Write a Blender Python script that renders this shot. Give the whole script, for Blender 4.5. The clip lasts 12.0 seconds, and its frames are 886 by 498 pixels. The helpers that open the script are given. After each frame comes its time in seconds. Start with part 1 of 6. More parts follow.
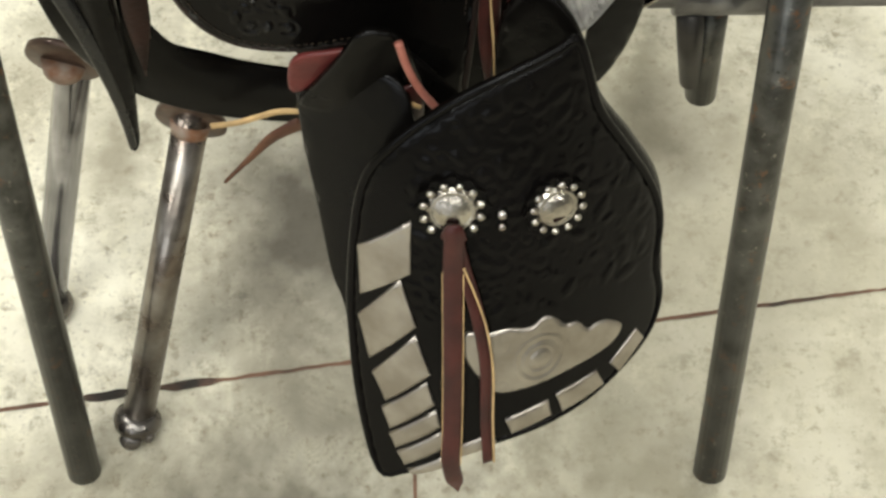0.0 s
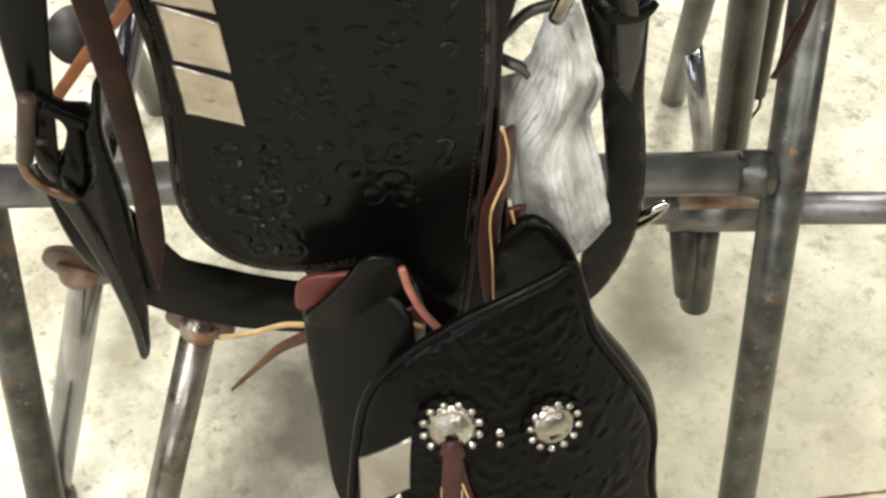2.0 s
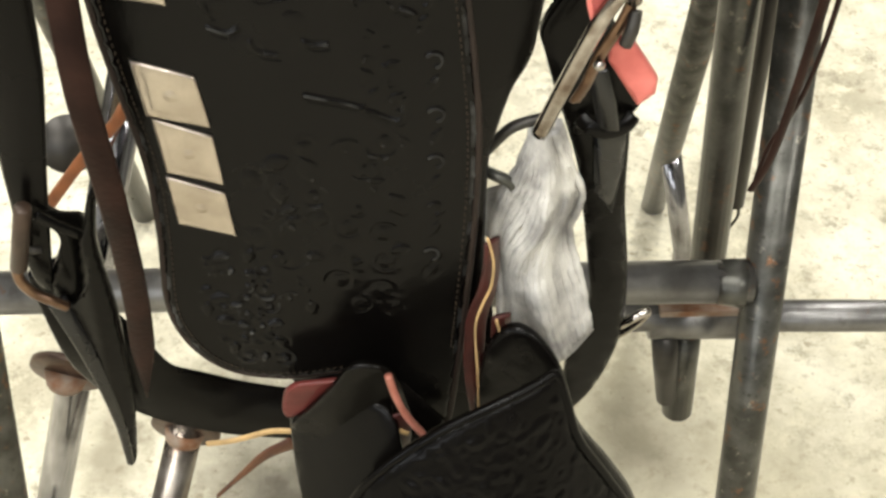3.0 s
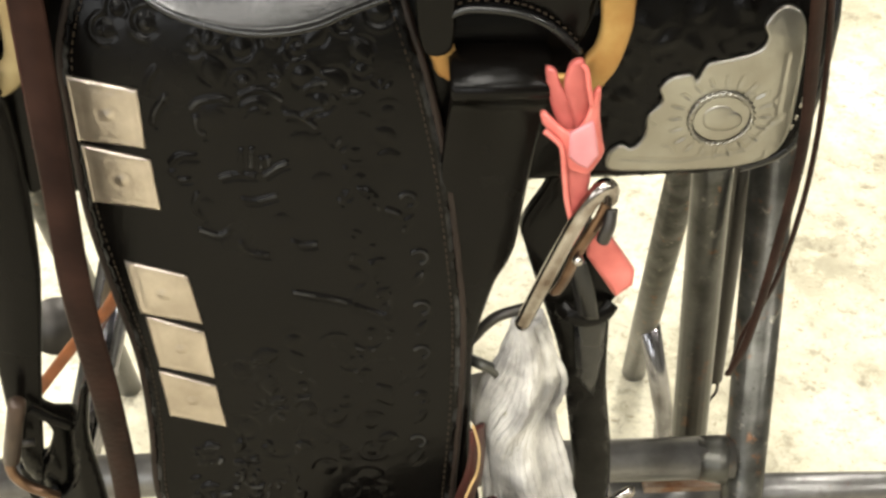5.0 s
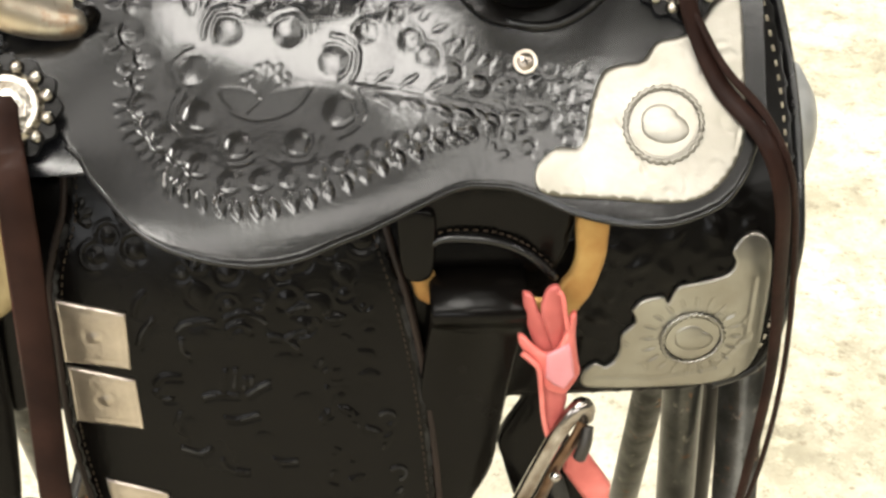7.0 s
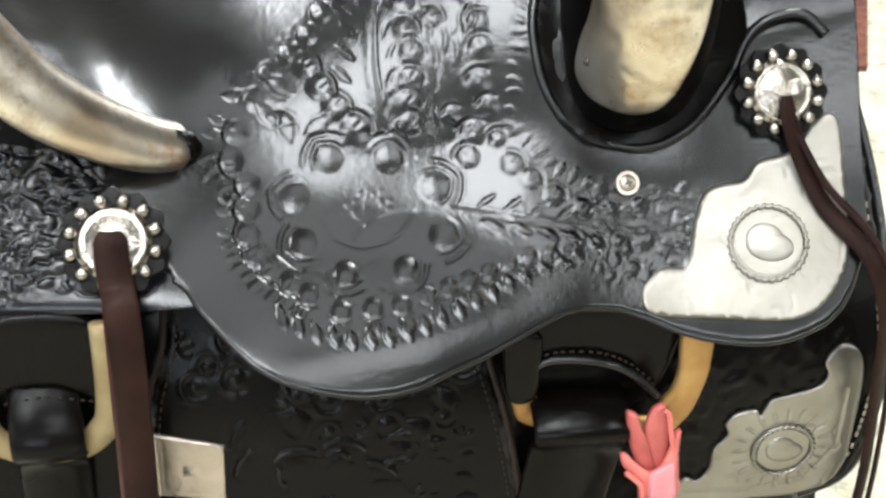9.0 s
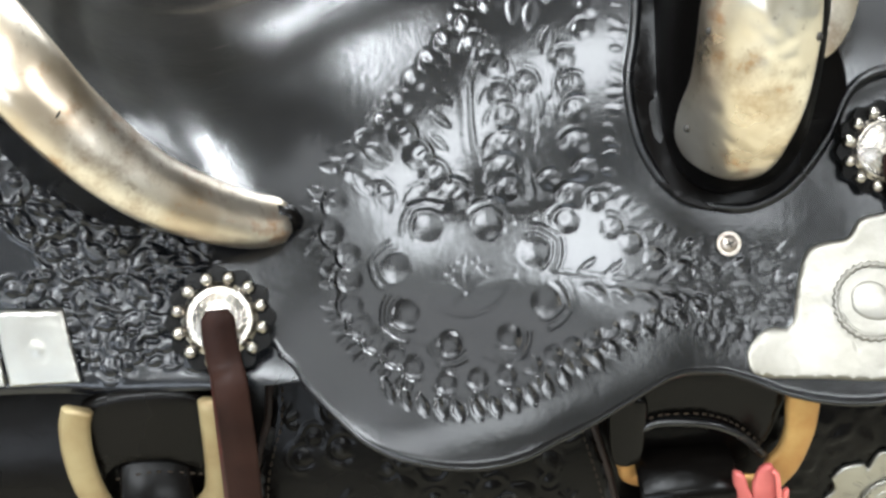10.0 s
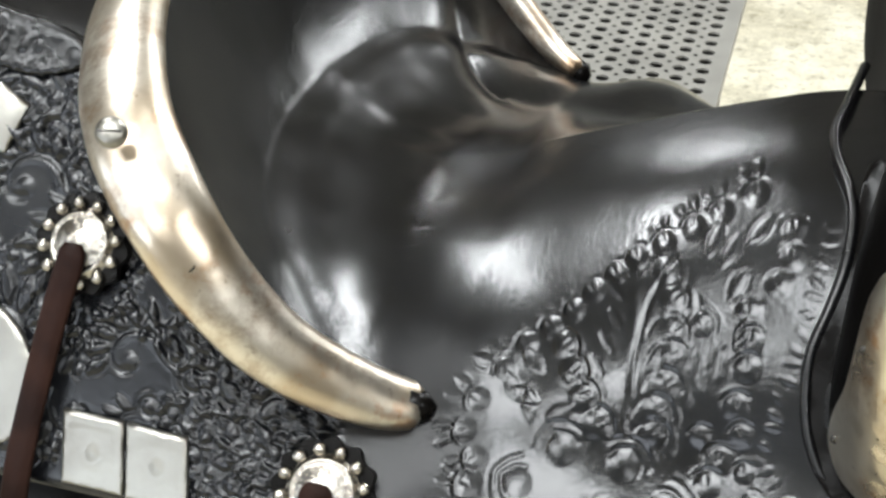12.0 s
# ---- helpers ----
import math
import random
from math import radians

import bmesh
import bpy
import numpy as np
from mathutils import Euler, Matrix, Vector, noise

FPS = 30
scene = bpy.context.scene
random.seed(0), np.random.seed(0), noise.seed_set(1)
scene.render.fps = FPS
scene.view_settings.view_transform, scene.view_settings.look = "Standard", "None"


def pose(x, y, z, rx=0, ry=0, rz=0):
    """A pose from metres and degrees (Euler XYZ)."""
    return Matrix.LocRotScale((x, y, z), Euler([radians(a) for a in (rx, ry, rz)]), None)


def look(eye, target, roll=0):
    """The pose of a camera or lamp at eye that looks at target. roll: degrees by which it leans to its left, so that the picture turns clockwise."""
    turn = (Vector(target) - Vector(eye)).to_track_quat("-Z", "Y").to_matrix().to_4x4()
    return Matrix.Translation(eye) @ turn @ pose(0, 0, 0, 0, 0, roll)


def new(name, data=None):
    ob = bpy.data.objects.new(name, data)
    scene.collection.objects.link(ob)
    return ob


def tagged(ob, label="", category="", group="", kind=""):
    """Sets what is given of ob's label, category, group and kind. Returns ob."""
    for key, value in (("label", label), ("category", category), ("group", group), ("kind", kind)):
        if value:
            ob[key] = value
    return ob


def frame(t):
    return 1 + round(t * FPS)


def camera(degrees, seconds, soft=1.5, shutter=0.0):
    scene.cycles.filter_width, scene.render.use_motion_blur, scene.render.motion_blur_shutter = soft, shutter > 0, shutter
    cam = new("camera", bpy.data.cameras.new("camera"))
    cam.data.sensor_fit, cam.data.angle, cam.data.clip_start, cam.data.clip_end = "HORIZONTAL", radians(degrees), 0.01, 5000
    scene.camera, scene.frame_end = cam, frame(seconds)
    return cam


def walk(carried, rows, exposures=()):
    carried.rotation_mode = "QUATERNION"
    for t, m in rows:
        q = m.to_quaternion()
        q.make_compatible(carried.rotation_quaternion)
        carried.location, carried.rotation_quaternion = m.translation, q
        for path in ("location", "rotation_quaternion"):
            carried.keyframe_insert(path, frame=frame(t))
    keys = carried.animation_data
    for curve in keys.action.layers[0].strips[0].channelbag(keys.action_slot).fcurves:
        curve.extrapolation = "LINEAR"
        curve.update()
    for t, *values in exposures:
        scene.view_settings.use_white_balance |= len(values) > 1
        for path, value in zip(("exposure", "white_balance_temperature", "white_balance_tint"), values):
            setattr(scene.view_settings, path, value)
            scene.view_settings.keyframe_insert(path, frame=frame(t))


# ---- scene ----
from mathutils import geometry

cam = camera(35.0, 12.0, soft=2.8)
PATH = [
    (0, (0.1198, -0.4534, 1.1616), (0.1246, 0.0268, 0.2845), -1.33),
    (0.5, (0.1201, -0.4551, 1.1706), (0.1269, 0.0568, 0.3117), -1.02),
    (1, (0.1201, -0.4536, 1.1794), (0.1231, 0.0860, 0.3375), -1.19),
    (1.5, (0.1216, -0.4492, 1.1885), (0.1228, 0.1116, 0.3606), -1.42),
    (2, (0.1226, -0.4460, 1.1989), (0.1274, 0.1369, 0.3864), -0.79),
    (2.5, (0.1226, -0.4495, 1.2059), (0.1329, 0.1597, 0.4130), -0.40),
    (3, (0.1200, -0.4530, 1.2126), (0.1394, 0.1877, 0.4450), 0.32),
    (3.2, (0.1183, -0.4520, 1.2136), (0.1391, 0.1961, 0.4523), 0.42),
    (4.8, (0.1181, -0.4524, 1.2360), (0.1512, 0.2555, 0.5304), 0.05),
    (5, (0.1174, -0.4535, 1.2407), (0.1533, 0.2665, 0.5476), 0.36),
    (5.5, (0.1156, -0.4537, 1.2496), (0.1573, 0.2921, 0.5848), 0.34),
    (6, (0.1135, -0.4557, 1.2557), (0.1637, 0.3098, 0.6142), 0.74),
    (6.5, (0.1129, -0.4541, 1.2618), (0.1705, 0.3276, 0.6408), 1.08),
    (7, (0.1111, -0.4510, 1.2683), (0.1741, 0.3464, 0.6682), 1.35),
    (7.2, (0.1089, -0.4498, 1.2704), (0.1755, 0.3531, 0.6779), 1.33),
    (8.8, (0.0410, -0.4318, 1.2801), (0.1591, 0.3888, 0.7208), 2.53),
    (9, (0.0327, -0.4311, 1.2813), (0.1536, 0.3933, 0.7283), 2.12),
    (9.5, (0.0165, -0.4288, 1.2938), (0.1258, 0.3982, 0.7423), 1.19),
    (10, (0.0192, -0.4143, 1.3067), (0.0936, 0.4146, 0.7522), -1.18),
    (10.5, (0.0471, -0.3943, 1.3127), (0.0653, 0.4526, 0.7813), -1.04),
    (11, (0.0831, -0.3752, 1.3219), (-0.0164, 0.4539, 0.7717), -0.45),
    (11.2, (0.0919, -0.3681, 1.3242), (-0.0483, 0.4543, 0.7729), -0.74),
    (11.5, (0.1059, -0.3544, 1.3306), (-0.0682, 0.4632, 0.7819), -0.27),
    (12, (0.1291, -0.3385, 1.3576), (-0.0973, 0.4699, 0.8143), 1.07),
]
# the film camera opens its iris as it leaves the bright floor, and its white balance cools
EXPOSURES = [(0.0, -0.54, 6650, 11), (1.0, -0.40, 6650, 11), (2.5, -0.11, 6750, 13), (3.0, -0.12, 6900, 13), (5.5, 0.05, 7150, 14), (7.0, -0.02, 7100, 15), (9.0, 0.0, 6330, 13), (9.5, 0.10, 6180, 13), (10.5, 0.02, 6150, 12), (11.5, -0.26, 6280, 12), (12.0, -0.26, 6370, 13)]
walk(cam, [(t, look(e, g, r)) for t, e, g, r in PATH], EXPOSURES)

# ---- light ----
world = bpy.data.worlds.new("world")
scene.world = world
world.use_nodes = True
world.node_tree.nodes["Background"].inputs[0].default_value = (0.9, 0.95, 1.0, 1)
world.node_tree.nodes["Background"].inputs[1].default_value = 0.03


def tube_light(name, x, y, z, sx, sy, watts, rx=0, ry=0, rz=0, col=(0.96, 1.0, 0.98)):
    lamp = bpy.data.lights.new(name, "AREA")
    lamp.shape, lamp.size, lamp.size_y, lamp.energy, lamp.color = "RECTANGLE", sx, sy, watts, col
    ob = new(name, lamp)
    ob.matrix_world = pose(x, y, z, rx, ry, rz)
    return ob


# unseen lamps; the 18 and 8 W ones are added fill for the flap
for lx, ly, sx, sy, e in ((-0.62, -0.9, 0.95, 1.1, 70), (0.6, -2.9, 1.9, 0.8, 56), (0.5, -1.0, 0.9, 0.9, 18), (0.2, 0.25, 1.1, 0.9, 8), (0.8, 1.9, 0.42, 1.2, 76), (-1.6, 1.2, 0.42, 1.2, 76), (-1.75, 3.95, 0.5, 0.5, 34), (2.45, 4.1, 1.5, 0.9, 130), (-1.9, -1.8, 1.3, 0.6, 60), (3.0, -1.8, 0.42, 1.2, 80)):
    tube_light("unseen_ceiling_light", lx, ly, 3.15, sx, sy, e)
# light of two unseen windows, added to brighten the rear leather and plates
tube_light("unseen_window_light", -2.4, -5.08, 2.05, 3.6, 1.5, 105, 90, col=(0.86, 0.94, 1.0))
tube_light("unseen_window_light", -6.08, -3.0, 2.05, 3.0, 1.5, 90, 90, rz=-90, col=(0.86, 0.94, 1.0))


# ---- materials ----
def mat(name, col, rough=0.5, metal=0.0, col2=None, grain=0.0, gscale=300.0, stain=0.0, sscale=18.0, spec=0.5, coat=0.0, rvar=0.0, waves=0.0, wscale=40.0):
    m = bpy.data.materials.new(name)
    m.use_nodes = True
    n, l = m.node_tree.nodes, m.node_tree.links
    b = n["Principled BSDF"]
    b.inputs["Roughness"].default_value, b.inputs["Metallic"].default_value = rough, metal
    b.inputs["Specular IOR Level"].default_value = spec
    b.inputs["Coat Weight"].default_value = coat
    tc = n.new("ShaderNodeTexCoord")
    big, small = n.new("ShaderNodeTexNoise"), n.new("ShaderNodeTexNoise")
    big.inputs["Scale"].default_value, big.inputs["Detail"].default_value = sscale, 6
    small.inputs["Scale"].default_value, small.inputs["Detail"].default_value = gscale, 3
    l.new(tc.outputs["Object"], big.inputs["Vector"])
    l.new(tc.outputs["Object"], small.inputs["Vector"])
    ramp = n.new("ShaderNodeValToRGB")
    ramp.color_ramp.elements[0].position, ramp.color_ramp.elements[1].position = 0.36, 0.66
    c2 = col2 or tuple(c * (1 - stain) for c in col)
    ramp.color_ramp.elements[0].color, ramp.color_ramp.elements[1].color = (*c2, 1), (*col, 1)
    l.new(big.outputs[0], ramp.inputs[0])
    l.new(ramp.outputs[0], b.inputs["Base Color"])
    if rvar:
        mr = n.new("ShaderNodeMapRange")
        mr.inputs[3].default_value, mr.inputs[4].default_value = max(0.03, rough - rvar), rough + rvar
        l.new(big.outputs[0], mr.inputs[0])
        l.new(mr.outputs[0], b.inputs["Roughness"])
    if waves:
        wv, wb = n.new("ShaderNodeTexNoise"), n.new("ShaderNodeBump")
        wv.inputs["Scale"].default_value, wv.inputs["Detail"].default_value = wscale, 2.5
        wb.inputs["Strength"].default_value, wb.inputs["Distance"].default_value = waves, 0.01
        l.new(tc.outputs["Object"], wv.inputs["Vector"])
        l.new(wv.outputs[0], wb.inputs["Height"])
        l.new(wb.outputs[0], b.inputs["Normal"])
    if grain:
        bump = n.new("ShaderNodeBump")
        bump.inputs["Strength"].default_value, bump.inputs["Distance"].default_value = grain, 0.002
        l.new(small.outputs[0], bump.inputs["Height"])
        if waves:
            l.new(wb.outputs[0], bump.inputs["Normal"])
        l.new(bump.outputs[0], b.inputs["Normal"])
    return m


LEATHER = mat("black_leather", (0.0050, 0.0050, 0.0056), 0.26, col2=(0.0034, 0.0032, 0.0033), grain=0.06, gscale=420, sscale=22, rvar=0.16, waves=0.065, wscale=30)
LEATHER_DULL = mat("dull_black_leather", (0.0036, 0.0030, 0.0026), 0.26, col2=(0.0022, 0.0018, 0.0015), grain=0.06, gscale=420, sscale=16, rvar=0.1, spec=0.12, waves=0.08, wscale=40)
HOOD_LEATHER = mat("black_hood_leather", (0.0036, 0.0030, 0.0026), 0.24, col2=(0.0022, 0.0018, 0.0016), grain=0.06, gscale=420, sscale=16, rvar=0.08, spec=0.09, waves=0.05, wscale=40)
BROWN = mat("dark_brown_leather", (0.026, 0.0120, 0.0088), 0.40, col2=(0.013, 0.0062, 0.0048), grain=0.15, gscale=300, sscale=40, rvar=0.1, spec=0.07)
OXBLOOD = mat("oxblood_leather", (0.055, 0.0125, 0.010), 0.33, col2=(0.028, 0.007, 0.006), grain=0.1, gscale=300, sscale=50, rvar=0.1, spec=0.3)
BROWN_LACE = mat("worn_brown_lace", (0.13, 0.055, 0.028), 0.5, col2=(0.055, 0.020, 0.012), grain=0.1, gscale=300, sscale=45, spec=0.3)
TAN_EDGE = mat("raw_leather_edge", (0.55, 0.36, 0.16), 0.7, stain=0.4, sscale=60)
PALE_PINK = mat("pale_pink_leather", (0.66, 0.27, 0.29), 0.55, col2=(0.56, 0.20, 0.22), grain=0.1, gscale=300, sscale=50)
DEEP_PINK = mat("deep_salmon_leather", (0.52, 0.125, 0.11), 0.5, col2=(0.38, 0.075, 0.065), grain=0.1, gscale=300, sscale=50)
PINK = mat("salmon_latigo_leather", (0.75, 0.20, 0.17), 0.5, col2=(0.55, 0.12, 0.10), grain=0.1, gscale=300, sscale=40)
SILVER = mat("engraved_silver", (0.37, 0.36, 0.325), 0.36, 1.0, col2=(0.27, 0.255, 0.225), grain=0.12, gscale=180, sscale=30, rvar=0.1, waves=0.04, wscale=60)
PANEL_SILVER = mat("creamy_panel_silver", (0.335, 0.318, 0.282), 0.5, 1.0, col2=(0.25, 0.235, 0.20), grain=0.25, gscale=150, sscale=34, rvar=0.12, waves=0.05, wscale=60)
CONCHO_SILVER = mat("concho_silver", (0.52, 0.49, 0.44), 0.22, 1.0, col2=(0.32, 0.29, 0.25), grain=0.3, gscale=420, sscale=60, rvar=0.1)
SILVER_WORN = mat("worn_nickel_silver", (0.55, 0.485, 0.42), 0.34, 1.0, col2=(0.40, 0.345, 0.295), grain=0.15, gscale=220, sscale=45, rvar=0.08)
SILVER_AGED = mat("aged_silver_trim", (0.92, 0.885, 0.80), 0.35, 1.0, col2=(0.58, 0.48, 0.36), grain=0.15, gscale=90, sscale=24, rvar=0.12, waves=0.10, wscale=38)
SWELL_SILVER = mat("polished_hammered_silver", (0.90, 0.85, 0.74), 0.29, 1.0, col2=(0.58, 0.49, 0.36), grain=0.12, gscale=120, sscale=20, rvar=0.08, waves=0.03, wscale=45)
CHROME = mat("chrome", (0.46, 0.43, 0.41), 0.12, 1.0, col2=(0.17, 0.13, 0.105), sscale=70)
BRASS = mat("aged_brass", (0.46, 0.29, 0.10), 0.5, 0.55, col2=(0.34, 0.17, 0.05), sscale=55, grain=0.12, rvar=0.1)
DULL_BRASS = mat("dull_khaki_brass", (0.34, 0.27, 0.14), 0.5, 0.4, col2=(0.24, 0.17, 0.08), sscale=55, grain=0.12, rvar=0.1)
STEEL = mat("bare_steel_pipe", (0.115, 0.113, 0.102), 0.34, 0.7, col2=(0.045, 0.044, 0.038), grain=0.12, gscale=160, sscale=48, rvar=0.14)
RAIL_STEEL = mat("grey_steel_rail", (0.22, 0.215, 0.21), 0.36, 0.75, col2=(0.115, 0.11, 0.105), grain=0.2, gscale=160, sscale=40, rvar=0.1)
POST_STEEL = mat("rusting_steel_post", (0.30, 0.275, 0.245), 0.29, 0.9, col2=(0.14, 0.11, 0.09), grain=0.2, gscale=160, sscale=38, rvar=0.14)
STEEL_BRIGHT = mat("bright_steel_pipe", (0.38, 0.375, 0.395), 0.15, 1.0, col2=(0.24, 0.235, 0.245), grain=0.05, gscale=160, sscale=30, rvar=0.05)
RUSTY_FLANGE = mat("rust_browned_flange", (0.13, 0.085, 0.06), 0.42, 0.55, col2=(0.055, 0.032, 0.022), grain=0.2, gscale=180, sscale=60, rvar=0.12)
FOOT_STEEL = mat("worn_dark_foot_steel", (0.20, 0.185, 0.17), 0.27, 0.9, col2=(0.10, 0.085, 0.072), grain=0.15, gscale=180, sscale=60, rvar=0.1)
# worn silver with the dark reflection of the hood plates put into its colour
HOOD_SILVER = mat("darkened_hood_silver", (0.40, 0.365, 0.32), 0.38, 1.0, col2=(0.28, 0.25, 0.215), grain=0.18, gscale=220, sscale=45, rvar=0.08)
GALVANISED = mat("galvanised_steel", (0.46, 0.47, 0.47), 0.45, 0.6, col2=(0.34, 0.35, 0.35), grain=0.1, gscale=200, sscale=60)
RUST = mat("rusty_steel", (0.22, 0.10, 0.05), 0.75, 0.3, col2=(0.30, 0.24, 0.19), grain=0.4, gscale=200, sscale=70)
FLEECE = mat("white_wool", (0.68, 0.66, 0.62), 0.9, col2=(0.26, 0.25, 0.24), grain=0.4, gscale=500, sscale=34)
LINING = mat("tan_fleece_lining", (0.55, 0.42, 0.25), 0.95, stain=0.4, sscale=60, grain=0.5, gscale=400)
CARPET = mat("rust_red_mat", (0.22, 0.075, 0.045), 0.95, col2=(0.10, 0.04, 0.03), grain=0.8, gscale=150, sscale=45)
PERF = mat("perforated_grey_metal", (0.34, 0.33, 0.30), 0.5, 0.4, stain=0.2, sscale=10)
DARK_METAL = mat("dark_steel", (0.07, 0.065, 0.06), 0.45, 0.8, stain=0.3, sscale=40)
DUSTY_PINK = mat("faded_pink_leather", (0.42, 0.15, 0.11), 0.5, col2=(0.28, 0.09, 0.06), grain=0.1, gscale=300, sscale=60)
RED_TAB = mat("red_brown_leather", (0.125, 0.023, 0.020), 0.4, col2=(0.075, 0.014, 0.012), grain=0.1, gscale=300, sscale=60, spec=0.3)
EDGE_DYE = mat("dark_dyed_edge", (0.020, 0.012, 0.009), 0.5, stain=0.4, sscale=50, spec=0.25)
BROWN_STEEL = mat("brown_tarnish_reflection_steel", (0.24, 0.15, 0.10), 0.3, 0.9, col2=(0.12, 0.07, 0.045), sscale=60)
BROWN_LEATHERED = mat("brown_tarnished_roller", (0.055, 0.033, 0.022), 0.45, 0.3, col2=(0.03, 0.018, 0.012), sscale=60)
ORANGE = mat("orange_tan_leather", (0.38, 0.12, 0.04), 0.45, stain=0.4, sscale=40)
PALE_THREAD = mat("pale_waxed_thread", (0.42, 0.37, 0.28), 0.7, stain=0.3, sscale=200, spec=0.2)
THREAD = mat("waxed_thread", (0.030, 0.020, 0.012), 0.7, stain=0.3, sscale=200, spec=0.2)


def flecks(m, layers):
    """Lays patches of other colours over a material: scale, from, to, colour, roughness of the pattern, strength."""
    n, l = m.node_tree.nodes, m.node_tree.links
    tc, b = n["Texture Coordinate"], n["Principled BSDF"]
    last = b.inputs["Base Color"].links[0].from_socket
    for scale, lo, hi, col, rough, top in layers:
        t, r, x = n.new("ShaderNodeTexNoise"), n.new("ShaderNodeMapRange"), n.new("ShaderNodeMix")
        t.inputs["Scale"].default_value, t.inputs["Detail"].default_value, t.inputs["Roughness"].default_value = scale, 8, rough
        r.inputs[1].default_value, r.inputs[2].default_value, r.inputs[4].default_value = lo, hi, top
        x.data_type = "RGBA"
        l.new(tc.outputs["Object"], t.inputs["Vector"])
        l.new(t.outputs[0], r.inputs[0])
        l.new(r.outputs[0], x.inputs[0])
        l.new(last, x.inputs[6])
        x.inputs[7].default_value = (*col, 1)
        last = x.outputs[2]
    l.new(last, b.inputs["Base Color"])
    return m


CONCRETE = flecks(mat("stained_shaded_concrete", (0.82, 0.775, 0.63), 0.7, col2=(0.48, 0.435, 0.32), grain=0.3, gscale=140, sscale=4.0, rvar=0.1), (
    (7.0, 0.44, 0.64, (0.32, 0.29, 0.205), 0.72, 0.75), (3.0, 0.46, 0.60, (0.78, 0.73, 0.585), 0.6, 0.75), (17.0, 0.48, 0.66, (0.36, 0.325, 0.23), 0.75, 0.65), (30.0, 0.50, 0.64, (0.74, 0.69, 0.52), 0.75, 0.75),
    (26.0, 0.54, 0.66, (0.17, 0.145, 0.095), 0.75, 0.7), (70.0, 0.57, 0.68, (0.24, 0.19, 0.12), 0.65, 0.75), (170.0, 0.60, 0.72, (0.22, 0.19, 0.14), 0.6, 0.75)))
SEAT_LEATHER = mat("black_seat_leather", (0.0050, 0.0050, 0.0056), 0.22, col2=(0.0036, 0.0034, 0.0036), grain=0.06, gscale=420, sscale=22, rvar=0.12, waves=0.05, wscale=30)


REAR_LEATHER = mat("grey_black_rear_leather", (0.0062, 0.0066, 0.0080), 0.25, col2=(0.0044, 0.0046, 0.0055), grain=0.06, gscale=420, sscale=22, rvar=0.14, waves=0.05, wscale=30)
SWELL_LEATHER = mat("matt_black_swell_leather", (0.0026, 0.0022, 0.0020), 0.42, col2=(0.0016, 0.0014, 0.0013), grain=0.08, gscale=420, sscale=18, rvar=0.08, spec=0.015)


def wear_shade_patch(m, centre, size, col, top=0.9, scale=60):
    """A rubbed, stained or shade-painted place of another colour, with a broken outline."""
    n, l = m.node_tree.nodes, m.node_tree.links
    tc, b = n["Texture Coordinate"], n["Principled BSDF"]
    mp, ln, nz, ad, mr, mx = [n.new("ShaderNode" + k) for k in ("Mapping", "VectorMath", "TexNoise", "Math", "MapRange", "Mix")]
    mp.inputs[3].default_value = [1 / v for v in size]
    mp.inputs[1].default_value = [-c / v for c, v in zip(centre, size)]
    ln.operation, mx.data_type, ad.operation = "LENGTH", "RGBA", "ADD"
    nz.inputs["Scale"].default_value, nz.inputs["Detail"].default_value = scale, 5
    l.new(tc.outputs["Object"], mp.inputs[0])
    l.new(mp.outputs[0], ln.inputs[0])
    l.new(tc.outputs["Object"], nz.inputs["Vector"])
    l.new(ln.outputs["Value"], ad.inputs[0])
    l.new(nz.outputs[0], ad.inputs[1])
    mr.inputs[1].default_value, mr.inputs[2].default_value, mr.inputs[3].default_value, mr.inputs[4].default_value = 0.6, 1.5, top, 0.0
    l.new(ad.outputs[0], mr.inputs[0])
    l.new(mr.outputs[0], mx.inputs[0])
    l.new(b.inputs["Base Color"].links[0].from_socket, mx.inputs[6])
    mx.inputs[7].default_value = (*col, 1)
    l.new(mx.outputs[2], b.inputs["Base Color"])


def scuffs_and_glints(m, col, lo, hi):
    """Rubbed, paler leather and painted glints along the raised lines."""
    n, l = m.node_tree.nodes, m.node_tree.links
    b = n["Principled BSDF"]
    g, r, x = n.new("ShaderNodeNewGeometry"), n.new("ShaderNodeMapRange"), n.new("ShaderNodeMix")
    r.inputs[1].default_value, r.inputs[2].default_value = lo, hi
    x.data_type = "RGBA"
    l.new(g.outputs["Pointiness"], r.inputs[0])
    t, q, k = n.new("ShaderNodeTexNoise"), n.new("ShaderNodeMapRange"), n.new("ShaderNodeMath")
    t.inputs["Scale"].default_value, t.inputs["Detail"].default_value = 55, 4
    q.inputs[1].default_value, q.inputs[2].default_value = 0.48, 0.66
    k.operation = "MULTIPLY"
    l.new(n["Texture Coordinate"].outputs["Object"], t.inputs["Vector"])
    l.new(t.outputs[0], q.inputs[0])
    l.new(r.outputs[0], k.inputs[0])
    l.new(q.outputs[0], k.inputs[1])
    l.new(k.outputs[0], x.inputs[0])
    l.new(b.inputs["Base Color"].links[0].from_socket, x.inputs[6])
    x.inputs[7].default_value = (*col, 1)
    l.new(x.outputs[2], b.inputs["Base Color"])


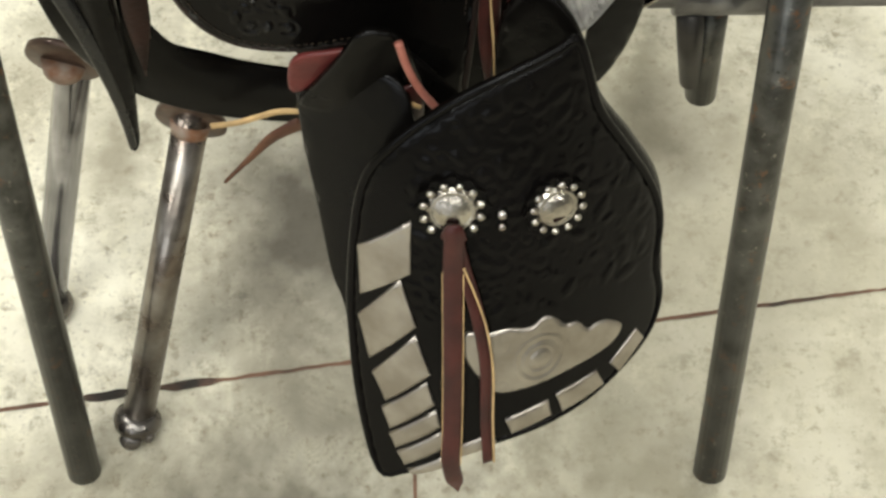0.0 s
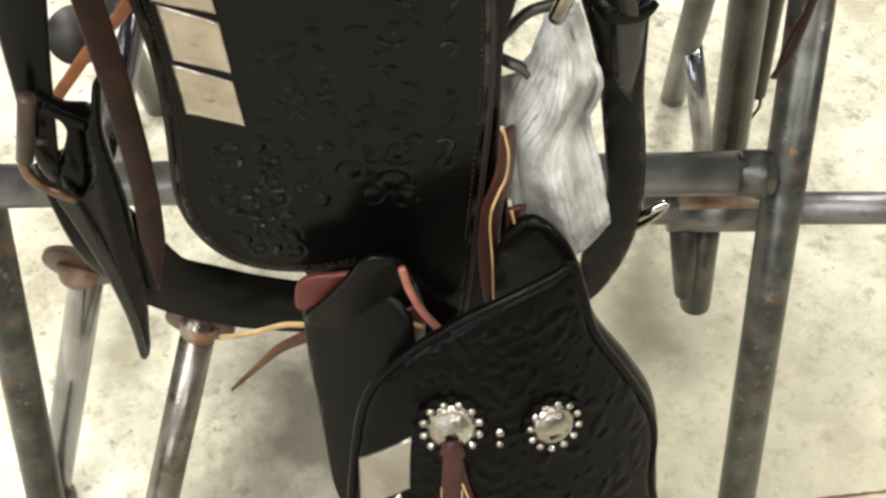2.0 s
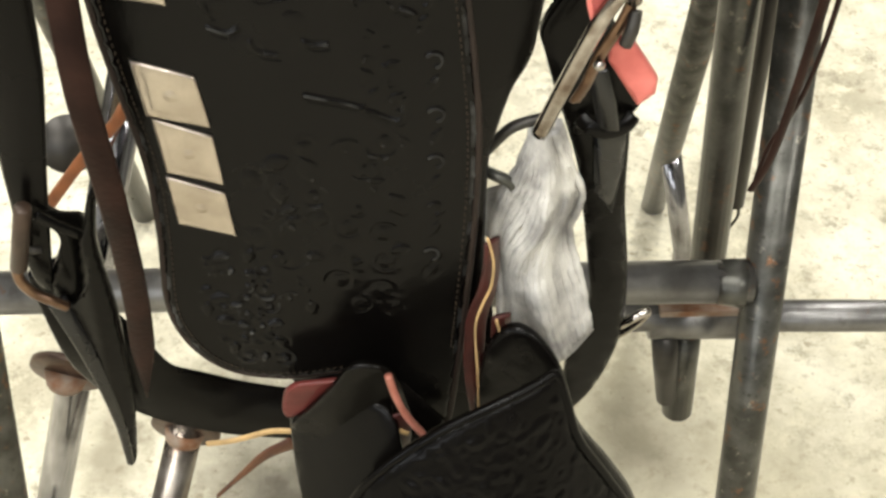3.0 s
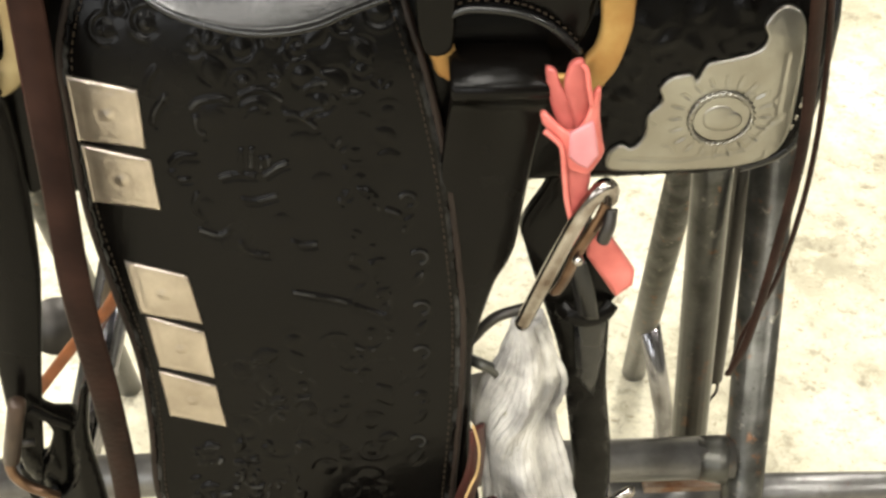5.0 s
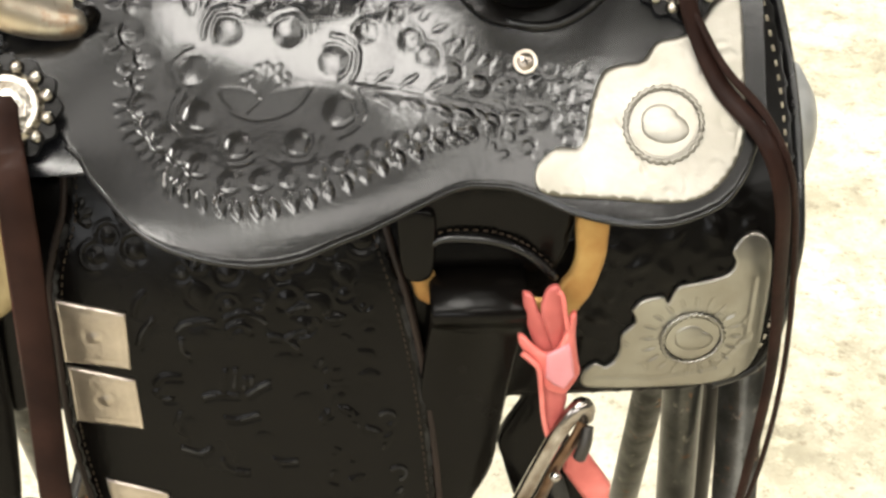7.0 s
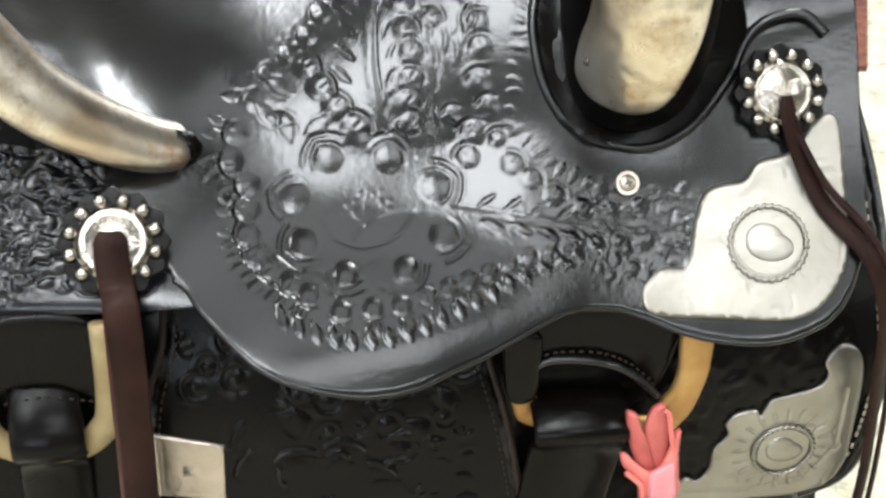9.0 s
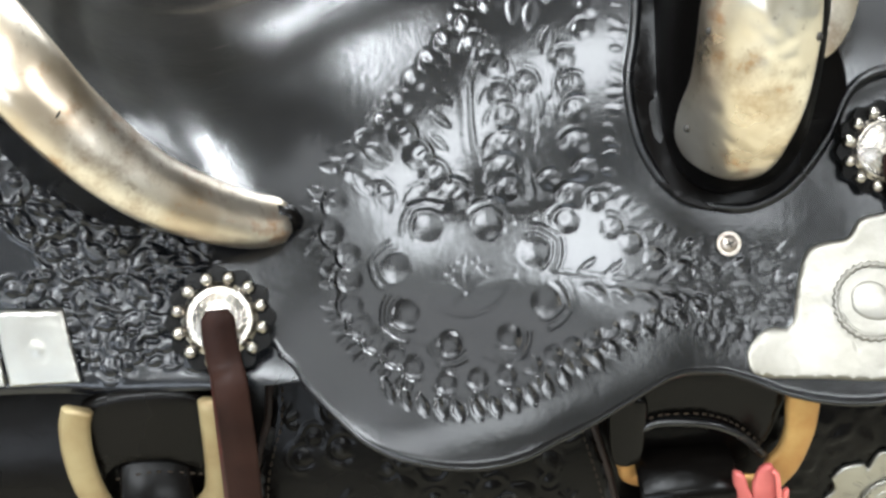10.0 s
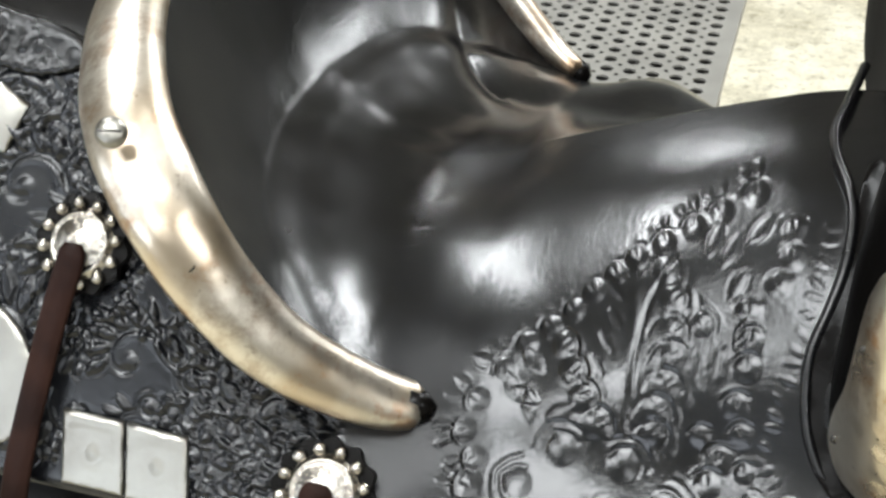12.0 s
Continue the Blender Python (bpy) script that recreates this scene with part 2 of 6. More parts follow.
FENDER_LEATHER = mat("worn_fender_leather", (0.0034, 0.0029, 0.0025), 0.25, col2=(0.0021, 0.0017, 0.0015), grain=0.06, gscale=420, sscale=16, rvar=0.1, spec=0.13, waves=0.08, wscale=40)
# pale scuffs on the carving, with its glints put in as colour
scuffs_and_glints(FENDER_LEATHER, (0.075, 0.075, 0.072), 0.515, 0.57)
# duller floor to the right and in front: part stain, part painted shade
wear_shade_patch(CONCRETE, (0.40, 0.18, 0.0), (0.40, 0.50, 1.0), (0.33, 0.295, 0.20), 0.7, 9)
wear_shade_patch(CONCRETE, (0.0, -0.45, 0.0), (1.3, 0.62, 1.0), (0.30, 0.265, 0.18), 0.75, 9)
# soft shadow under the saddle, painted into the floor's colour
wear_shade_patch(CONCRETE, (0.0, 0.21, 0.0), (0.16, 0.30, 1.0), (0.06, 0.05, 0.032), 0.95, 12)
# mottled brown stain on the left
wear_shade_patch(CONCRETE, (-0.19, 0.30, 0.0), (0.05, 0.12, 1.0), (0.26, 0.23, 0.16), 0.85, 42)
# greyer slab before the joint, stain and painted shade together
wear_shade_patch(CONCRETE, (-0.03, -0.09, 0.0), (0.30, 0.17, 1.0), (0.09, 0.078, 0.05), 0.9, 24)
# shadow of the stand's stub, put in as floor colour
wear_shade_patch(CONCRETE, (0.345, 0.31, 0.0), (0.08, 0.11, 1.0), (0.14, 0.12, 0.075), 0.85, 20)
# darker patch by the right leg's foot
wear_shade_patch(CONCRETE, (0.30, -0.05, 0.0), (0.12, 0.09, 1.0), (0.20, 0.175, 0.115), 0.8, 24)
wear_shade_patch(SEAT_LEATHER, (0.045, 0.285, 1.035), (0.065, 0.020, 0.03), (0.045, 0.020, 0.009))
flecks(STEEL, ((70.0, 0.58, 0.66, (0.20, 0.095, 0.045), 0.7, 0.8), (120.0, 0.60, 0.68, (0.40, 0.37, 0.31), 0.7, 0.8), (240.0, 0.60, 0.68, (0.03, 0.028, 0.022), 0.6, 0.8)))
flecks(POST_STEEL, ((30.0, 0.56, 0.70, (0.20, 0.10, 0.055), 0.7, 0.5), (150.0, 0.63, 0.70, (0.42, 0.39, 0.33), 0.7, 0.5)))
flecks(RAIL_STEEL, ((90.0, 0.58, 0.68, (0.10, 0.09, 0.08), 0.7, 0.7), (60.0, 0.64, 0.70, (0.20, 0.10, 0.05), 0.7, 0.6)))
flecks(STEEL_BRIGHT, ((60.0, 0.66, 0.72, (0.20, 0.12, 0.07), 0.7, 0.5),))
flecks(SWELL_SILVER, ((24.0, 0.54, 0.66, (0.34, 0.23, 0.12), 0.7, 0.6), (48.0, 0.60, 0.68, (0.50, 0.27, 0.12), 0.65, 0.6), (160.0, 0.64, 0.70, (0.26, 0.19, 0.12), 0.6, 0.6)))
flecks(SILVER_AGED, ((24.0, 0.50, 0.62, (0.30, 0.19, 0.10), 0.7, 0.7), (44.0, 0.56, 0.66, (0.52, 0.26, 0.11), 0.65, 0.65), (22.0, 0.54, 0.66, (0.36, 0.30, 0.22), 0.6, 0.55), (160.0, 0.62, 0.70, (0.30, 0.22, 0.14), 0.6, 0.6)))
JOINT = mat("rusty_joint_filler", (0.20, 0.10, 0.06), 0.9, col2=(0.035, 0.028, 0.02), sscale=16)
wear_shade_patch(JOINT, (-0.178, 0.044, 0.0), (0.034, 0.05, 1.0), (0.018, 0.014, 0.010), 1.0, 90)
wear_shade_patch(JOINT, (-0.103, 0.055, 0.0), (0.034, 0.05, 1.0), (0.018, 0.014, 0.010), 1.0, 90)
PLASTER = mat("painted_wall", (0.42, 0.42, 0.40), 0.85, stain=0.2, sscale=3)
CEILING = mat("white_ceiling", (0.32, 0.32, 0.32), 0.85, stain=0.15, sscale=2)


# ---- helpers for shapes ----
def part(name, bm, material, parent=None, label="", smooth=True):
    me = bpy.data.meshes.new(name)
    bmesh.ops.recalc_face_normals(bm, faces=bm.faces)
    bm.to_mesh(me)
    bm.free()
    me.materials.append(material)
    if smooth:
        me.shade_smooth()
    ob = new(name, me)
    if parent:
        ob.parent = parent
    if label:
        tagged(ob, label)
    return ob


def thing(name, label, category, group="", kind=""):
    return tagged(new(name), label, category, group, kind)


def catmull(pts, n=8, closed=False):
    p = [Vector(q) for q in pts]
    out, m = [], len(p)
    for i in range(m if closed else m - 1):
        if closed:
            a, b, c, d = p[(i - 1) % m], p[i], p[(i + 1) % m], p[(i + 2) % m]
        else:
            a, b, c, d = p[max(i - 1, 0)], p[i], p[i + 1], p[min(i + 2, m - 1)]
        for k in range(n):
            t = k / n
            out.append(0.5 * (2 * b + (c - a) * t + (2 * a - 5 * b + 4 * c - d) * t * t + (3 * b - a - 3 * c + d) * t ** 3))
    if not closed:
        out.append(p[-1])
    return out


def lerp(x, xs, ys):
    return float(np.interp(x, xs, ys))


def inset(loop, d):
    """A closed 2D loop moved inwards by d (loop runs either way round)."""
    area = sum(a.x * b.y - b.x * a.y for a, b in zip(loop, loop[1:] + loop[:1]))
    s = 1 if area > 0 else -1
    out, m = [], len(loop)
    for i in range(m):
        t = loop[(i + 1) % m] - loop[i - 1]
        if t.length < 1e-9:
            t = Vector((1, 0))
        t.normalize()
        out.append(loop[i] + Vector((-t.y, t.x)) * s * d)
    return out


def inside(px, pz, loop):
    """Which of the points lie within a closed loop."""
    c = np.zeros(len(px), bool)
    for a, b in zip(loop, loop[-1:] + loop[:-1]):
        if a.y != b.y:
            c ^= ((a.y > pz) != (b.y > pz)) & (px < (b.x - a.x) * (pz - a.y) / (b.y - a.y) + a.x)
    return c


def sheet(outline, surf, thick=0.004, step=0.012, n=5, round_edge=0.0025, smooth=True, lift=0.0, relief=None):
    """A leather or metal sheet in x and z over the surface y = surf(x, z), facing -y, with a rounded edge; relief(x, z) rises from it."""
    loop = catmull([Vector(p) for p in outline], n, True) if smooth else [Vector(p) for p in outline]
    pts, dep = [], []
    for d, ring in ((1.0, loop), (0.3, inset(loop, round_edge * 0.35)), (0.0, inset(loop, round_edge))):
        pts += ring
        dep += [d * round_edge] * len(ring)
    edges = [(i, (i + 1) % len(loop)) for i in range(len(loop))]
    core = inset(loop, round_edge * 1.5)
    x0, x1 = min(p.x for p in loop), max(p.x for p in loop)
    z0, z1 = min(p.y for p in loop), max(p.y for p in loop)
    gx, gz = np.meshgrid(np.arange(x0, x1, step), np.arange(z0, z1, step * 0.87))
    gx = gx + (np.arange(gx.shape[0]) % 2)[:, None] * step / 2
    gx, gz = gx.ravel(), gz.ravel()
    ok = inside(gx, gz, core)
    pts += [Vector((x, z)) for x, z in zip(gx[ok], gz[ok])]
    dep += [0.0] * int(ok.sum())
    v, _, f, ov, _, _ = geometry.delaunay_2d_cdt(pts, edges, [], 1, 1e-7)
    up = relief(np.array([q.x for q in v]), np.array([q.y for q in v])) if relief else np.zeros(len(v))
    bm = bmesh.new()
    top, back = [], []
    for k, q in enumerate(v):
        d = dep[ov[k][0]] if ov[k] else 0.0
        y = surf(q.x, q.y) - lift
        top.append(bm.verts.new((q.x, y + d - (up[k] if d == 0 else 0.0), q.y)))
        back.append(bm.verts.new((q.x, y + max(thick, round_edge), q.y)))
    count = set()
    for t in f:
        bm.faces.new([top[a] for a in t])
        bm.faces.new([back[a] for a in reversed(t)])
        count.update(zip(t, list(t[1:]) + [t[0]]))
    for a, b in count:
        if (b, a) not in count:
            bm.faces.new([top[b], top[a], back[a], back[b]])
    return bm


# ---- tooled relief: motifs carved and stamped into leather ----
def carve(motifs):
    """A height over (u, v) from motifs: dome, ring, leaf and line."""
    def height(u, v):
        h = np.zeros(len(u))
        for kind, a, b, *k in motifs:
            if kind == "line":
                pts, w, amp = a, b, k[0]
                d2 = np.full(len(u), 1e9)
                for (p, q), (r, t) in zip(pts, pts[1:]):
                    du, dv = r - p, t - q
                    f = np.clip(((u - p) * du + (v - q) * dv) / (du * du + dv * dv + 1e-12), 0, 1)
                    d2 = np.minimum(d2, (u - p - f * du) ** 2 + (v - q - f * dv) ** 2)
                h += amp * np.exp(-d2 / (w * w))
                continue
            reach = k[0] * 1.8 if kind != "leaf" else k[0] * 1.1
            m = np.nonzero((abs(u - a) < reach) & (abs(v - b) < reach))[0]
            if not len(m):
                continue
            du, dv = u[m] - a, v[m] - b
            if kind == "dome":
                r, amp = k
                h[m] += amp * np.sqrt(np.clip(1 - (du * du + dv * dv) / (r * r), 0, 1))
            elif kind == "mound":
                r, amp = k
                h[m] += amp * np.clip(1 - (du * du + dv * dv) / (r * r), 0, 1) ** 1.15
            elif kind == "ring":
                r, w, amp, ang, span = k
                d = np.hypot(du, dv)
                th = np.abs((np.arctan2(dv, du) - ang + math.pi) % (2 * math.pi) - math.pi)
                h[m] += amp * np.exp(-((d - r) / w) ** 2) * np.clip((span / 2 - th) / 0.35, 0, 1)
            elif kind == "leaf":
                ln, wd, ang, amp = k
                p = (du * math.cos(ang) + dv * math.sin(ang)) / ln
                q = (-du * math.sin(ang) + dv * math.cos(ang)) / wd
                e = np.sin(np.clip(p, 0, 1) * math.pi) ** 0.7
                r = np.abs(q) / (e + 1e-3)
                on = (p > 0) & (p < 1)
                h[m] += np.where(on, amp * np.clip(1 - r * r, -0.0, 1) - 0.5 * amp * np.exp(-((r - 1.15) / 0.2) ** 2), 0)
        return h
    return height


def seed_motif(u, v, r, ang, amp=0.001):
    return [("dome", u, v, r * 0.55, 0.55 * amp), ("dome", u + r * 0.1 * math.cos(ang), v + r * 0.1 * math.sin(ang), r * 0.2, 0.35 * amp), ("ring", u, v, r * 0.78, r * 0.15, -0.55 * amp, ang, 5.4), ("ring", u, v, r * 1.05, r * 0.2, 0.45 * amp, ang, 3.6)]


def along(pts, gap):
    """Points at even gaps on a smooth line, with the line's angle."""
    p = catmull([Vector(q) for q in pts], 24)
    out, run = [], 0.0
    for a, b in zip(p, p[1:]):
        run += (b - a).length
        if run >= gap:
            run -= gap
            d = b - a
            out.append((b.x, b.y, math.atan2(d.y, d.x)))
    return out


def scrollwork(x0, x1, z0, z1, size, count, rnd, amp=0.0008, keep=None, gap=0.85):
    """A packed field of scallops, seeds and leaves."""
    out, used = [], []
    for _ in range(count * 12):
        u, v = rnd.uniform(x0, x1), rnd.uniform(z0, z1)
        r = size * rnd.uniform(0.7, 1.3)
        if len(used) >= count:
            break
        if any((u - a) ** 2 + (v - b) ** 2 < (gap * (r + c)) ** 2 for a, b, c in used) or (keep and not keep(u, v)):
            continue
        used.append((u, v, r))
        a, k = rnd.uniform(0, 6.28), rnd.random()
        if k < 0.4:
            out += seed_motif(u, v, r, a, amp)
        elif k < 0.75:
            out += [("leaf", u - r * math.cos(a), v - r * math.sin(a), r * 2, r * 0.7, a, amp)]
        else:
            out += [("ring", u, v, r * 0.95, r * 0.16, 0.8 * amp, a, 2.6), ("leaf", u, v, r * 0.9, r * 0.3, a, 0.8 * amp)]
    return out


def tube(pts, r, sides=14, bm=None, caps=True, closed=False):
    """A round rod along points; r is one radius or one for each point."""
    bm = bm or bmesh.new()
    p = [Vector(q) for q in pts]
    m = len(p)
    rr = r if isinstance(r, (list, tuple)) else [r] * m
    rings, ref = [], None
    for i in range(m):
        if closed:
            t = (p[(i + 1) % m] - p[i - 1]).normalized()
        else:
            t = (p[min(i + 1, m - 1)] - p[max(i - 1, 0)]).normalized()
        if ref is None:
            ref = t.orthogonal().normalized()
        ref = (ref - t * ref.dot(t)).normalized()
        w = t.cross(ref)
        rings.append([bm.verts.new(p[i] + (ref * math.cos(a) + w * math.sin(a)) * rr[i]) for a in (2 * math.pi * k / sides for k in range(sides))])
    for i in range(m if closed else m - 1):
        a, b = rings[i], rings[(i + 1) % m]
        for k in range(sides):
            bm.faces.new((a[k], a[(k + 1) % sides], b[(k + 1) % sides], b[k]))
    if caps and not closed:
        bm.faces.new(rings[0][::-1])
        bm.faces.new(rings[-1])
    return bm


def ribbon(pts, width, thick, face, n=8, bm=None, taper=None):
    """A leather strap along points; face is the way its flat side looks (one vector, or one for each point)."""
    bm = bm or bmesh.new()
    p = catmull(pts, n)
    m = len(p)
    k = len(pts)
    rows = []
    for i in range(m):
        t = (p[min(i + 1, m - 1)] - p[max(i - 1, 0)]).normalized()
        u = i / (m - 1)
        if isinstance(face, list):
            j = min(int(u * (k - 1)), k - 2)
            w = u * (k - 1) - j
            nrm = (Vector(face[j]) * (1 - w) + Vector(face[j + 1]) * w)
        else:
            nrm = Vector(face)
        side = t.cross(nrm).normalized()
        nn = side.cross(t).normalized()
        wd = (width if not taper else width * taper(u)) / 2
        h = thick / 2
        e = min(h * 0.8, wd * 0.5)
        prof = [(-wd, -h + e), (-wd + e, -h), (wd - e, -h), (wd, -h + e), (wd, h - e), (wd - e, h), (-wd + e, h), (-wd, h - e)]
        rows.append([bm.verts.new(p[i] + side * a + nn * b) for a, b in prof])
    for a, b in zip(rows, rows[1:]):
        for q in range(8):
            bm.faces.new((a[q], a[(q + 1) % 8], b[(q + 1) % 8], b[q]))
    bm.faces.new(rows[0][::-1])
    bm.faces.new(rows[-1])
    return bm


def ball(bm, c, r, sq=(1, 1, 1), seg=10):
    m = Matrix.Translation(c) @ Matrix.Diagonal((*sq, 1))
    bmesh.ops.create_uvsphere(bm, u_segments=seg, v_segments=max(5, seg // 2 + 1), radius=r, matrix=m)
    return bm


def box(bm, x0, x1, y0, y1, z0, z1):
    v = [bm.verts.new((x, y, z)) for x in (x0, x1) for y in (y0, y1) for z in (z0, z1)]
    for q in ((0, 1, 3, 2), (4, 6, 7, 5), (0, 4, 5, 1), (2, 3, 7, 6), (0, 2, 6, 4), (1, 5, 7, 3)):
        bm.faces.new([v[i] for i in q])
    return bm


# ---- the room ----
def room():
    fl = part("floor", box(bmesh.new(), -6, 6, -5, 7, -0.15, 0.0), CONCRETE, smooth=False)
    tagged(fl, "pale stained concrete shop floor with rusty joints and painted shade", "floor", kind="structure")
    for nm, b in (("wall_north", (-6, 6, 7, 7.15, 0, 3.2)), ("wall_east", (6, 6.15, -5, 7, 0, 3.2))):
        tagged(part(nm, box(bmesh.new(), *b), PLASTER, smooth=False), "plain cream painted wall of the shop", "wall", kind="structure")
    # two walls with an added, unseen wide window each: the opening from c to d along the wall
    for wall, pane, c, d, lo, hi, place in (
            ("wall_south", "added_window_1", -4.2, -0.6, -6, 6, lambda a, b, u, v, z0, z1: (a, b, -5 - v, -5 - u, z0, z1)),
            ("wall_west", "added_window_2", -4.5, -1.5, -5, 7, lambda a, b, u, v, z0, z1: (-6 - v, -6 - u, a, b, z0, z1))):
        bm = bmesh.new()
        for a, b, z0, z1 in ((lo, c, 0, 3.2), (d, hi, 0, 3.2), (c, d, 0, 1.3), (c, d, 2.8, 3.2)):
            box(bm, *place(a, b, 0, 0.15, z0, z1))
        tagged(part(wall, bm, PLASTER, smooth=False), "cream painted shop wall with an added wide window opening", "wall", kind="structure")
        win = tagged(new(pane), "unseen wide shop window with a painted frame, added for its light", "window", kind="structure")
        for a, b, z0, z1 in ((c, d, 1.3, 1.35), (c, d, 2.75, 2.8), (c, c + 0.05, 1.35, 2.75), (d - 0.05, d, 1.35, 2.75), ((c + d) / 2 - 0.02, (c + d) / 2 + 0.02, 1.35, 2.75)):
            part("window_frame", box(bmesh.new(), *place(a, b, 0.01, 0.06, z0, z1)), PLASTER, win, smooth=False)
    tagged(part("ceiling", box(bmesh.new(), -6.15, 6.15, -5.15, 7.15, 3.2, 3.35), CEILING, smooth=False), "plain light ceiling above the shop floor", "ceiling", kind="structure")
    a, b = Vector((-0.273, 0.033, 0.001)), Vector((0.534, 0.1255, 0.001))
    d = (b - a).normalized()
    bm = bmesh.new()
    s = Vector((-d.y, d.x, 0))
    rows = []
    for k in np.linspace(-5, 5.8, 2161):
        q = a + d * k
        w = 0.0018 + 0.0009 * noise.noise(Vector((k * 23, 0, 0))) + 0.0008 * noise.noise(Vector((k * 120, 3, 0))) + 0.0026 * max(math.exp(-((q.x - c) / 0.022) ** 4) for c in (-0.178, -0.103))
        m = 0.0012 * noise.noise(Vector((k * 60, 7, 0)))
        rows.append((bm.verts.new(q + s * (m - w)), bm.verts.new(q + s * (m + w))))
    for p, q in zip(rows, rows[1:]):
        bm.faces.new((p[0], q[0], q[1], p[1]))
    w = [bm.verts.new(v) for v in ((0.0935, -5, 0.001), (0.0968, -5, 0.001), (0.0965, -0.030, 0.001), (0.0935, -0.030, 0.001))]
    bm.faces.new(w)
    tagged(part("floor_joint", bm, JOINT, smooth=False), "thin rust-stained joint line in the concrete floor", "floor joint", kind="structure")


room()

MID = 0.264  # the saddle's middle plane, y


# ---- the stand of pipes ----
def pipe(name, pts, r, material, parent, label=""):
    return part(name, tube(pts, r, 20), material, parent, label)


def saddle_stand():
    s = thing("saddle_stand", "welded bare steel pipe saddle stand with splayed legs", "saddle stand")
    for f, t in (((0.350, -0.045, 0.0), (0.351, 0.196, 0.70)), ((-0.192, -0.027, 0.0), (-0.166, 0.20, 0.70))):
        pipe("leg", [f, t], 0.0142, STEEL, s)
    pipe("leg", [(0.395, 0.62, 0.0), (0.369, 0.5, 0.215), (0.335, 0.30, 0.70)], 0.0135, STEEL, s)
    pipe("leg", [(-0.19, 0.62, 0.0), (-0.16, 0.33, 0.70)], 0.0135, STEEL, s)
    pipe("lower_rail", [(-0.185, 0.118, 0.492), (0.340, 0.118, 0.490)], 0.0145, RAIL_STEEL, s)
    pipe("top_rail", [(-0.27, 0.20, 0.705), (0.30, 0.20, 0.705)], 0.0165, STEEL, s)
    pipe("top_rail", [(-0.27, 0.33, 0.705), (0.30, 0.33, 0.705)], 0.0165, STEEL, s)
    rnd = random.Random(4)
    bm = tube([(0.316, 0.118, 0.490), (0.322, 0.118, 0.490), (0.329, 0.117, 0.490), (0.336, 0.116, 0.490)], [0.0146, 0.0152, 0.0160, 0.0168], 22)
    for v in bm.verts:
        v.co += Vector((rnd.uniform(-1, 1), rnd.uniform(-1, 1), rnd.uniform(-1, 1))) * 0.0007
    part("weld", bm, STEEL, s, "lumpy dark weld bead")
    # the sliding lower arm with its stubs
    pipe("arm", [(0.268, 0.15, 0.4125), (0.62, 0.15, 0.401)], 0.0118, RAIL_STEEL, s, "smooth round arm below the rail")
    bm = tube([(0.286, 0.15, 0.411), (0.351, 0.15, 0.409)], 0.0165, 20)
    part("sleeve", bm, RAIL_STEEL, s)
    part("bracket", box(bmesh.new(), 0.290, 0.349, 0.136, 0.166, 0.428, 0.434), RUST, s, "rusty flat bracket", smooth=False)
    pipe("stub", [(0.3165, 0.16, 0.40), (0.3225, 0.152, 0.286)], 0.0118, STEEL, s)
    pipe("stub", [(0.297, 0.142, 0.40), (0.3035, 0.145, 0.36), (0.310, 0.146, 0.312)], [0.0095, 0.0095, 0.0075], DARK_METAL, s)
    pipe("upright", [(0.331, 0.185, 0.42), (0.318, 0.20, 0.66), (0.315, 0.205, 0.72)], 0.0128, STEEL, s)
    pipe("brace", [(0.372, 0.498, 0.214), (0.405, 0.50, 0.062), (0.408, 0.50, 0.0)], 0.0105, STEEL_BRIGHT, s, "bright polished brace pipe")
    part("bracket", box(bmesh.new(), 0.326, 0.338, 0.20, 0.215, 0.42, 0.472), RUST, s, "rusty angle bracket", smooth=False)
    pipe("spring_sleeve", [(0.3525, 0.22, 0.452), (0.3439, 0.22, 0.6396), (0.342, 0.22, 0.70)], 0.0062, DARK_METAL, s)
    bm = bmesh.new()
    for dx in (-0.0016, 0.0016):
        tube(catmull([(0.3525 + dx, 0.22, 0.455), (0.3535 + dx * 1.8, 0.22, 0.438), (0.3515 + dx * 0.3, 0.22, 0.424), (0.348 + dx * 1.5, 0.22, 0.405)], 5), 0.0012, 6, bm)
    part("wire", bm, DARK_METAL, s, "twisted dark wire tail")
    # rounded galvanised nose at the front of the rails
    pts = [(0.29, 0.264, 0.815), (0.34, 0.264, 0.820), (0.366, 0.264, 0.821), (0.380, 0.264, 0.822), (0.387, 0.264, 0.822)]
    part("nose_cap", tube(pts, [0.025, 0.034, 0.040, 0.036, 0.022], 28), GALVANISED, s, "rounded galvanised nose cap")
    return s


saddle_stand()


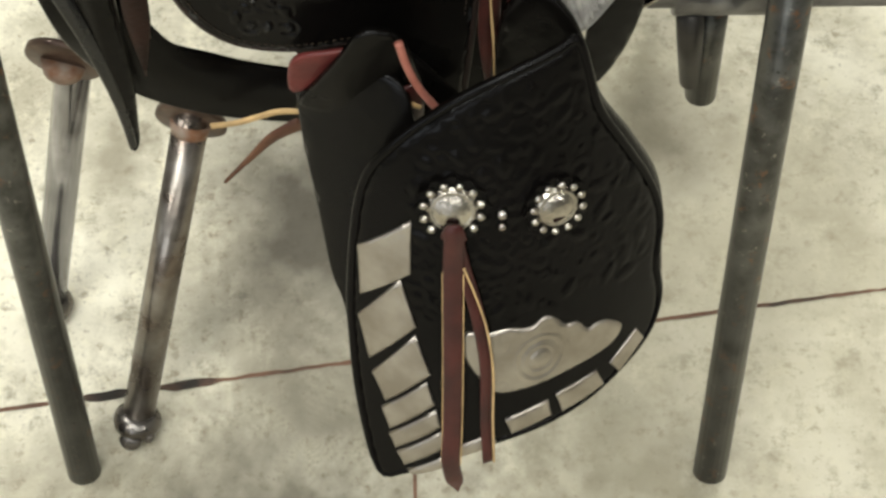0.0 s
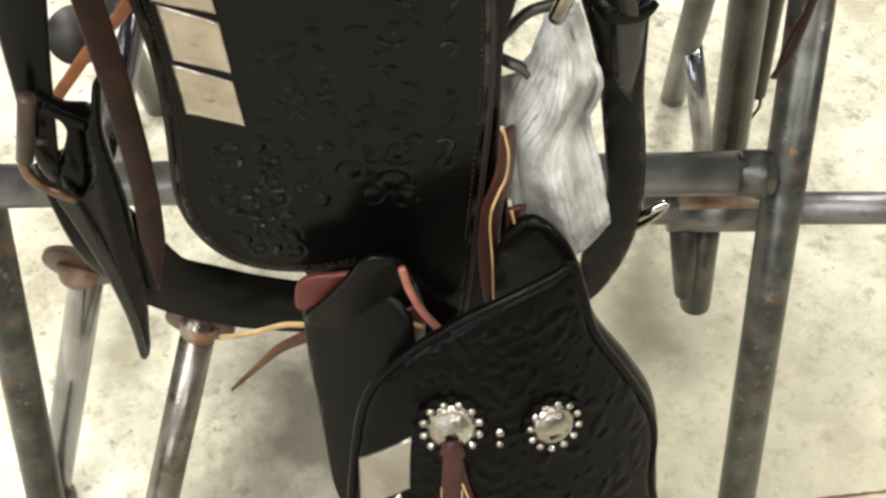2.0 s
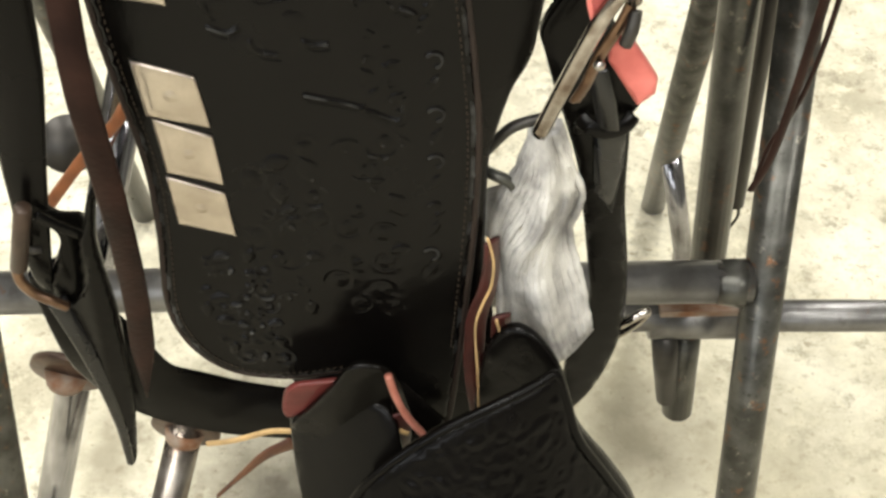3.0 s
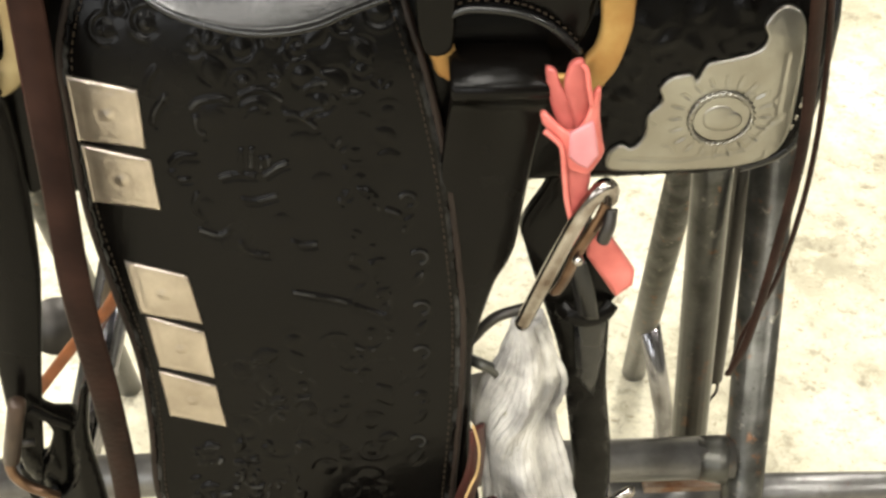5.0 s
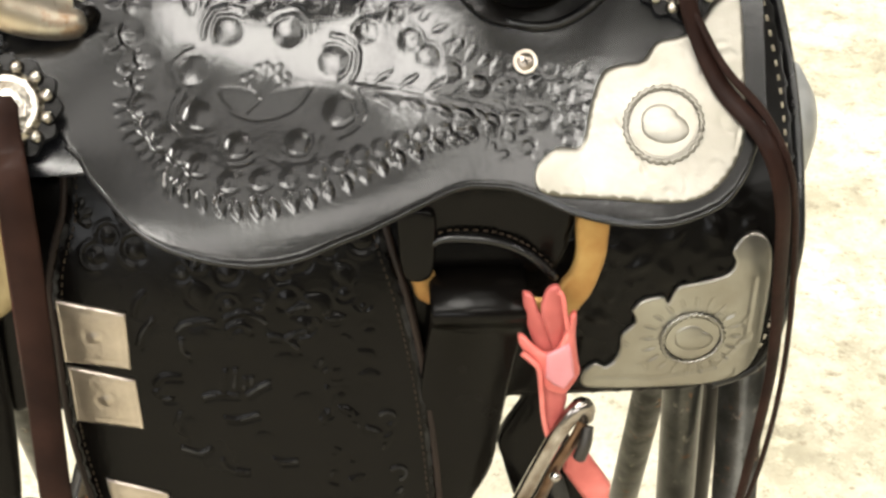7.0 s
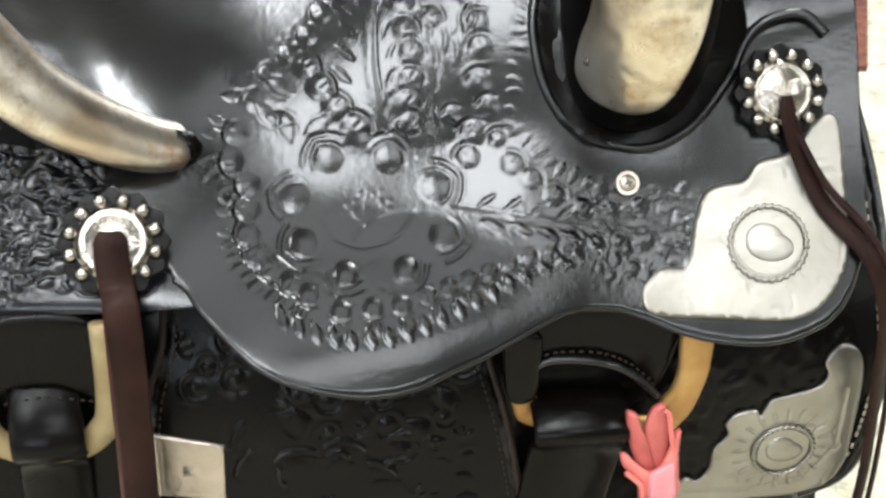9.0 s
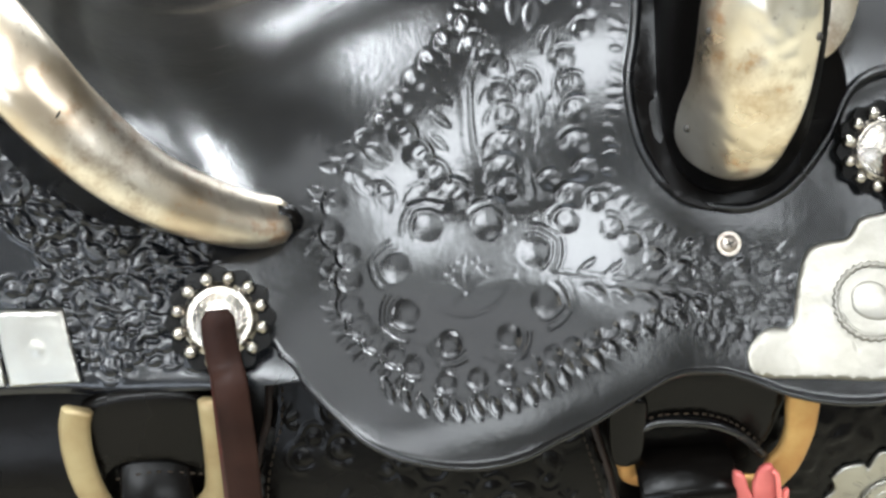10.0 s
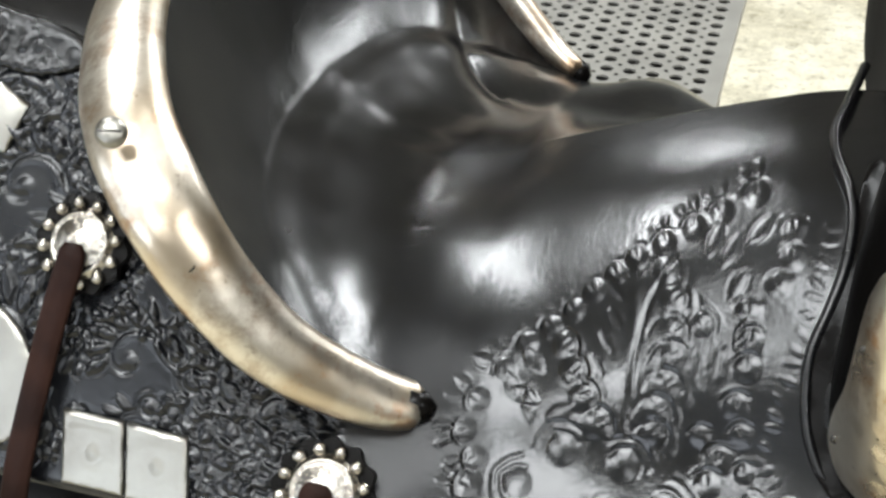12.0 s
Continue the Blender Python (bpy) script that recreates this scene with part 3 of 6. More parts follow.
def flanged_post(foot, flange, top, material, label, lean=Vector((0.20, 0.95, 0.17))):
    p = thing("flanged_post", label, "post", "flanged posts")
    d = (Vector(top) - Vector(foot)).normalized()
    f, c = Vector(foot), Vector(flange)
    pipe("pipe", [foot, top], 0.0138, material, p)
    e = lean.normalized()
    part("flange", tube([c - e * 0.0030, c - e * 0.0024, c + e * 0.0024, c + e * 0.0030], [0.0262, 0.0276, 0.0276, 0.0262], 32), RUSTY_FLANGE, p, "rust-stained round flange collar")
    part("weld", tube([c - d * 0.012, c - d * 0.008, c - d * 0.001], [0.0140, 0.0150, 0.0164], 20), RUST, p)
    foot_part = part("foot", tube([f - d * 0.006, f - d * 0.003, f + d * 0.004, f + d * 0.009, f + d * 0.014], [0.014, 0.0195, 0.0212, 0.0195, 0.0142], 24), FOOT_STEEL, p, "dark round foot with a worn rim")
    n = Vector((-0.12, -0.75, 0.65)).normalized()
    for q, r in ((Vector((-0.004, -0.016, 0.001)), 0.0098), (Vector((0.011, -0.0135, 0.002)), 0.0058)):
        part("bolt_head", tube([f + q - n * 0.004, f + q + n * 0.0022, f + q + n * 0.0032], [r, r, r * 0.84], 20), FOOT_STEEL, foot_part)


flanged_post((-0.147, 0.0125, 0.012), (-0.0625, 0.15, 0.2765), (-0.0590, 0.1557, 0.2875), POST_STEEL, "slanting rusty steel post with a round flange collar")
flanged_post((-0.2357, 0.1308, 0.012), (-0.139, 0.15, 0.357), (-0.068, 0.235, 0.572), STEEL_BRIGHT, "slanting bright steel post with a round flange collar")


def steel_disc():
    d = thing("steel_disc", "flat dark round steel disc on a short bolt", "disc")
    n = Vector((0.25, -0.75, 0.6)).normalized()
    c = Vector((-0.160, 0.35, 0.392))
    part("plate", tube([c, c + n * 0.004], 0.024, 36), DARK_METAL, d)
    pipe("bolt", [c + Vector((0.02, 0, -0.01)), c + Vector((0.10, 0.02, 0.01))], 0.007, STEEL_BRIGHT, d)
    part("nut", tube([c + Vector((0.055, 0.01, 0.0)), c + Vector((0.072, 0.012, 0.004))], 0.016, 6), STEEL, d, smooth=False)


steel_disc()


def floor_mat():
    q = [(1.894, 3.654), (1.275, 2.071), (1.090, 2.082), (1.618, 3.661)]
    bm = sheet_flat(q, 0.012)
    tagged(part("floor_mat", bm, CARPET, smooth=False), "rust-red rough mat lying on the concrete floor", "mat")


def sheet_flat(q, h):
    bm = bmesh.new()
    lo = [bm.verts.new((x, y, 0.0005)) for x, y in q]
    hi = [bm.verts.new((x, y, h)) for x, y in q]
    bm.faces.new(hi)
    bm.faces.new(lo[::-1])
    for i in range(len(q)):
        j = (i + 1) % len(q)
        bm.faces.new((lo[i], lo[j], hi[j], hi[i]))
    return bm


floor_mat()


def perforated_bench():
    b = thing("perforated_bench", "grey perforated metal bench seat behind the saddle", "bench")
    p, z, x1, y0 = 0.0345, 0.45, 0.016, 1.20
    bm = bmesh.new()
    for i in range(18):
        for j in range(24):
            cx, cy = x1 - 0.016 - p * (i + 0.5), y0 + p * (j + 0.5)
            sq = [(-1, -1), (0, -1), (1, -1), (1, 0), (1, 1), (0, 1), (-1, 1), (-1, 0)]
            o = [bm.verts.new((cx + a * p / 2, cy + c * p / 2, z)) for a, c in sq]
            r = 0.0105
            n = [bm.verts.new((cx + r * math.cos(t), cy + r * math.sin(t), z)) for t in (math.atan2(c, a) for a, c in sq)]
            w = [bm.verts.new((v.co.x, v.co.y, z - 0.003)) for v in n]
            for k in range(8):
                m = (k + 1) % 8
                bm.faces.new((o[k], o[m], n[m], n[k]))
                bm.faces.new((n[k], n[m], w[m], w[k]))
    bmesh.ops.remove_doubles(bm, verts=bm.verts, dist=1e-5)
    part("seat_panel", bm, PERF, b, smooth=False)
    bm = bmesh.new()
    for i in range(17):
        for j in range(23):
            cx, cy = x1 - 0.016 - p * (i + 1), y0 + p * (j + 1)
            tube([(cx, cy, z + 0.0004), (cx, cy, z + 0.0006)], 0.0036, 7, bm)
    tagged(part("small_hole", bm, DARK_METAL, b, smooth=False), kind="stuff")
    ym, yM, xm = y0, y0 + 24 * p, x1 - 0.016 - 18 * p
    part("edge_band", box(bmesh.new(), x1 - 0.016, x1, ym, yM, z - 0.02, z + 0.001), PERF, b, smooth=False)
    # dark sheet below the panel, added for the shade in its holes
    part("hole_shade_sheet", box(bmesh.new(), xm, x1 - 0.02, ym, yM, z - 0.03, z - 0.026), DARK_METAL, b, smooth=False)
    for x in (xm + 0.03, x1 - 0.04):
        for y in (ym + 0.03, yM - 0.03):
            pipe("leg", [(x, y, 0.0), (x, y, z - 0.028)], 0.014, DARK_METAL, b)


perforated_bench()


# ---- the saddle ----
def s_fender(x, z):
    return 0.024 + 0.1 * (z - 0.677) + 0.3 * (x - 0.06) ** 2 + 4 * max(0.0, z - 0.86) ** 2


# the flap of the seat and the leathers behind it: how far out they stand (y) at places along x and heights z
JX = [-0.10, -0.035, 0.0, 0.03, 0.06, 0.086, 0.115, 0.143, 0.175, 0.207, 0.242, 0.29]
JZ = [0.85, 0.915, 0.934, 0.942, 0.950, 0.960, 0.972, 0.987, 1.002, 1.3]
JY = [
    (0.0363, 0.0481, 0.053, 0.058, 0.0642, 0.0716, 0.0809, 0.0902), (0.018, 0.036, 0.045, 0.054, 0.064, 0.077, 0.094, 0.110),
    (0.0, 0.022, 0.040, 0.057, 0.074, 0.092, 0.108, 0.123), (-0.008, 0.014, 0.038, 0.063, 0.088, 0.105, 0.119, 0.134),
    (0.0, 0.020, 0.038, 0.061, 0.081, 0.097, 0.113, 0.128), (0.0, 0.018, 0.034, 0.066, 0.083, 0.093, 0.107, 0.122),
    (0.008, 0.024, 0.038, 0.058, 0.076, 0.091, 0.107, 0.121), (0.014, 0.030, 0.041, 0.051, 0.062, 0.076, 0.094, 0.104),
    (0.018, 0.036, 0.046, 0.056, 0.066, 0.077, 0.088, 0.098), (0.018, 0.036, 0.046, 0.055, 0.063, 0.076, 0.086, 0.095),
    (0.008, 0.026, 0.033, 0.040, 0.0485, 0.060, 0.072, 0.083), (0.0, 0.018, 0.025, 0.032, 0.040, 0.050, 0.062, 0.072)]
FLAP_X, FLAP_Z = np.linspace(-0.32, 0.33, 131), np.linspace(0.88, 1.14, 131)


def flap_surface():
    """The table above as a fine, softened sheet."""
    rows = np.array([np.interp(FLAP_Z, JZ, (r[0] + (r[0] - r[1]) * 3.08, *r, r[-1] + 0.1937)) for r in JY])
    g = np.array([np.interp(FLAP_X, JX, rows[:, k]) for k in range(131)]).T
    for _ in range(14):
        p = np.pad(g, 1, mode="reflect", reflect_type="odd")
        g = 0.25 * (p[:-2, 1:-1] + p[2:, 1:-1] + p[1:-1, :-2] + p[1:-1, 2:])
    return g


FLAP = flap_surface()


def s_jock(x, z):
    i = min(max((x + 0.32) / 0.005, 0.0), 129.999)
    j = min(max((z - 0.88) / 0.002, 0.0), 129.999)
    a, b = int(i), int(j)
    u, v = i - a, j - b
    return float((FLAP[a, b] * (1 - u) + FLAP[a + 1, b] * u) * (1 - v) + (FLAP[a, b + 1] * (1 - u) + FLAP[a + 1, b + 1] * u) * v)


def s_skirt(x, z):
    return 0.052 + (8 * max(0.0, z - 0.87) ** 2 if z < 0.92 else 0.020 + 0.82 * (z - 0.92))


def s_hood(x, z):
    return -0.045 - 0.5 * (0.57 - z) + 4.5 * (x - 0.145) ** 2


EDGE_X = [-0.008, -0.002, 0.0029, 0.0129, 0.0238, 0.0346, 0.0456, 0.0568, 0.0681, 0.0795, 0.0913, 0.1033, 0.1155, 0.128, 0.1407, 0.1535, 0.1611, 0.1686, 0.1783, 0.1902, 0.2018, 0.2134, 0.225, 0.2367, 0.2458, 0.2556, 0.2643, 0.2707, 0.276, 0.285]
EDGE_Z = [0.9475, 0.9446, 0.9406, 0.9355, 0.9301, 0.926, 0.9228, 0.9202, 0.9187, 0.9187, 0.9199, 0.9226, 0.9247, 0.9277, 0.9309, 0.9339, 0.9345, 0.9339, 0.9328, 0.9295, 0.9257, 0.9237, 0.9231, 0.9237, 0.9251, 0.9281, 0.9318, 0.9366, 0.9434, 0.962]
TIP = 0.164  # half width where the seat meets the side panels


SPREAD = np.linspace(-0.02, 0.02, 11)


def crest(x):
    return float(np.mean(np.interp(x + SPREAD, [-0.2, -0.14, -0.10, -0.06, -0.02, 0.03, 0.087, 0.125, 0.149, 0.3], [1.12, 1.075, 1.03, 1.008, 1.012, 1.034, 1.056, 1.069, 1.077, 1.08])))


def shoulder(x):
    zs = np.linspace(0.94, 1.06, 61)
    return float(np.interp(MID - TIP, [s_jock(x, z) for z in zs], zs))


def seat_z(x, h, low=None):
    """Height of the seat at x, h off the middle."""
    low = low or shoulder(x)
    u = min(1.0, abs(h) / TIP)
    w = float(np.mean(np.interp(x + SPREAD, [-0.05, 0.02, 0.09, 0.15], [1.9, 2.2, 3.2, 3.4])))
    return crest(x) + (low - crest(x)) * u ** w


RIM = [(-0.002, 0.166, 0.985), (-0.022, 0.176, 0.995), (-0.052, 0.189, 1.020), (-0.077, 0.193, 1.051), (-0.098, 0.187, 1.080), (-0.122, 0.163, 1.100), (-0.147, 0.112, 1.113), (-0.163, 0.05, 1.120), (-0.166, 0.0, 1.121)]


def rim_points(n=6):
    half = [Vector((x, MID - h, z)) for x, h, z in RIM]
    far = [Vector((x, MID + h, z)) for x, h, z in RIM[-2::-1]]
    return catmull(half + far, n)


def tracing(p):
    """The pattern is drawn on a flat sheet held before the panel: where the place p lies on that sheet, in its own units."""
    d = np.asarray(p, float) - (0.03270, -0.43110, 1.28130)
    deep = d @ (0.12089, 0.82436, -0.55300)
    return 784 + 2486.5 * (d @ (0.99171, -0.12478, 0.03079)) / deep, 2486.5 * (d @ (0.04362, 0.55214, 0.83261)) / deep - 441


def seat_pattern():
    m = []

    def curve(pts, width, amp, gap=7):
        m.append(("line", [(a, -b) for a, b, t in along(pts, gap)], width, amp))

    def dart(a, b, ln, wd, ang, amp):
        m.append(("leaf", a, b, ln, wd, ang, amp))

    def bud(a, b, r, ang, amp):
        """A round seed with a notch, cupped by one crescent."""
        c, k = math.cos(ang), math.sin(ang)
        m.append(("mound", a, -b, r * 0.95, 1.25 * amp))
        m.append(("line", [(a + r * 0.12 * c, -b + r * 0.12 * k), (a + r * 0.55 * c, -b + r * 0.55 * k)], r * 0.12, -0.6 * amp))
        m.append(("ring", a - 0.12 * r * c, -b - 0.12 * r * k, r * 1.10, r * 0.15, -0.75 * amp, ang, 2.5))
        m.append(("ring", a - 0.12 * r * c, -b - 0.12 * r * k, r * 1.36, r * 0.13, 0.4 * amp, ang, 1.9))

    def peak(a, b, r, ang, span, tip, width, amp):
        """An arc drawn out to a point in its middle."""
        pts = []
        for g in np.linspace(-span, span, 31):
            q = r * (1 + tip * math.exp(-(g / 0.22) ** 2) - 0.06 * (g / span) ** 2)
            pts.append((a + q * math.cos(ang + g), -b + q * math.sin(ang + g)))
        m.append(("line", pts, width, amp))

    # the large flower: eight domed petals, each within two thin arcs
    heart = (655, 385)
    for a, b, r in ((582, 284, 33), (686, 284, 33), (766, 332, 34), (782, 417, 33), (717, 474, 28), (614, 482, 28), (540, 430, 32), (524, 352, 32)):
        t = math.atan2(heart[1] - b, a - heart[0])
        c, k = math.cos(t), math.sin(t)
        m.append(("mound", a + 3 * c, -b + 3 * k, r * 0.85, 0.0022))
        peak(a, b, r * 0.96, t, 1.45, 0.15, 3.4, -0.0010)
        peak(a, b, r * 1.10, t, 1.35, 0.15, 2.6, 0.0004)
        peak(a - 6 * c, b + 6 * k, r * 1.62, t, 1.0, 0.06, 4.2, -0.0010)
        peak(a - 6 * c, b + 6 * k, r * 1.80, t, 0.9, 0.06, 3.4, 0.0005)
    for pts in ([(560, 385), (590, 420), (640, 437), (690, 425), (718, 402), (732, 375)], [(615, 430), (650, 398), (690, 382), (732, 375)], [(562, 384), (600, 382), (642, 394)], [(570, 505), (595, 525), (625, 537)], [(668, 504), (695, 516), (724, 522)]):
        curve(pts, 3.2, -0.0006)
    for a, b in ((622, 362), (645, 343), (668, 346), (683, 362)):
        for d in ((-7, 0), (6, -5), (4, 8)):
            m.append(("dome", a + d[0], -b - d[1], 6.5, 0.0007))
        curve([(a, b + 10), (648, 400)], 2.6, 0.0005, 4)
    # seeds and darts along the lower border
    low = [(440, 370), (440, 415), (455, 448), (478, 473), (514, 500), (546, 522), (604, 551), (660, 546), (711, 541), (757, 523), (795, 509), (830, 495), (865, 481), (900, 468), (936, 456), (975, 449)]
    for i, (a, b) in enumerate(low):
        t = math.atan2(heart[1] - b, (a - heart[0]) * 0.7)
        r = 25 - 0.55 * i
        bud(a, b, r, t, 0.0013)
        for turn in (-0.32, 0.32):
            dart(a + 1.1 * r * math.cos(t + turn), -b + 1.1 * r * math.sin(t + turn), 30, 8, t + turn * 0.4, 0.0009)
    for i, (a, b, t) in enumerate(along([(470, 545), (530, 580), (600, 602), (665, 604), (735, 588), (800, 562), (860, 530), (930, 498), (1000, 470), (1060, 455)], 33)):
        dart(a - 7, -b + 24, 48 - i, 11, -1.25 + 0.012 * i, 0.0016)
    # the long fern to the front
    curve([(800, 362), (860, 370), (940, 384), (1010, 400), (1075, 420)], 4.0, -0.0008)
    for i, (a, b) in enumerate(((845, 366), (893, 372), (940, 380), (985, 388))):
        dart(a, -b, 42, 7, 0.62, -0.0009)
        dart(a + 10, -b - 22, 46, 9, -0.48, 0.0011)
        m.append(("ring", a + 6, -b - 66, 40, 4.5, 0.0010, 1.0, 1.5))
        m.append(("ring", a + 36, -b - 52, 34, 4.0, -0.0008, 0.9, 1.7))
    for a, b, r in ((905, 290, 24), (938, 318, 24), (980, 346, 22), (1030, 370, 22), (1010, 425, 18), (1055, 432, 18), (1100, 432, 18), (1080, 372, 17), (1130, 366, 20), (1175, 372, 17), (1140, 425, 20), (1120, 476, 16), (1185, 430, 18), (1200, 395, 14)):
        bud(a, b, r, 0.7, 0.0011 if a < 1060 else 0.0008)
    # the upper spray: bordering seeds with darts outside
    top = [(440, 328), (412, 288), (418, 236), (450, 178), (476, 132), (510, 98), (542, 62), (567, 24), (596, -11), (624, -43), (663, -75), (704, -108), (741, -140), (789, -177)]
    for i, (a, b) in enumerate(top):
        p, q = top[max(i - 1, 0)], top[min(i + 1, len(top) - 1)]
        t = math.atan2(p[1] - q[1], q[0] - p[0]) + math.pi / 2
        bud(a, b, 22, t, 0.0014)
        for turn in (-0.45, 0.35):
            dart(a + 24 * math.cos(t + turn), -b + 24 * math.sin(t + turn), 36, 10, t + 0.5 * turn + 0.2, 0.0010)
    for a, b, ang in ((452, 182, -0.85), (470, 205, -0.2), (500, 198, -1.3), (538, 240, 0.6), (520, 170, 2.6)):
        dart(a, -b, 58, 15, ang, 0.0009)
    for a, b, r in ((540, 118, 25), (565, 154, 27), (593, 190, 28), (627, 228, 30)):
        bud(a, b, r, 0.75, 0.0016)
    # the stem and its two rows of scrolls
    curve([(674, 236), (664, 180), (654, 120), (652, 60), (640, 10), (628, -40)], 9, 0.0006)
    curve([(686, 236), (676, 180), (666, 120), (664, 60), (668, 0), (690, -60)], 4, -0.0009)
    for a, b in ((632, 68), (628, 108), (622, 148), (618, 24)):
        dart(a, -b, 44, 9, 2.45, -0.0009)
    for a, b, r in ((678, -37, 23), (704, 2, 24), (716, 52, 25), (727, 91, 25), (727, 138, 25), (722, 182, 25), (726, 220, 24), (762, 30, 23)):
        bud(a, b, r, 0.9, 0.0015)
        m.append(("ring", a + 4, -b - 16, r * 1.75, 3.6, -0.0009, 2.75, 1.1))
        m.append(("ring", a + 2, -b - 8, r * 1.75, 3.6, -0.0008, 0.1, 1.2))
    for a, b in ((785, 70), (782, 120), (800, 40), (806, 90)):
        m.append(("ring", a - 40, -b, 44, 4.5, 0.0010, 0.0, 1.3))
    for a, b, ang in ((768, -60, 1.35), (800, -105, 1.1), (742, -70, 1.5), (795, -15, 1.3), (822, 60, 1.4)):
        dart(a, -b, 58, 13, ang, 0.0011)
    # the column before the swell, with darts to the front
    for a, b, r in ((850, 82, 25), (847, 146, 26), (864, 188, 22), (838, 236, 27), (828, 278, 25), (830, -6, 24), (846, 36, 22), (867, -57, 22), (878, -100, 22), (867, -142, 22), (800, 205, 20), (880, 245, 18)):
        bud(a, b, r, 2.0, 0.0014)
    for i, (a, b, t) in enumerate(along([(905, -190), (912, -100), (908, 0), (900, 90), (893, 170), (893, 225), (925, 262), (965, 296), (1010, 328), (1070, 338)], 27)):
        dart(a, -b, 30 + 5 * math.sin(2.3 * i), 8, -t + 1.35 + 0.3 * math.sin(1.7 * i), 0.0007 + 0.0003 * math.sin(3.1 * i))
    rnd = random.Random(11)
    m += scrollwork(1055, 1225, -490, -335, 15, 40, rnd, 0.0007)
    return carve(m)


def rosette_concho(parent, c, n, r, string=None, name="concho"):
    """A silver concho with a beaded border on a scalloped leather rosette."""
    n = Vector(n).normalized()
    q = n.to_track_quat("Z", "Y").to_matrix().to_4x4()
    M = Matrix.Translation(Vector(c)) @ q
    bm = bmesh.new()
    ring = [(r * 1.13 + r * 0.06 * math.cos(12 * t)) for t in np.linspace(0, 2 * math.pi, 97)[:-1]]
    lo = [bm.verts.new((a * math.cos(t), a * math.sin(t), -0.001)) for a, t in zip(ring, np.linspace(0, 2 * math.pi, 97))]
    hi = [bm.verts.new((0.985 * a * math.cos(t), 0.985 * a * math.sin(t), 0.0022)) for a, t in zip(ring, np.linspace(0, 2 * math.pi, 97))]
    bm.faces.new(hi)
    bm.faces.new(lo[::-1])
    for i in range(96):
        j = (i + 1) % 96
        bm.faces.new((lo[i], lo[j], hi[j], hi[i]))
    bm.transform(M)
    ros = part(name, bm, LEATHER_DULL, parent, "scalloped leather rosette under a silver concho", smooth=False)
    prof = [(0.0, 0.0082), (0.2, 0.0080), (0.42, 0.0068), (0.56, 0.0050), (0.62, 0.0046), (0.66, 0.0052), (0.70, 0.0048), (0.74, 0.0032), (0.80, 0.0024)]
    bm = bmesh.new()
    rows = [[bm.verts.new((a * r * math.cos(t), a * r * math.sin(t), z * r / 0.02)) for t in np.linspace(0, 2 * math.pi, 41)[:-1]] for a, z in prof[1:]]
    bm.faces.new(rows[0])
    for a, b in zip(rows, rows[1:]):
        for i in range(40):
            bm.faces.new((a[i], b[i], b[(i + 1) % 40], a[(i + 1) % 40]))
    bm.transform(M)
    part("dome", bm, CONCHO_SILVER, ros, "domed engraved silver centre")
    for i in range(12):
        t = 2 * math.pi * (i + 0.5) / 12
        bm = bmesh.new()
        ball(bm, (0.90 * r * math.cos(t), 0.90 * r * math.sin(t), 0.0036), r * 0.155, (1, 1, 0.85), 10)
        bm.transform(M)
        part("bead", bm, CONCHO_SILVER, ros)
    return ros


def plate(parent, quad, surf, name="silver_plate", lift=0.0016, dot=True, metal=SILVER_WORN):
    """A small square of engraved silver."""
    cx, cz = sum(p[0] for p in quad) / 4, sum(p[1] for p in quad) / 4
    size = max(p[0] for p in quad) - min(p[0] for p in quad)
    ins = [(cx + (a - cx) * 0.78, cz + (b - cz) * 0.78) for a, b in quad]
    m = [("line", ins + ins[:1], 0.0006, -0.00035)]
    if dot:
        m += [("dome", cx, cz, size * 0.07, 0.0006), ("ring", cx, cz, size * 0.13, 0.0005, -0.0003, 0, 7)]
    loop = []
    for i in range(4):
        a, b = quad[i], quad[(i + 1) % 4]
        loop += [(a[0] + (b[0] - a[0]) * t, a[1] + (b[1] - a[1]) * t) for t in (0, 0.25, 0.5, 0.75)]
    bm = sheet(loop, surf, 0.0022, max(0.0012, size / 22), 1, 0.0006, False, lift, carve(m))
    return part(name, bm, metal, parent)


def medallion(parent, c, n, r, metal=SILVER):
    """A round medal: a roped ring round a worn raised boss."""
    n = Vector(n).normalized()
    M = Matrix.Translation(Vector(c)) @ n.to_track_quat("Z", "Y").to_matrix().to_4x4()
    bm = bmesh.new()
    pts = []
    for i in range(96):
        t = 2 * math.pi * i / 96
        w = r + 0.0006 * math.cos(32 * t)
        pts.append((w * math.cos(t), w * math.sin(t), 0.0006 + 0.0004 * math.sin(32 * t)))
    tube(pts, 0.0010, 8, bm, closed=True)
    bm.transform(M)
    md = part("medallion", bm, metal, parent, "round roped silver medallion")
    bm = bmesh.new()
    tube([(0, 0, -0.0004), (0, 0, 0.0003)], r * 0.86, 40, bm)
    bm.transform(M)
    part("ground", bm, metal, md, "worn ground of the medallion", smooth=False)
    bm = bmesh.new()
    for a, b, q, e in ((0.06, -0.08, 0.58, 0.72), (-0.10, 0.10, 0.46, 0.95)):
        ball(bm, (a * r, b * r, 0.0002), q * r, (1.1, e, 0.15), 20)
    bm.transform(M)
    part("boss", bm, metal, md, "raised worn silver boss")
    return md


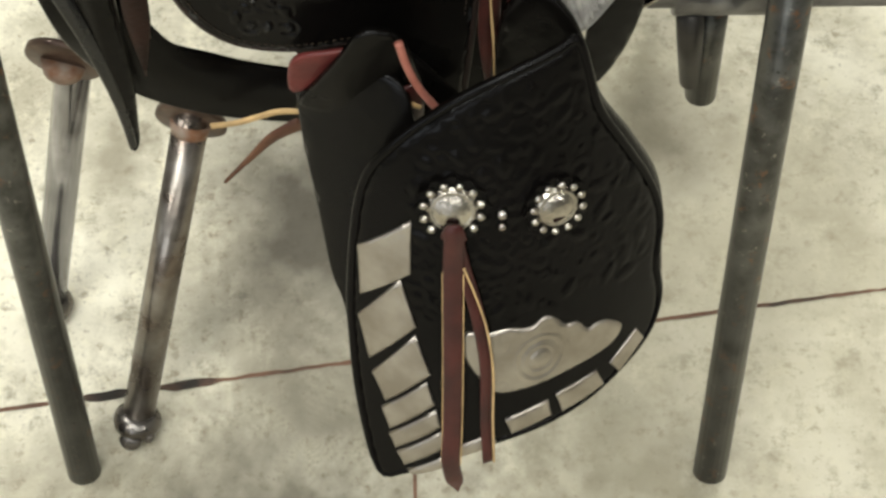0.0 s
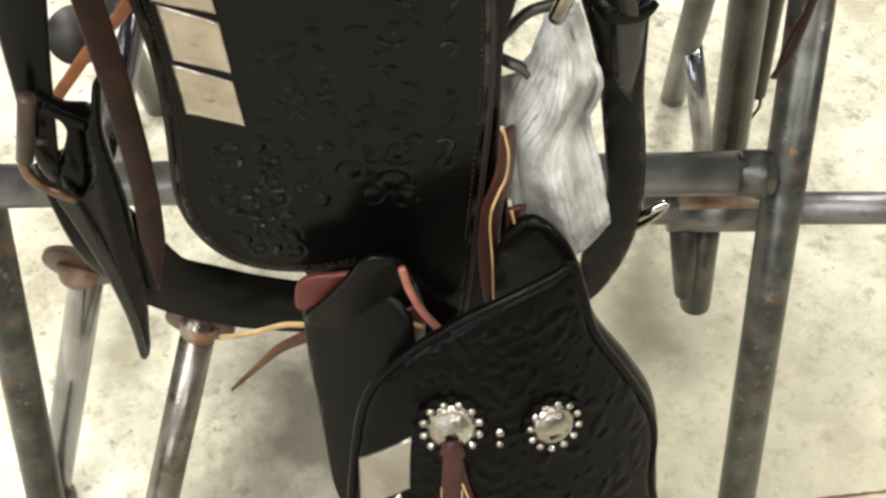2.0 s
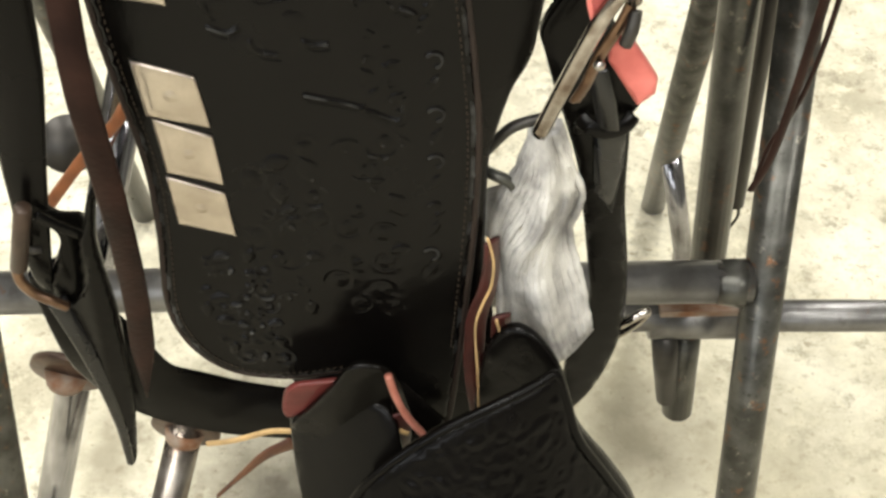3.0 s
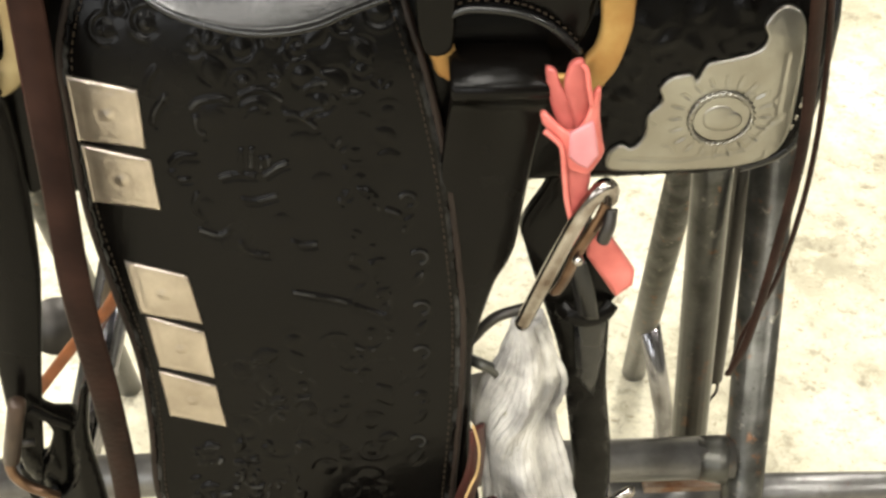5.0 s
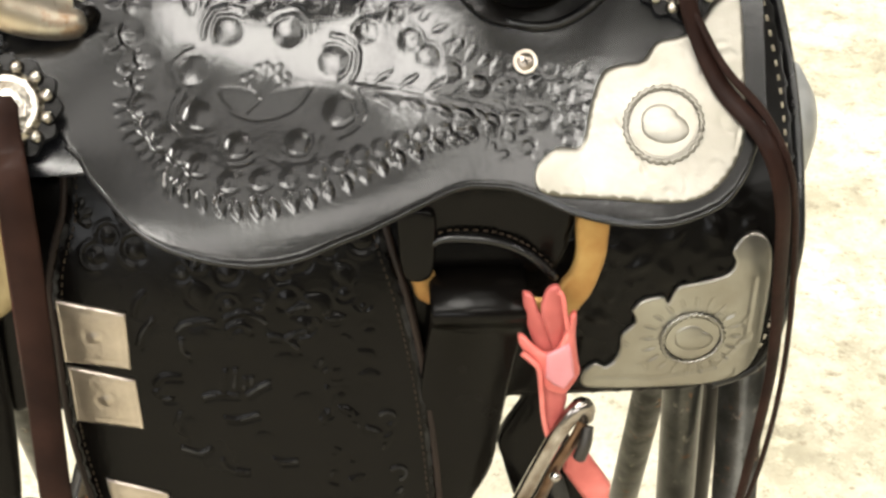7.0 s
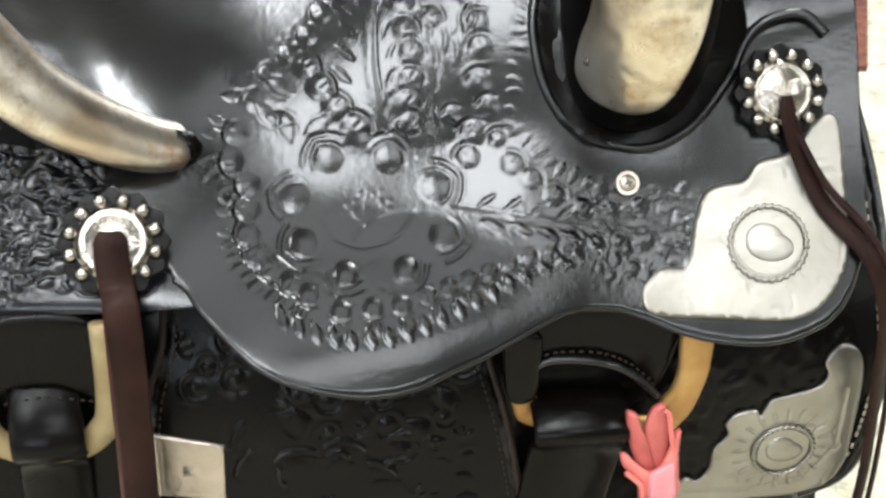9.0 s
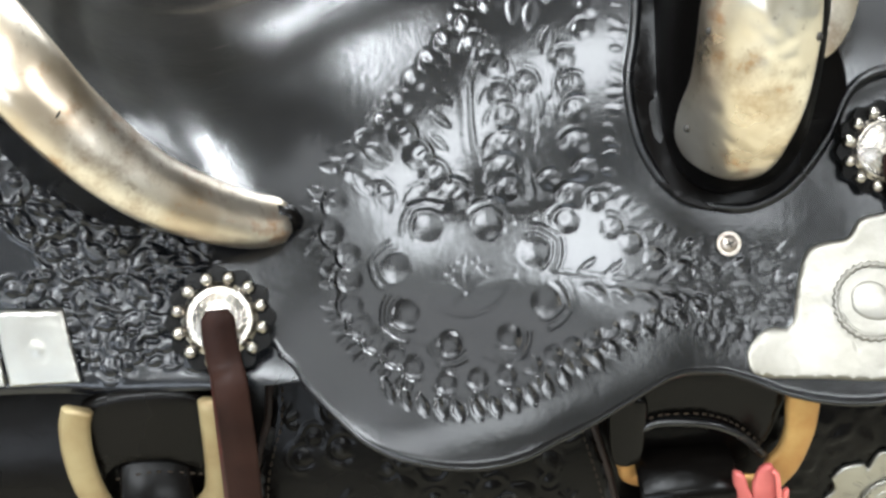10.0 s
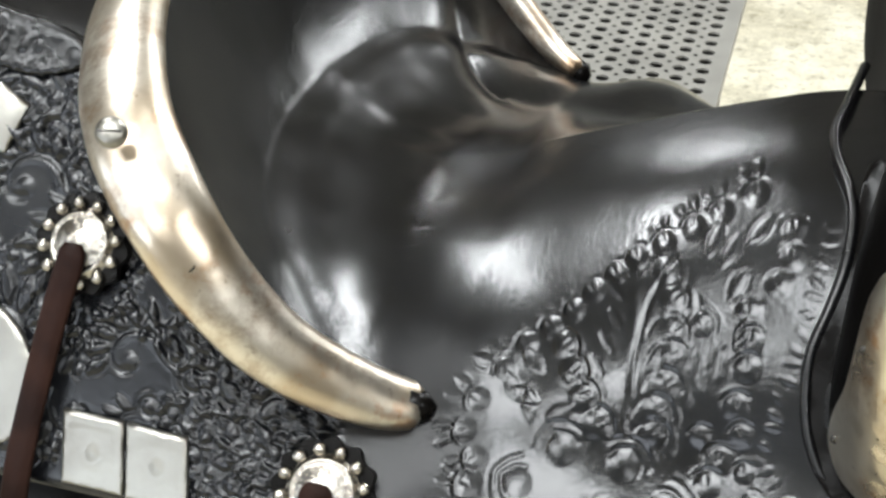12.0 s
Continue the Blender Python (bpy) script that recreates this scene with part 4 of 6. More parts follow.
def stitches(parent, pts, gap, size, face, name="stitching", thread=THREAD):
    bm = bmesh.new()
    p = catmull(pts, 10)
    run = 0.0
    for a, b in zip(p, p[1:]):
        run += (b - a).length
        if run > gap:
            run = 0.0
            d = (b - a).normalized() * gap * 0.32
            ribbon([b - d, b, b + d], size, size * 0.6, face, 1, bm)
    return tagged(part(name, bm, thread, parent), kind="stuff")


def grid_mesh(pos):
    bm = bmesh.new()
    v = [[bm.verts.new(q) for q in col] for col in pos]
    for a, b in zip(v, v[1:]):
        for i in range(len(a) - 1):
            bm.faces.new((a[i], b[i], b[i + 1], a[i + 1]))
    return bm


def lift_grid(pos, uu, vv, relief):
    """Raises a grid of points along its own normals by relief(u, v)."""
    pos = np.array(pos, float)
    n = np.cross(np.gradient(pos, axis=0), np.gradient(pos, axis=1))
    n /= np.linalg.norm(n, axis=2, keepdims=True) + 1e-12
    h = relief(np.ravel(uu), np.ravel(vv)).reshape(pos.shape[:2])
    return pos + n * h[:, :, None]


def evenly(a, count):
    """A line of points laid out again at even steps."""
    ln = np.concatenate([[0], np.cumsum(np.linalg.norm(np.diff(a, axis=0), axis=1))])
    at = np.linspace(0, ln[-1], count)
    return np.stack([np.interp(at, ln, a[:, k]) for k in range(3)], 1)


def build_seat(s):
    pos = []
    for x in np.linspace(-0.006, 0.285, 400):
        z0, top = lerp(x, EDGE_X, EDGE_Z), shoulder(x)
        col = [(x, s_jock(x, z), z) for z in np.linspace(z0, top, 120)]
        col += [(x, MID - h, seat_z(x, h, top)) for h in np.linspace(TIP, 0.0, 121)[1:]]
        a = evenly(np.array(col), 340)
        for _ in range(60):
            a[1:-1] = 0.25 * a[:-2] + 0.5 * a[1:-1] + 0.25 * a[2:]
        # the rolled lower edge
        d = np.linalg.norm(a - a[0], axis=1)
        a[:, 1] += 0.0012 * np.clip(1 - d / 0.004, 0, 1) ** 2
        a[:, 2] -= 0.0012 * np.clip(1 - d / 0.004, 0, 1) ** 2
        pos.append(a)
    deep = seat_pattern()
    arr = np.array(pos)
    reach = np.interp(arr[:, :, 0], [-0.006, 0.03, 0.06, 0.09, 0.13], [0.125, 0.142, 0.162, 0.19, 0.22])
    near = lift_grid(pos, *tracing(pos), lambda u, v: 0.36 * deep(u, v) * np.clip((reach - arr[:, :, 1]) / 0.006, 0, 1).ravel())

    def drop(x):
        t = min(1.0, max(0.0, (x + 0.006) / 0.06))
        return 0.35 + 0.65 * t * t * (3 - 2 * t)

    def far_side(q):
        x, y, z = q
        h, c = MID - y, crest(x)
        end = lerp(x, [-0.006, 0.03, 0.06, 0.09, 0.13], [0.988, 0.994, 0.988, 0.976, 0.962])
        if h <= TIP:
            low = lerp(h, [0.0, 0.02, 0.05, 0.09, 0.13, TIP], [c, c - 0.0085, c - 0.027, min(c - 0.046, end + 0.004), end + 0.001, end])
            z = z + (low - z) * drop(x)
        else:
            z = z + (end - shoulder(x)) * drop(x)
        return (x, 2 * MID - y, z)
    far = [[far_side(q) for q in col[::4]] for col in np.array(pos)[:, ::-1]]
    far = np.array(far)
    for _ in range(40):
        far[1:-1, 2:-2] = 0.25 * (far[:-2, 2:-2] + far[2:, 2:-2] + far[1:-1, 1:-3] + far[1:-1, 3:-1])
    rows = [list(map(tuple, a)) + list(map(tuple, b))[1:] for a, b in zip(near, far)]
    flank = sum(q[1] < MID - TIP for q in rows[0])
    bm = grid_mesh(rows)
    bm.verts.ensure_lookup_table()
    kept = [i for i, q in enumerate(rows[0]) if abs(q[1] - MID) <= TIP - 0.001]
    base = [bm.verts[i] for i in kept]
    m = len(base)
    rim = rim_points(12)
    prev = base
    ends = []
    step = np.array(rows[12]) - np.array(rows[0])
    slopes = step[:, 2] / step[:, 0]
    low_a, low_b = shoulder(-0.006), shoulder(0.006)
    for i, q in enumerate(rows[0]):
        h = q[1] - MID
        own = lerp(h, [0.0, 0.05], [1.0, 0.0])
        slopes[i] += own * ((seat_z(0.006, h, low_b) - seat_z(-0.006, h, low_a)) / 0.012 - slopes[i])
    for a, slope in zip(base, slopes[kept]):
        w = (a.co.y - MID) / TIP
        g = (w / 0.994 + 1) / 2 * (len(rim) - 1)
        j = min(max(int(g), 0), len(rim) - 2)
        b = rim[j].lerp(rim[j + 1], min(1.0, max(0.0, g - j)))
        ln = (b - a.co).length
        out = Vector((b.x + 0.05, b.y - MID, 0))
        out = out.normalized() if out.length > 1e-6 else Vector((-1, 0, 0))
        ends.append((b, Vector((-1, 0, -slope)) * ln * (0.9 + 0.5 * (1 - abs(w))), (out * 0.55 + Vector((0, 0, 1))) * ln * 0.95))
    for k in range(1, 61):
        t = k / 60
        row = []
        for a, (b, t0, t1) in zip(base, ends):
            q = a.co * (2 * t ** 3 - 3 * t * t + 1) + t0 * (t ** 3 - 2 * t * t + t) + b * (3 * t * t - 2 * t ** 3) + t1 * (t ** 3 - t * t)
            st = lambda e0, e1: min(1.0, max(0.0, (t - e0) / (e1 - e0))) ** 2 * (3 - 2 * min(1.0, max(0.0, (t - e0) / (e1 - e0))))
            w = (a.co.y - MID) / TIP
            side = lerp(w, [-0.75, -0.3, 0.7, 0.97], [0.15, 1, 1, 0])
            o = Vector((b.x + 0.05, (b.y - MID), 0)).normalized()
            q = q + (o * 0.7 - Vector((0, 0, 0.7))) * 0.0046 * side * st(0.44, 0.54) * (1 - st(0.60, 0.95))
            row.append(bm.verts.new(q))
        for i in range(m - 1):
            bm.faces.new((prev[i], prev[i + 1], row[i + 1], row[i]))
        prev = row
    # the side panel runs on below the end of the rim
    last = list(bm.verts)[:flank]
    for x in (-0.010, -0.015, -0.021, -0.028, -0.036):
        lo, hi = lerp(x, [-0.036, -0.006], [0.966, 0.948]), lerp(x, [-0.036, -0.006], [0.974, last[-1].co.z])
        col = [bm.verts.new((x, s_jock(x, lo + (hi - lo) * k / (flank - 1)), lo + (hi - lo) * k / (flank - 1))) for k in range(flank)]
        for i in range(flank - 1):
            bm.faces.new((last[i], last[i + 1], col[i + 1], col[i]))
        last = col
    turn = [v for v in bm.verts if -0.032 < v.co.x < 0.004 and MID - TIP + 0.004 < v.co.y < MID + 0.14 and not v.is_boundary]
    for _ in range(30):
        bmesh.ops.smooth_vert(bm, verts=turn, factor=0.5, use_axis_x=True, use_axis_y=True, use_axis_z=True)
    seat = part("seat", bm, SEAT_LEATHER, s, "glossy black seat with carved flowers and ferns")
    mod = seat.modifiers.new("thickness", "SOLIDIFY")
    mod.thickness, mod.offset = 0.003, -1
    # the worn edge of the side panel
    e = catmull([(x, s_jock(x, z) + 0.0024, z - 0.0004) for x, z in zip(EDGE_X, EDGE_Z)], 4)
    part("panel_edge", tube(e, 0.0014, 8), LEATHER, s)
    return seat


def build_bowl(s):
    rim = rim_points(5)
    m = len(rim)
    bm = bmesh.new()
    rings = []
    sides = 18
    for i in range(m):
        t = (rim[min(i + 1, m - 1)] - rim[max(i - 1, 0)]).normalized()
        c = Vector((-0.06, MID, rim[i].z))
        out = (rim[i] - c)
        out = (out - t * out.dot(t)).normalized()
        up = t.cross(out)
        if up.z < 0:
            up = -up
        u = math.sin(math.pi * i / (m - 1)) ** 0.45
        ra, rb = 0.0076 + 0.0122 * u, 0.0055 + 0.0062 * u
        tilt = 0.6
        A, B = out * math.cos(tilt) - up * math.sin(tilt), out * math.sin(tilt) + up * math.cos(tilt)
        rings.append([bm.verts.new(rim[i] + A * 0.0022 * u + A * ra * math.cos(k) + B * rb * math.sin(k)) for k in np.linspace(0, 2 * math.pi, sides + 1)[:-1]])
    for a, b in zip(rings, rings[1:]):
        for k in range(sides):
            bm.faces.new((a[k], a[(k + 1) % sides], b[(k + 1) % sides], b[k]))
    bm.faces.new(rings[0][::-1])
    bm.faces.new(rings[-1])
    for v in bm.verts:
        d = noise.noise(v.co * 55) * 0.0009 + noise.noise(v.co * 160) * 0.0003
        v.co += Vector((0, -1, 1)).normalized() * d
    part("cantle_binding", bm, SILVER_AGED, s, "dented tarnished silver cantle binding")
    c, n = Vector((-0.1145, 0.0715, 1.1085)), Vector((0.15, -0.75, 0.65)).normalized()
    sh = part("screw_head", tube([c - n * 0.001, c + n * 0.001, c + n * 0.0022, c + n * 0.0028], [0.0062, 0.0060, 0.0044, 0.002], 20), SILVER, s, "slotted round silver screw head")
    d = n.cross(Vector((0, 0, 1))).normalized()
    part("slot", ribbon([c + n * 0.0024 - d * 0.0045, c + n * 0.0028, c + n * 0.0024 + d * 0.0045], 0.0011, 0.0008, n, 1), DARK_METAL, sh, smooth=False)
    c = Vector((-0.083, 0.0615, 1.062))
    part("nail", tube([c, c + n * 0.0012], 0.0032, 10), DARK_METAL, s, "dark worn nail hole")
    # back of the cantle
    pos = []
    for q in rim:
        o = Vector((q.x - 0.006, MID + (q.y - MID) * 0.985, q.z - 0.008))
        e = Vector((-0.06 + (q.x + 0.06) * 1.06, MID + (q.y - MID) * 0.80, 0.955 + 0.06 * (1 - abs(q.y - MID) / 0.195)))
        pos.append([tuple(o.lerp(e, t)) for t in np.linspace(0, 1, 8)])
    part("cantle_back", grid_mesh(pos), LEATHER, s)
    # dark leather wrap at the tips of the rim
    for sgn in (-1, 1):
        t = Vector((-0.002, MID + sgn * 0.166, 0.985))
        part("rim_end", tube([t + Vector((-0.006, sgn * 0.003, 0.003)), t + Vector((0.002, 0, -0.001)), t + Vector((0.006, -sgn * 0.001, -0.003))], [0.0072, 0.0066, 0.003], 14), LEATHER_DULL, s)


def acanthus(u, v, r, ang, amp):
    """A curling stem with leaves fanned along its outer side."""
    m, pts = [], []
    for g in np.linspace(0, 4.6, 34):
        q = r * (1.05 - 0.19 * g)
        pts.append((u + q * math.cos(ang + g), v + q * math.sin(ang + g)))
    m.append(("line", pts, r * 0.085, -1.1 * amp))
    m.append(("line", [(u + (a - u) * 0.86, v + (b - v) * 0.86) for a, b in pts[:24]], r * 0.10, 0.7 * amp))
    m.append(("mound", u, v, r * 0.26, 1.3 * amp))
    for i in range(7):
        g = ang + 0.2 + 0.42 * i
        q = r * (1.05 - 0.08 * i)
        m.append(("leaf", u + q * math.cos(g), v + q * math.sin(g), r * 0.85, r * 0.19, g + 0.75, 1.2 * amp))
    return m


def build_rear_jockey(s):
    rnd = random.Random(7)
    m, swirls = [], ((-0.128, 0.062, 0.017, 0.4), (-0.150, 0.036, 0.015, 2.6), (-0.112, 0.090, 0.013, 3.6), (-0.160, 0.100, 0.019, 1.2), (-0.196, 0.064, 0.021, 5.0), (-0.190, 0.128, 0.019, 0.2), (-0.150, 0.142, 0.014, 4.2), (-0.238, 0.10, 0.021, 2.2), (-0.122, 0.030, 0.011, 1.6))
    for a, b, r, t in swirls:
        m += acanthus(a, b, r, t, 0.0011)
    free = lambda u, v: all((u - a) ** 2 + (v - b) ** 2 > (1.2 * r) ** 2 for a, b, r, t in swirls)
    m += scrollwork(-0.30, -0.036, 0.012, 0.175, 0.0050, 1100, rnd, 0.0013, free, 0.56)
    rel = carve(m)
    xs = np.linspace(-0.30, 0.024, 320)
    pos, vv = [], []
    for x in xs:
        top = lerp(x, [-0.30, -0.19, -0.147, -0.122, -0.098, -0.077, -0.052, -0.022, -0.002, 0.03], [1.10, 1.10, 1.075, 1.055, 1.033, 1.015, 0.999, 0.983, 0.979, 0.979])
        low = lerp(x, [-0.13, -0.08, -0.03, 0.0], [0.9345, 0.9335, 0.937, 0.940])
        col = []
        for k in range(160):
            z = low + (top - low) * k / 159
            col.append((x, s_jock(x, z) + 0.0045 + 0.003 * max(0.0, 1 - (z - low) / 0.006) ** 2, z))
        a = np.array(col)
        ln = np.concatenate([[0], np.cumsum(np.linalg.norm(np.diff(a, axis=0), axis=1))])
        pos.append(a)
        vv.append(ln)
    near = lift_grid(pos, np.array(pos)[:, :, 0], vv, rel)
    rj = part("rear_jockey", grid_mesh([list(map(tuple, c)) for c in near]), REAR_LEATHER, s, "carved black rear jockey leather")
    mod = rj.modifiers.new("thickness", "SOLIDIFY")
    mod.thickness, mod.offset = 0.005, -1
    far = [[(q[0], 2 * MID - q[1], q[2] - 0.004) for q in c[::10]][::-1] for c in pos[:256:6]]
    part("rear_jockey", grid_mesh(far), LEATHER, s)
    part("rear_bridge", grid_mesh([[(x, MID + h, 1.085 - 1.2 * h * h + 0.01 * (x + 0.3)) for h in np.linspace(-0.105, 0.105, 14)] for x in np.linspace(-0.30, -0.165, 8)]), LEATHER_DULL, s)


def saddle():
    s = thing("saddle", "black tooled western saddle with silver trim on a pipe stand", "saddle")
    build_seat(s)
    build_bowl(s)
    build_rear_jockey(s)
    # skirt
    sk = [(0.184, 0.797), (0.25, 0.798), (0.285, 0.801), (0.304, 0.810), (0.3125, 0.828), (0.3150, 0.87), (0.3148, 0.899), (0.3122, 0.948), (0.300, 1.000), (0.281, 1.037), (0.255, 1.064), (0.215, 1.06), (0.19, 0.99), (0.15, 0.955), (0.0, 0.952), (-0.25, 0.952), (-0.32, 0.945), (-0.325, 0.83), (-0.30, 0.80), (-0.2, 0.797), (0.0, 0.797)]
    rnd = random.Random(3)
    mot = scrollwork(0.20, 0.292, 0.815, 0.935, 0.0060, 150, rnd, 0.0016)
    part("skirt", sheet(sk, s_skirt, 0.007, 0.0028, 4, 0.0022, relief=carve(mot)), LEATHER_DULL, s, "black skirt leather with worn floral carving")
    part("skirt", sheet(sk, lambda x, z: 2 * MID - s_skirt(x, z) - 0.007, 0.007, 0.03, 4, 0.0022), LEATHER_DULL, s)
    fl = [(a + (0.004 if a > 0.2 else 0.0), b - (0.002 if b < 0.82 else 0)) for a, b in sk]
    part("skirt_lining", sheet(fl, lambda x, z: s_skirt(x, z) + 0.0085, 0.010, 0.03, 4, 0.003), LINING, s, "tan fleece lining under the skirt")
    edge = [(0.297, 0.816), (0.3060, 0.83), (0.3090, 0.87), (0.3088, 0.899), (0.3063, 0.945), (0.294, 0.996), (0.275, 1.032), (0.252, 1.057)]
    stitches(s, [(a, s_skirt(a, b) - 0.0006, b) for a, b in edge], 0.0042, 0.0012, (0, -1, 0.3), thread=PALE_THREAD)
    part("skirt_edge", tube(catmull([(a, s_skirt(a, b) + 0.0025, b) for a, b in sk[2:11]], 5), 0.0028, 8), LEATHER, s)
    # swell
    ex, ey, ez = 0.75, 0.62, 0.72
    cx, cz, rx, ry, rz = 0.186, 1.068, 0.041, 0.224, 0.096
    bm = bmesh.new()
    bmesh.ops.create_uvsphere(bm, u_segments=56, v_segments=40, radius=1.0)
    f = lambda a, p: math.copysign(abs(a) ** p, a)
    for v in bm.verts:
        x, y, z = v.co
        h = ry * f(y, ey)
        # the back is hollow in the middle, behind the lip
        back = lerp(abs(h), [0.06, 0.12, 0.16, 0.19], [0.40, 0.55, 0.80, 1.0]) if x < 0 else 1.0
        v.co = (cx + rx * f(x, ex) * back, MID + h, cz + rz * f(z, ez))
    part("swell", bm, SWELL_LEATHER, s, "smooth black leather swell")

    def s_swell(x, z):
        a, b = min(1.0, abs((x - cx) / rx)) ** (1 / ex), min(1.0, abs((z - cz) / rz)) ** (1 / ez)
        return MID - ry * max(0.0, 1 - a * a - b * b) ** (0.5 * ey)
    bean = [(0.1661, 1.1115), (0.1745, 1.1157), (0.1851, 1.1151), (0.1950, 1.1097), (0.2015, 1.0997), (0.2030, 1.0880), (0.2026, 1.0731), (0.2005, 1.0570), (0.1962, 1.0417), (0.1922, 1.0293), (0.1870, 1.0207), (0.1785, 1.0176), (0.1692, 1.0170), (0.1625, 1.0185), (0.1589, 1.0263), (0.1583, 1.0418), (0.1598, 1.0580), (0.1603, 1.0729), (0.1608, 1.0909), (0.1625, 1.1024)]
    dents = lambda x, z: np.array([noise.noise(Vector((a * 60, b * 60, 3))) * 0.0011 + noise.noise(Vector((a * 200, b * 200, 1))) * 0.0003 + noise.noise(Vector((a * 420, b * 700, 5))) * 0.00012 for a, b in zip(x, z)])
    part("swell_plate", sheet(bean, s_swell, 0.003, 0.0014, 5, 0.002, lift=0.0022, relief=dents), SWELL_SILVER, s, "tarnished hammered silver swell plate")
    for a, b in ((0.1628, 1.082), (0.2005, 1.083), (0.183, 1.1105), (0.1606, 1.036)):
        bm = bmesh.new()
        ball(bm, (a, s_swell(a, b) - 0.0022, b), 0.0018, (1, 0.6, 1), 8)
        part("nail", bm, DARK_METAL, s)
    strip = [(0.226, 1.045), (0.238, 1.055), (0.243, 1.08), (0.243, 1.12), (0.230, 1.12), (0.226, 1.08)]
    part("fork_binding", sheet(strip, lambda x, z: 0.105 + 0.3 * (z - 1.06), 0.004, 0.006, 4, 0.0015), SILVER_AGED, s, "silver binding on the fork")
    # leather lip round the foot of the swell
    lip = [(0.1556, 0.2841, 1.0775), (0.1498, 0.2436, 1.0774), (0.1460, 0.2185, 1.0755), (0.1484, 0.1978, 1.0733), (0.1539, 0.1812, 1.0700), (0.1574, 0.1654, 1.0640), (0.1571, 0.1477, 1.0535), (0.1535, 0.1333, 1.0407), (0.1496, 0.1223, 1.0285), (0.1500, 0.1130, 1.0160), (0.1540, 0.1020, 1.0015), (0.1640, 0.0905, 0.9895), (0.1806, 0.0836, 0.9846), (0.1981, 0.0813, 0.9842), (0.2151, 0.0835, 0.9933), (0.23, 0.0904, 1.0105), (0.2383, 0.0979, 1.0255), (0.2479, 0.1002, 1.0337), (0.2618, 0.0984, 1.0366), (0.2711, 0.0922, 1.0299)]

    def s_gap_sheet(x, z):
        u = min(1.0, max(0.0, (x - 0.16) / 0.06))
        return (1 - u) * lerp(z, [0.9846, 1.0015, 1.016, 1.0285, 1.0407, 1.0535, 1.064, 1.08], [0.083, 0.102, 0.113, 0.1223, 0.1333, 0.1477, 0.1654, 0.20]) + u * lerp(z, [0.9842, 0.9933, 1.0105, 1.0255, 1.05, 1.08], [0.0813, 0.0835, 0.0904, 0.0979, 0.106, 0.12])
    gap_loop = [(x, z) for x, y, z in lip[5:17]] + [(0.232, 1.05), (0.20, 1.075), (0.165, 1.08)]
    # added sheet that darkens the shaded gap between lip and swell
    part("swell_gap_sheet", sheet(gap_loop, s_gap_sheet, 0.003, 0.005, 4, 0.001, lift=0.0016), HOOD_LEATHER, s, "added dull black leather sheet over the shaded gap at the foot of the swell")
    part("swell_lip", tube(catmull([(x, y + 0.0010, z + 0.0012) for x, y, z in lip], 6), 0.0024, 10), LEATHER, s, "raised leather lip round the swell")
    # fender
    fe = [(0.001, 0.945), (-0.016, 0.907), (-0.024, 0.880), (-0.0245, 0.850), (-0.025, 0.80), (-0.020, 0.755), (-0.013, 0.705), (-0.013, 0.655), (-0.016, 0.606), (-0.0105, 0.578), (0.003, 0.557), (0.022, 0.546), (0.05, 0.543), (0.081, 0.548), (0.097, 0.549), (0.108, 0.535), (0.128, 0.495), (0.137, 0.495), (0.143, 0.55), (0.147, 0.60), (0.151, 0.663), (0.152, 0.72), (0.149, 0.765), (0.143, 0.82), (0.134, 0.868), (0.124, 0.905), (0.12, 0.945)]
    rnd = random.Random(21)
    mot = []
    flower = [
        [(0.0292, 0.8533), (0.0335, 0.8581), (0.0423, 0.8596), (0.0471, 0.858)], [(0.051, 0.86), (0.0588, 0.8635), (0.066, 0.861), (0.0706, 0.8566)], [(0.0314, 0.8503), (0.0319, 0.8429), (0.0346, 0.8399)],
        [(0.0515, 0.8514), (0.0536, 0.8557), (0.0583, 0.8575), (0.063, 0.854)], [(0.0702, 0.8503), (0.0752, 0.85), (0.0812, 0.8459), (0.0848, 0.842)], [(0.0797, 0.8623), (0.0849, 0.8656), (0.0898, 0.8659)],
        [(0.0789, 0.8492), (0.0841, 0.8517), (0.0884, 0.8525)], [(0.0117, 0.8623), (0.013, 0.869), (0.0169, 0.8744)], [(0.0121, 0.8459), (0.0143, 0.8534), (0.0195, 0.8608)],
        [(0.017, 0.8246), (0.0215, 0.8295), (0.0291, 0.8291)], [(0.0168, 0.8219), (0.02, 0.8169), (0.0251, 0.8167)], [(0.0381, 0.8166), (0.0447, 0.8186), (0.055, 0.8177)]]
    leaves = [
        [(0.0487, 0.8196), (0.0492, 0.8256), (0.0505, 0.8318)], [(0.0539, 0.821), (0.0552, 0.8328)], [(0.0585, 0.8206), (0.0591, 0.827)], [(0.0618, 0.8222), (0.0622, 0.8275)],
        [(0.0588, 0.817), (0.0656, 0.8223), (0.0709, 0.8243)], [(0.0474, 0.805), (0.0538, 0.8035), (0.0645, 0.8063)], [(0.1013, 0.8087), (0.1077, 0.8059), (0.1115, 0.8007), (0.1119, 0.796)],
        [(0.114, 0.796), (0.1206, 0.7926), (0.1232, 0.788)], [(0.0452, 0.7806), (0.0486, 0.7737), (0.0579, 0.7715)], [(0.0692, 0.7795), (0.0744, 0.7769), (0.0817, 0.7773)],
        [(0.0671, 0.7483), (0.0903, 0.7417), (0.1124, 0.7314), (0.1155, 0.7441)], [(0.1064, 0.7659), (0.108, 0.7532)], [(0.0259, 0.7878), (0.0348, 0.784), (0.0403, 0.7861)], [(0.0282, 0.8089), (0.026, 0.8008), (0.0293, 0.7944)], [(0.093, 0.8004), (0.0987, 0.8098), (0.0965, 0.821)]]
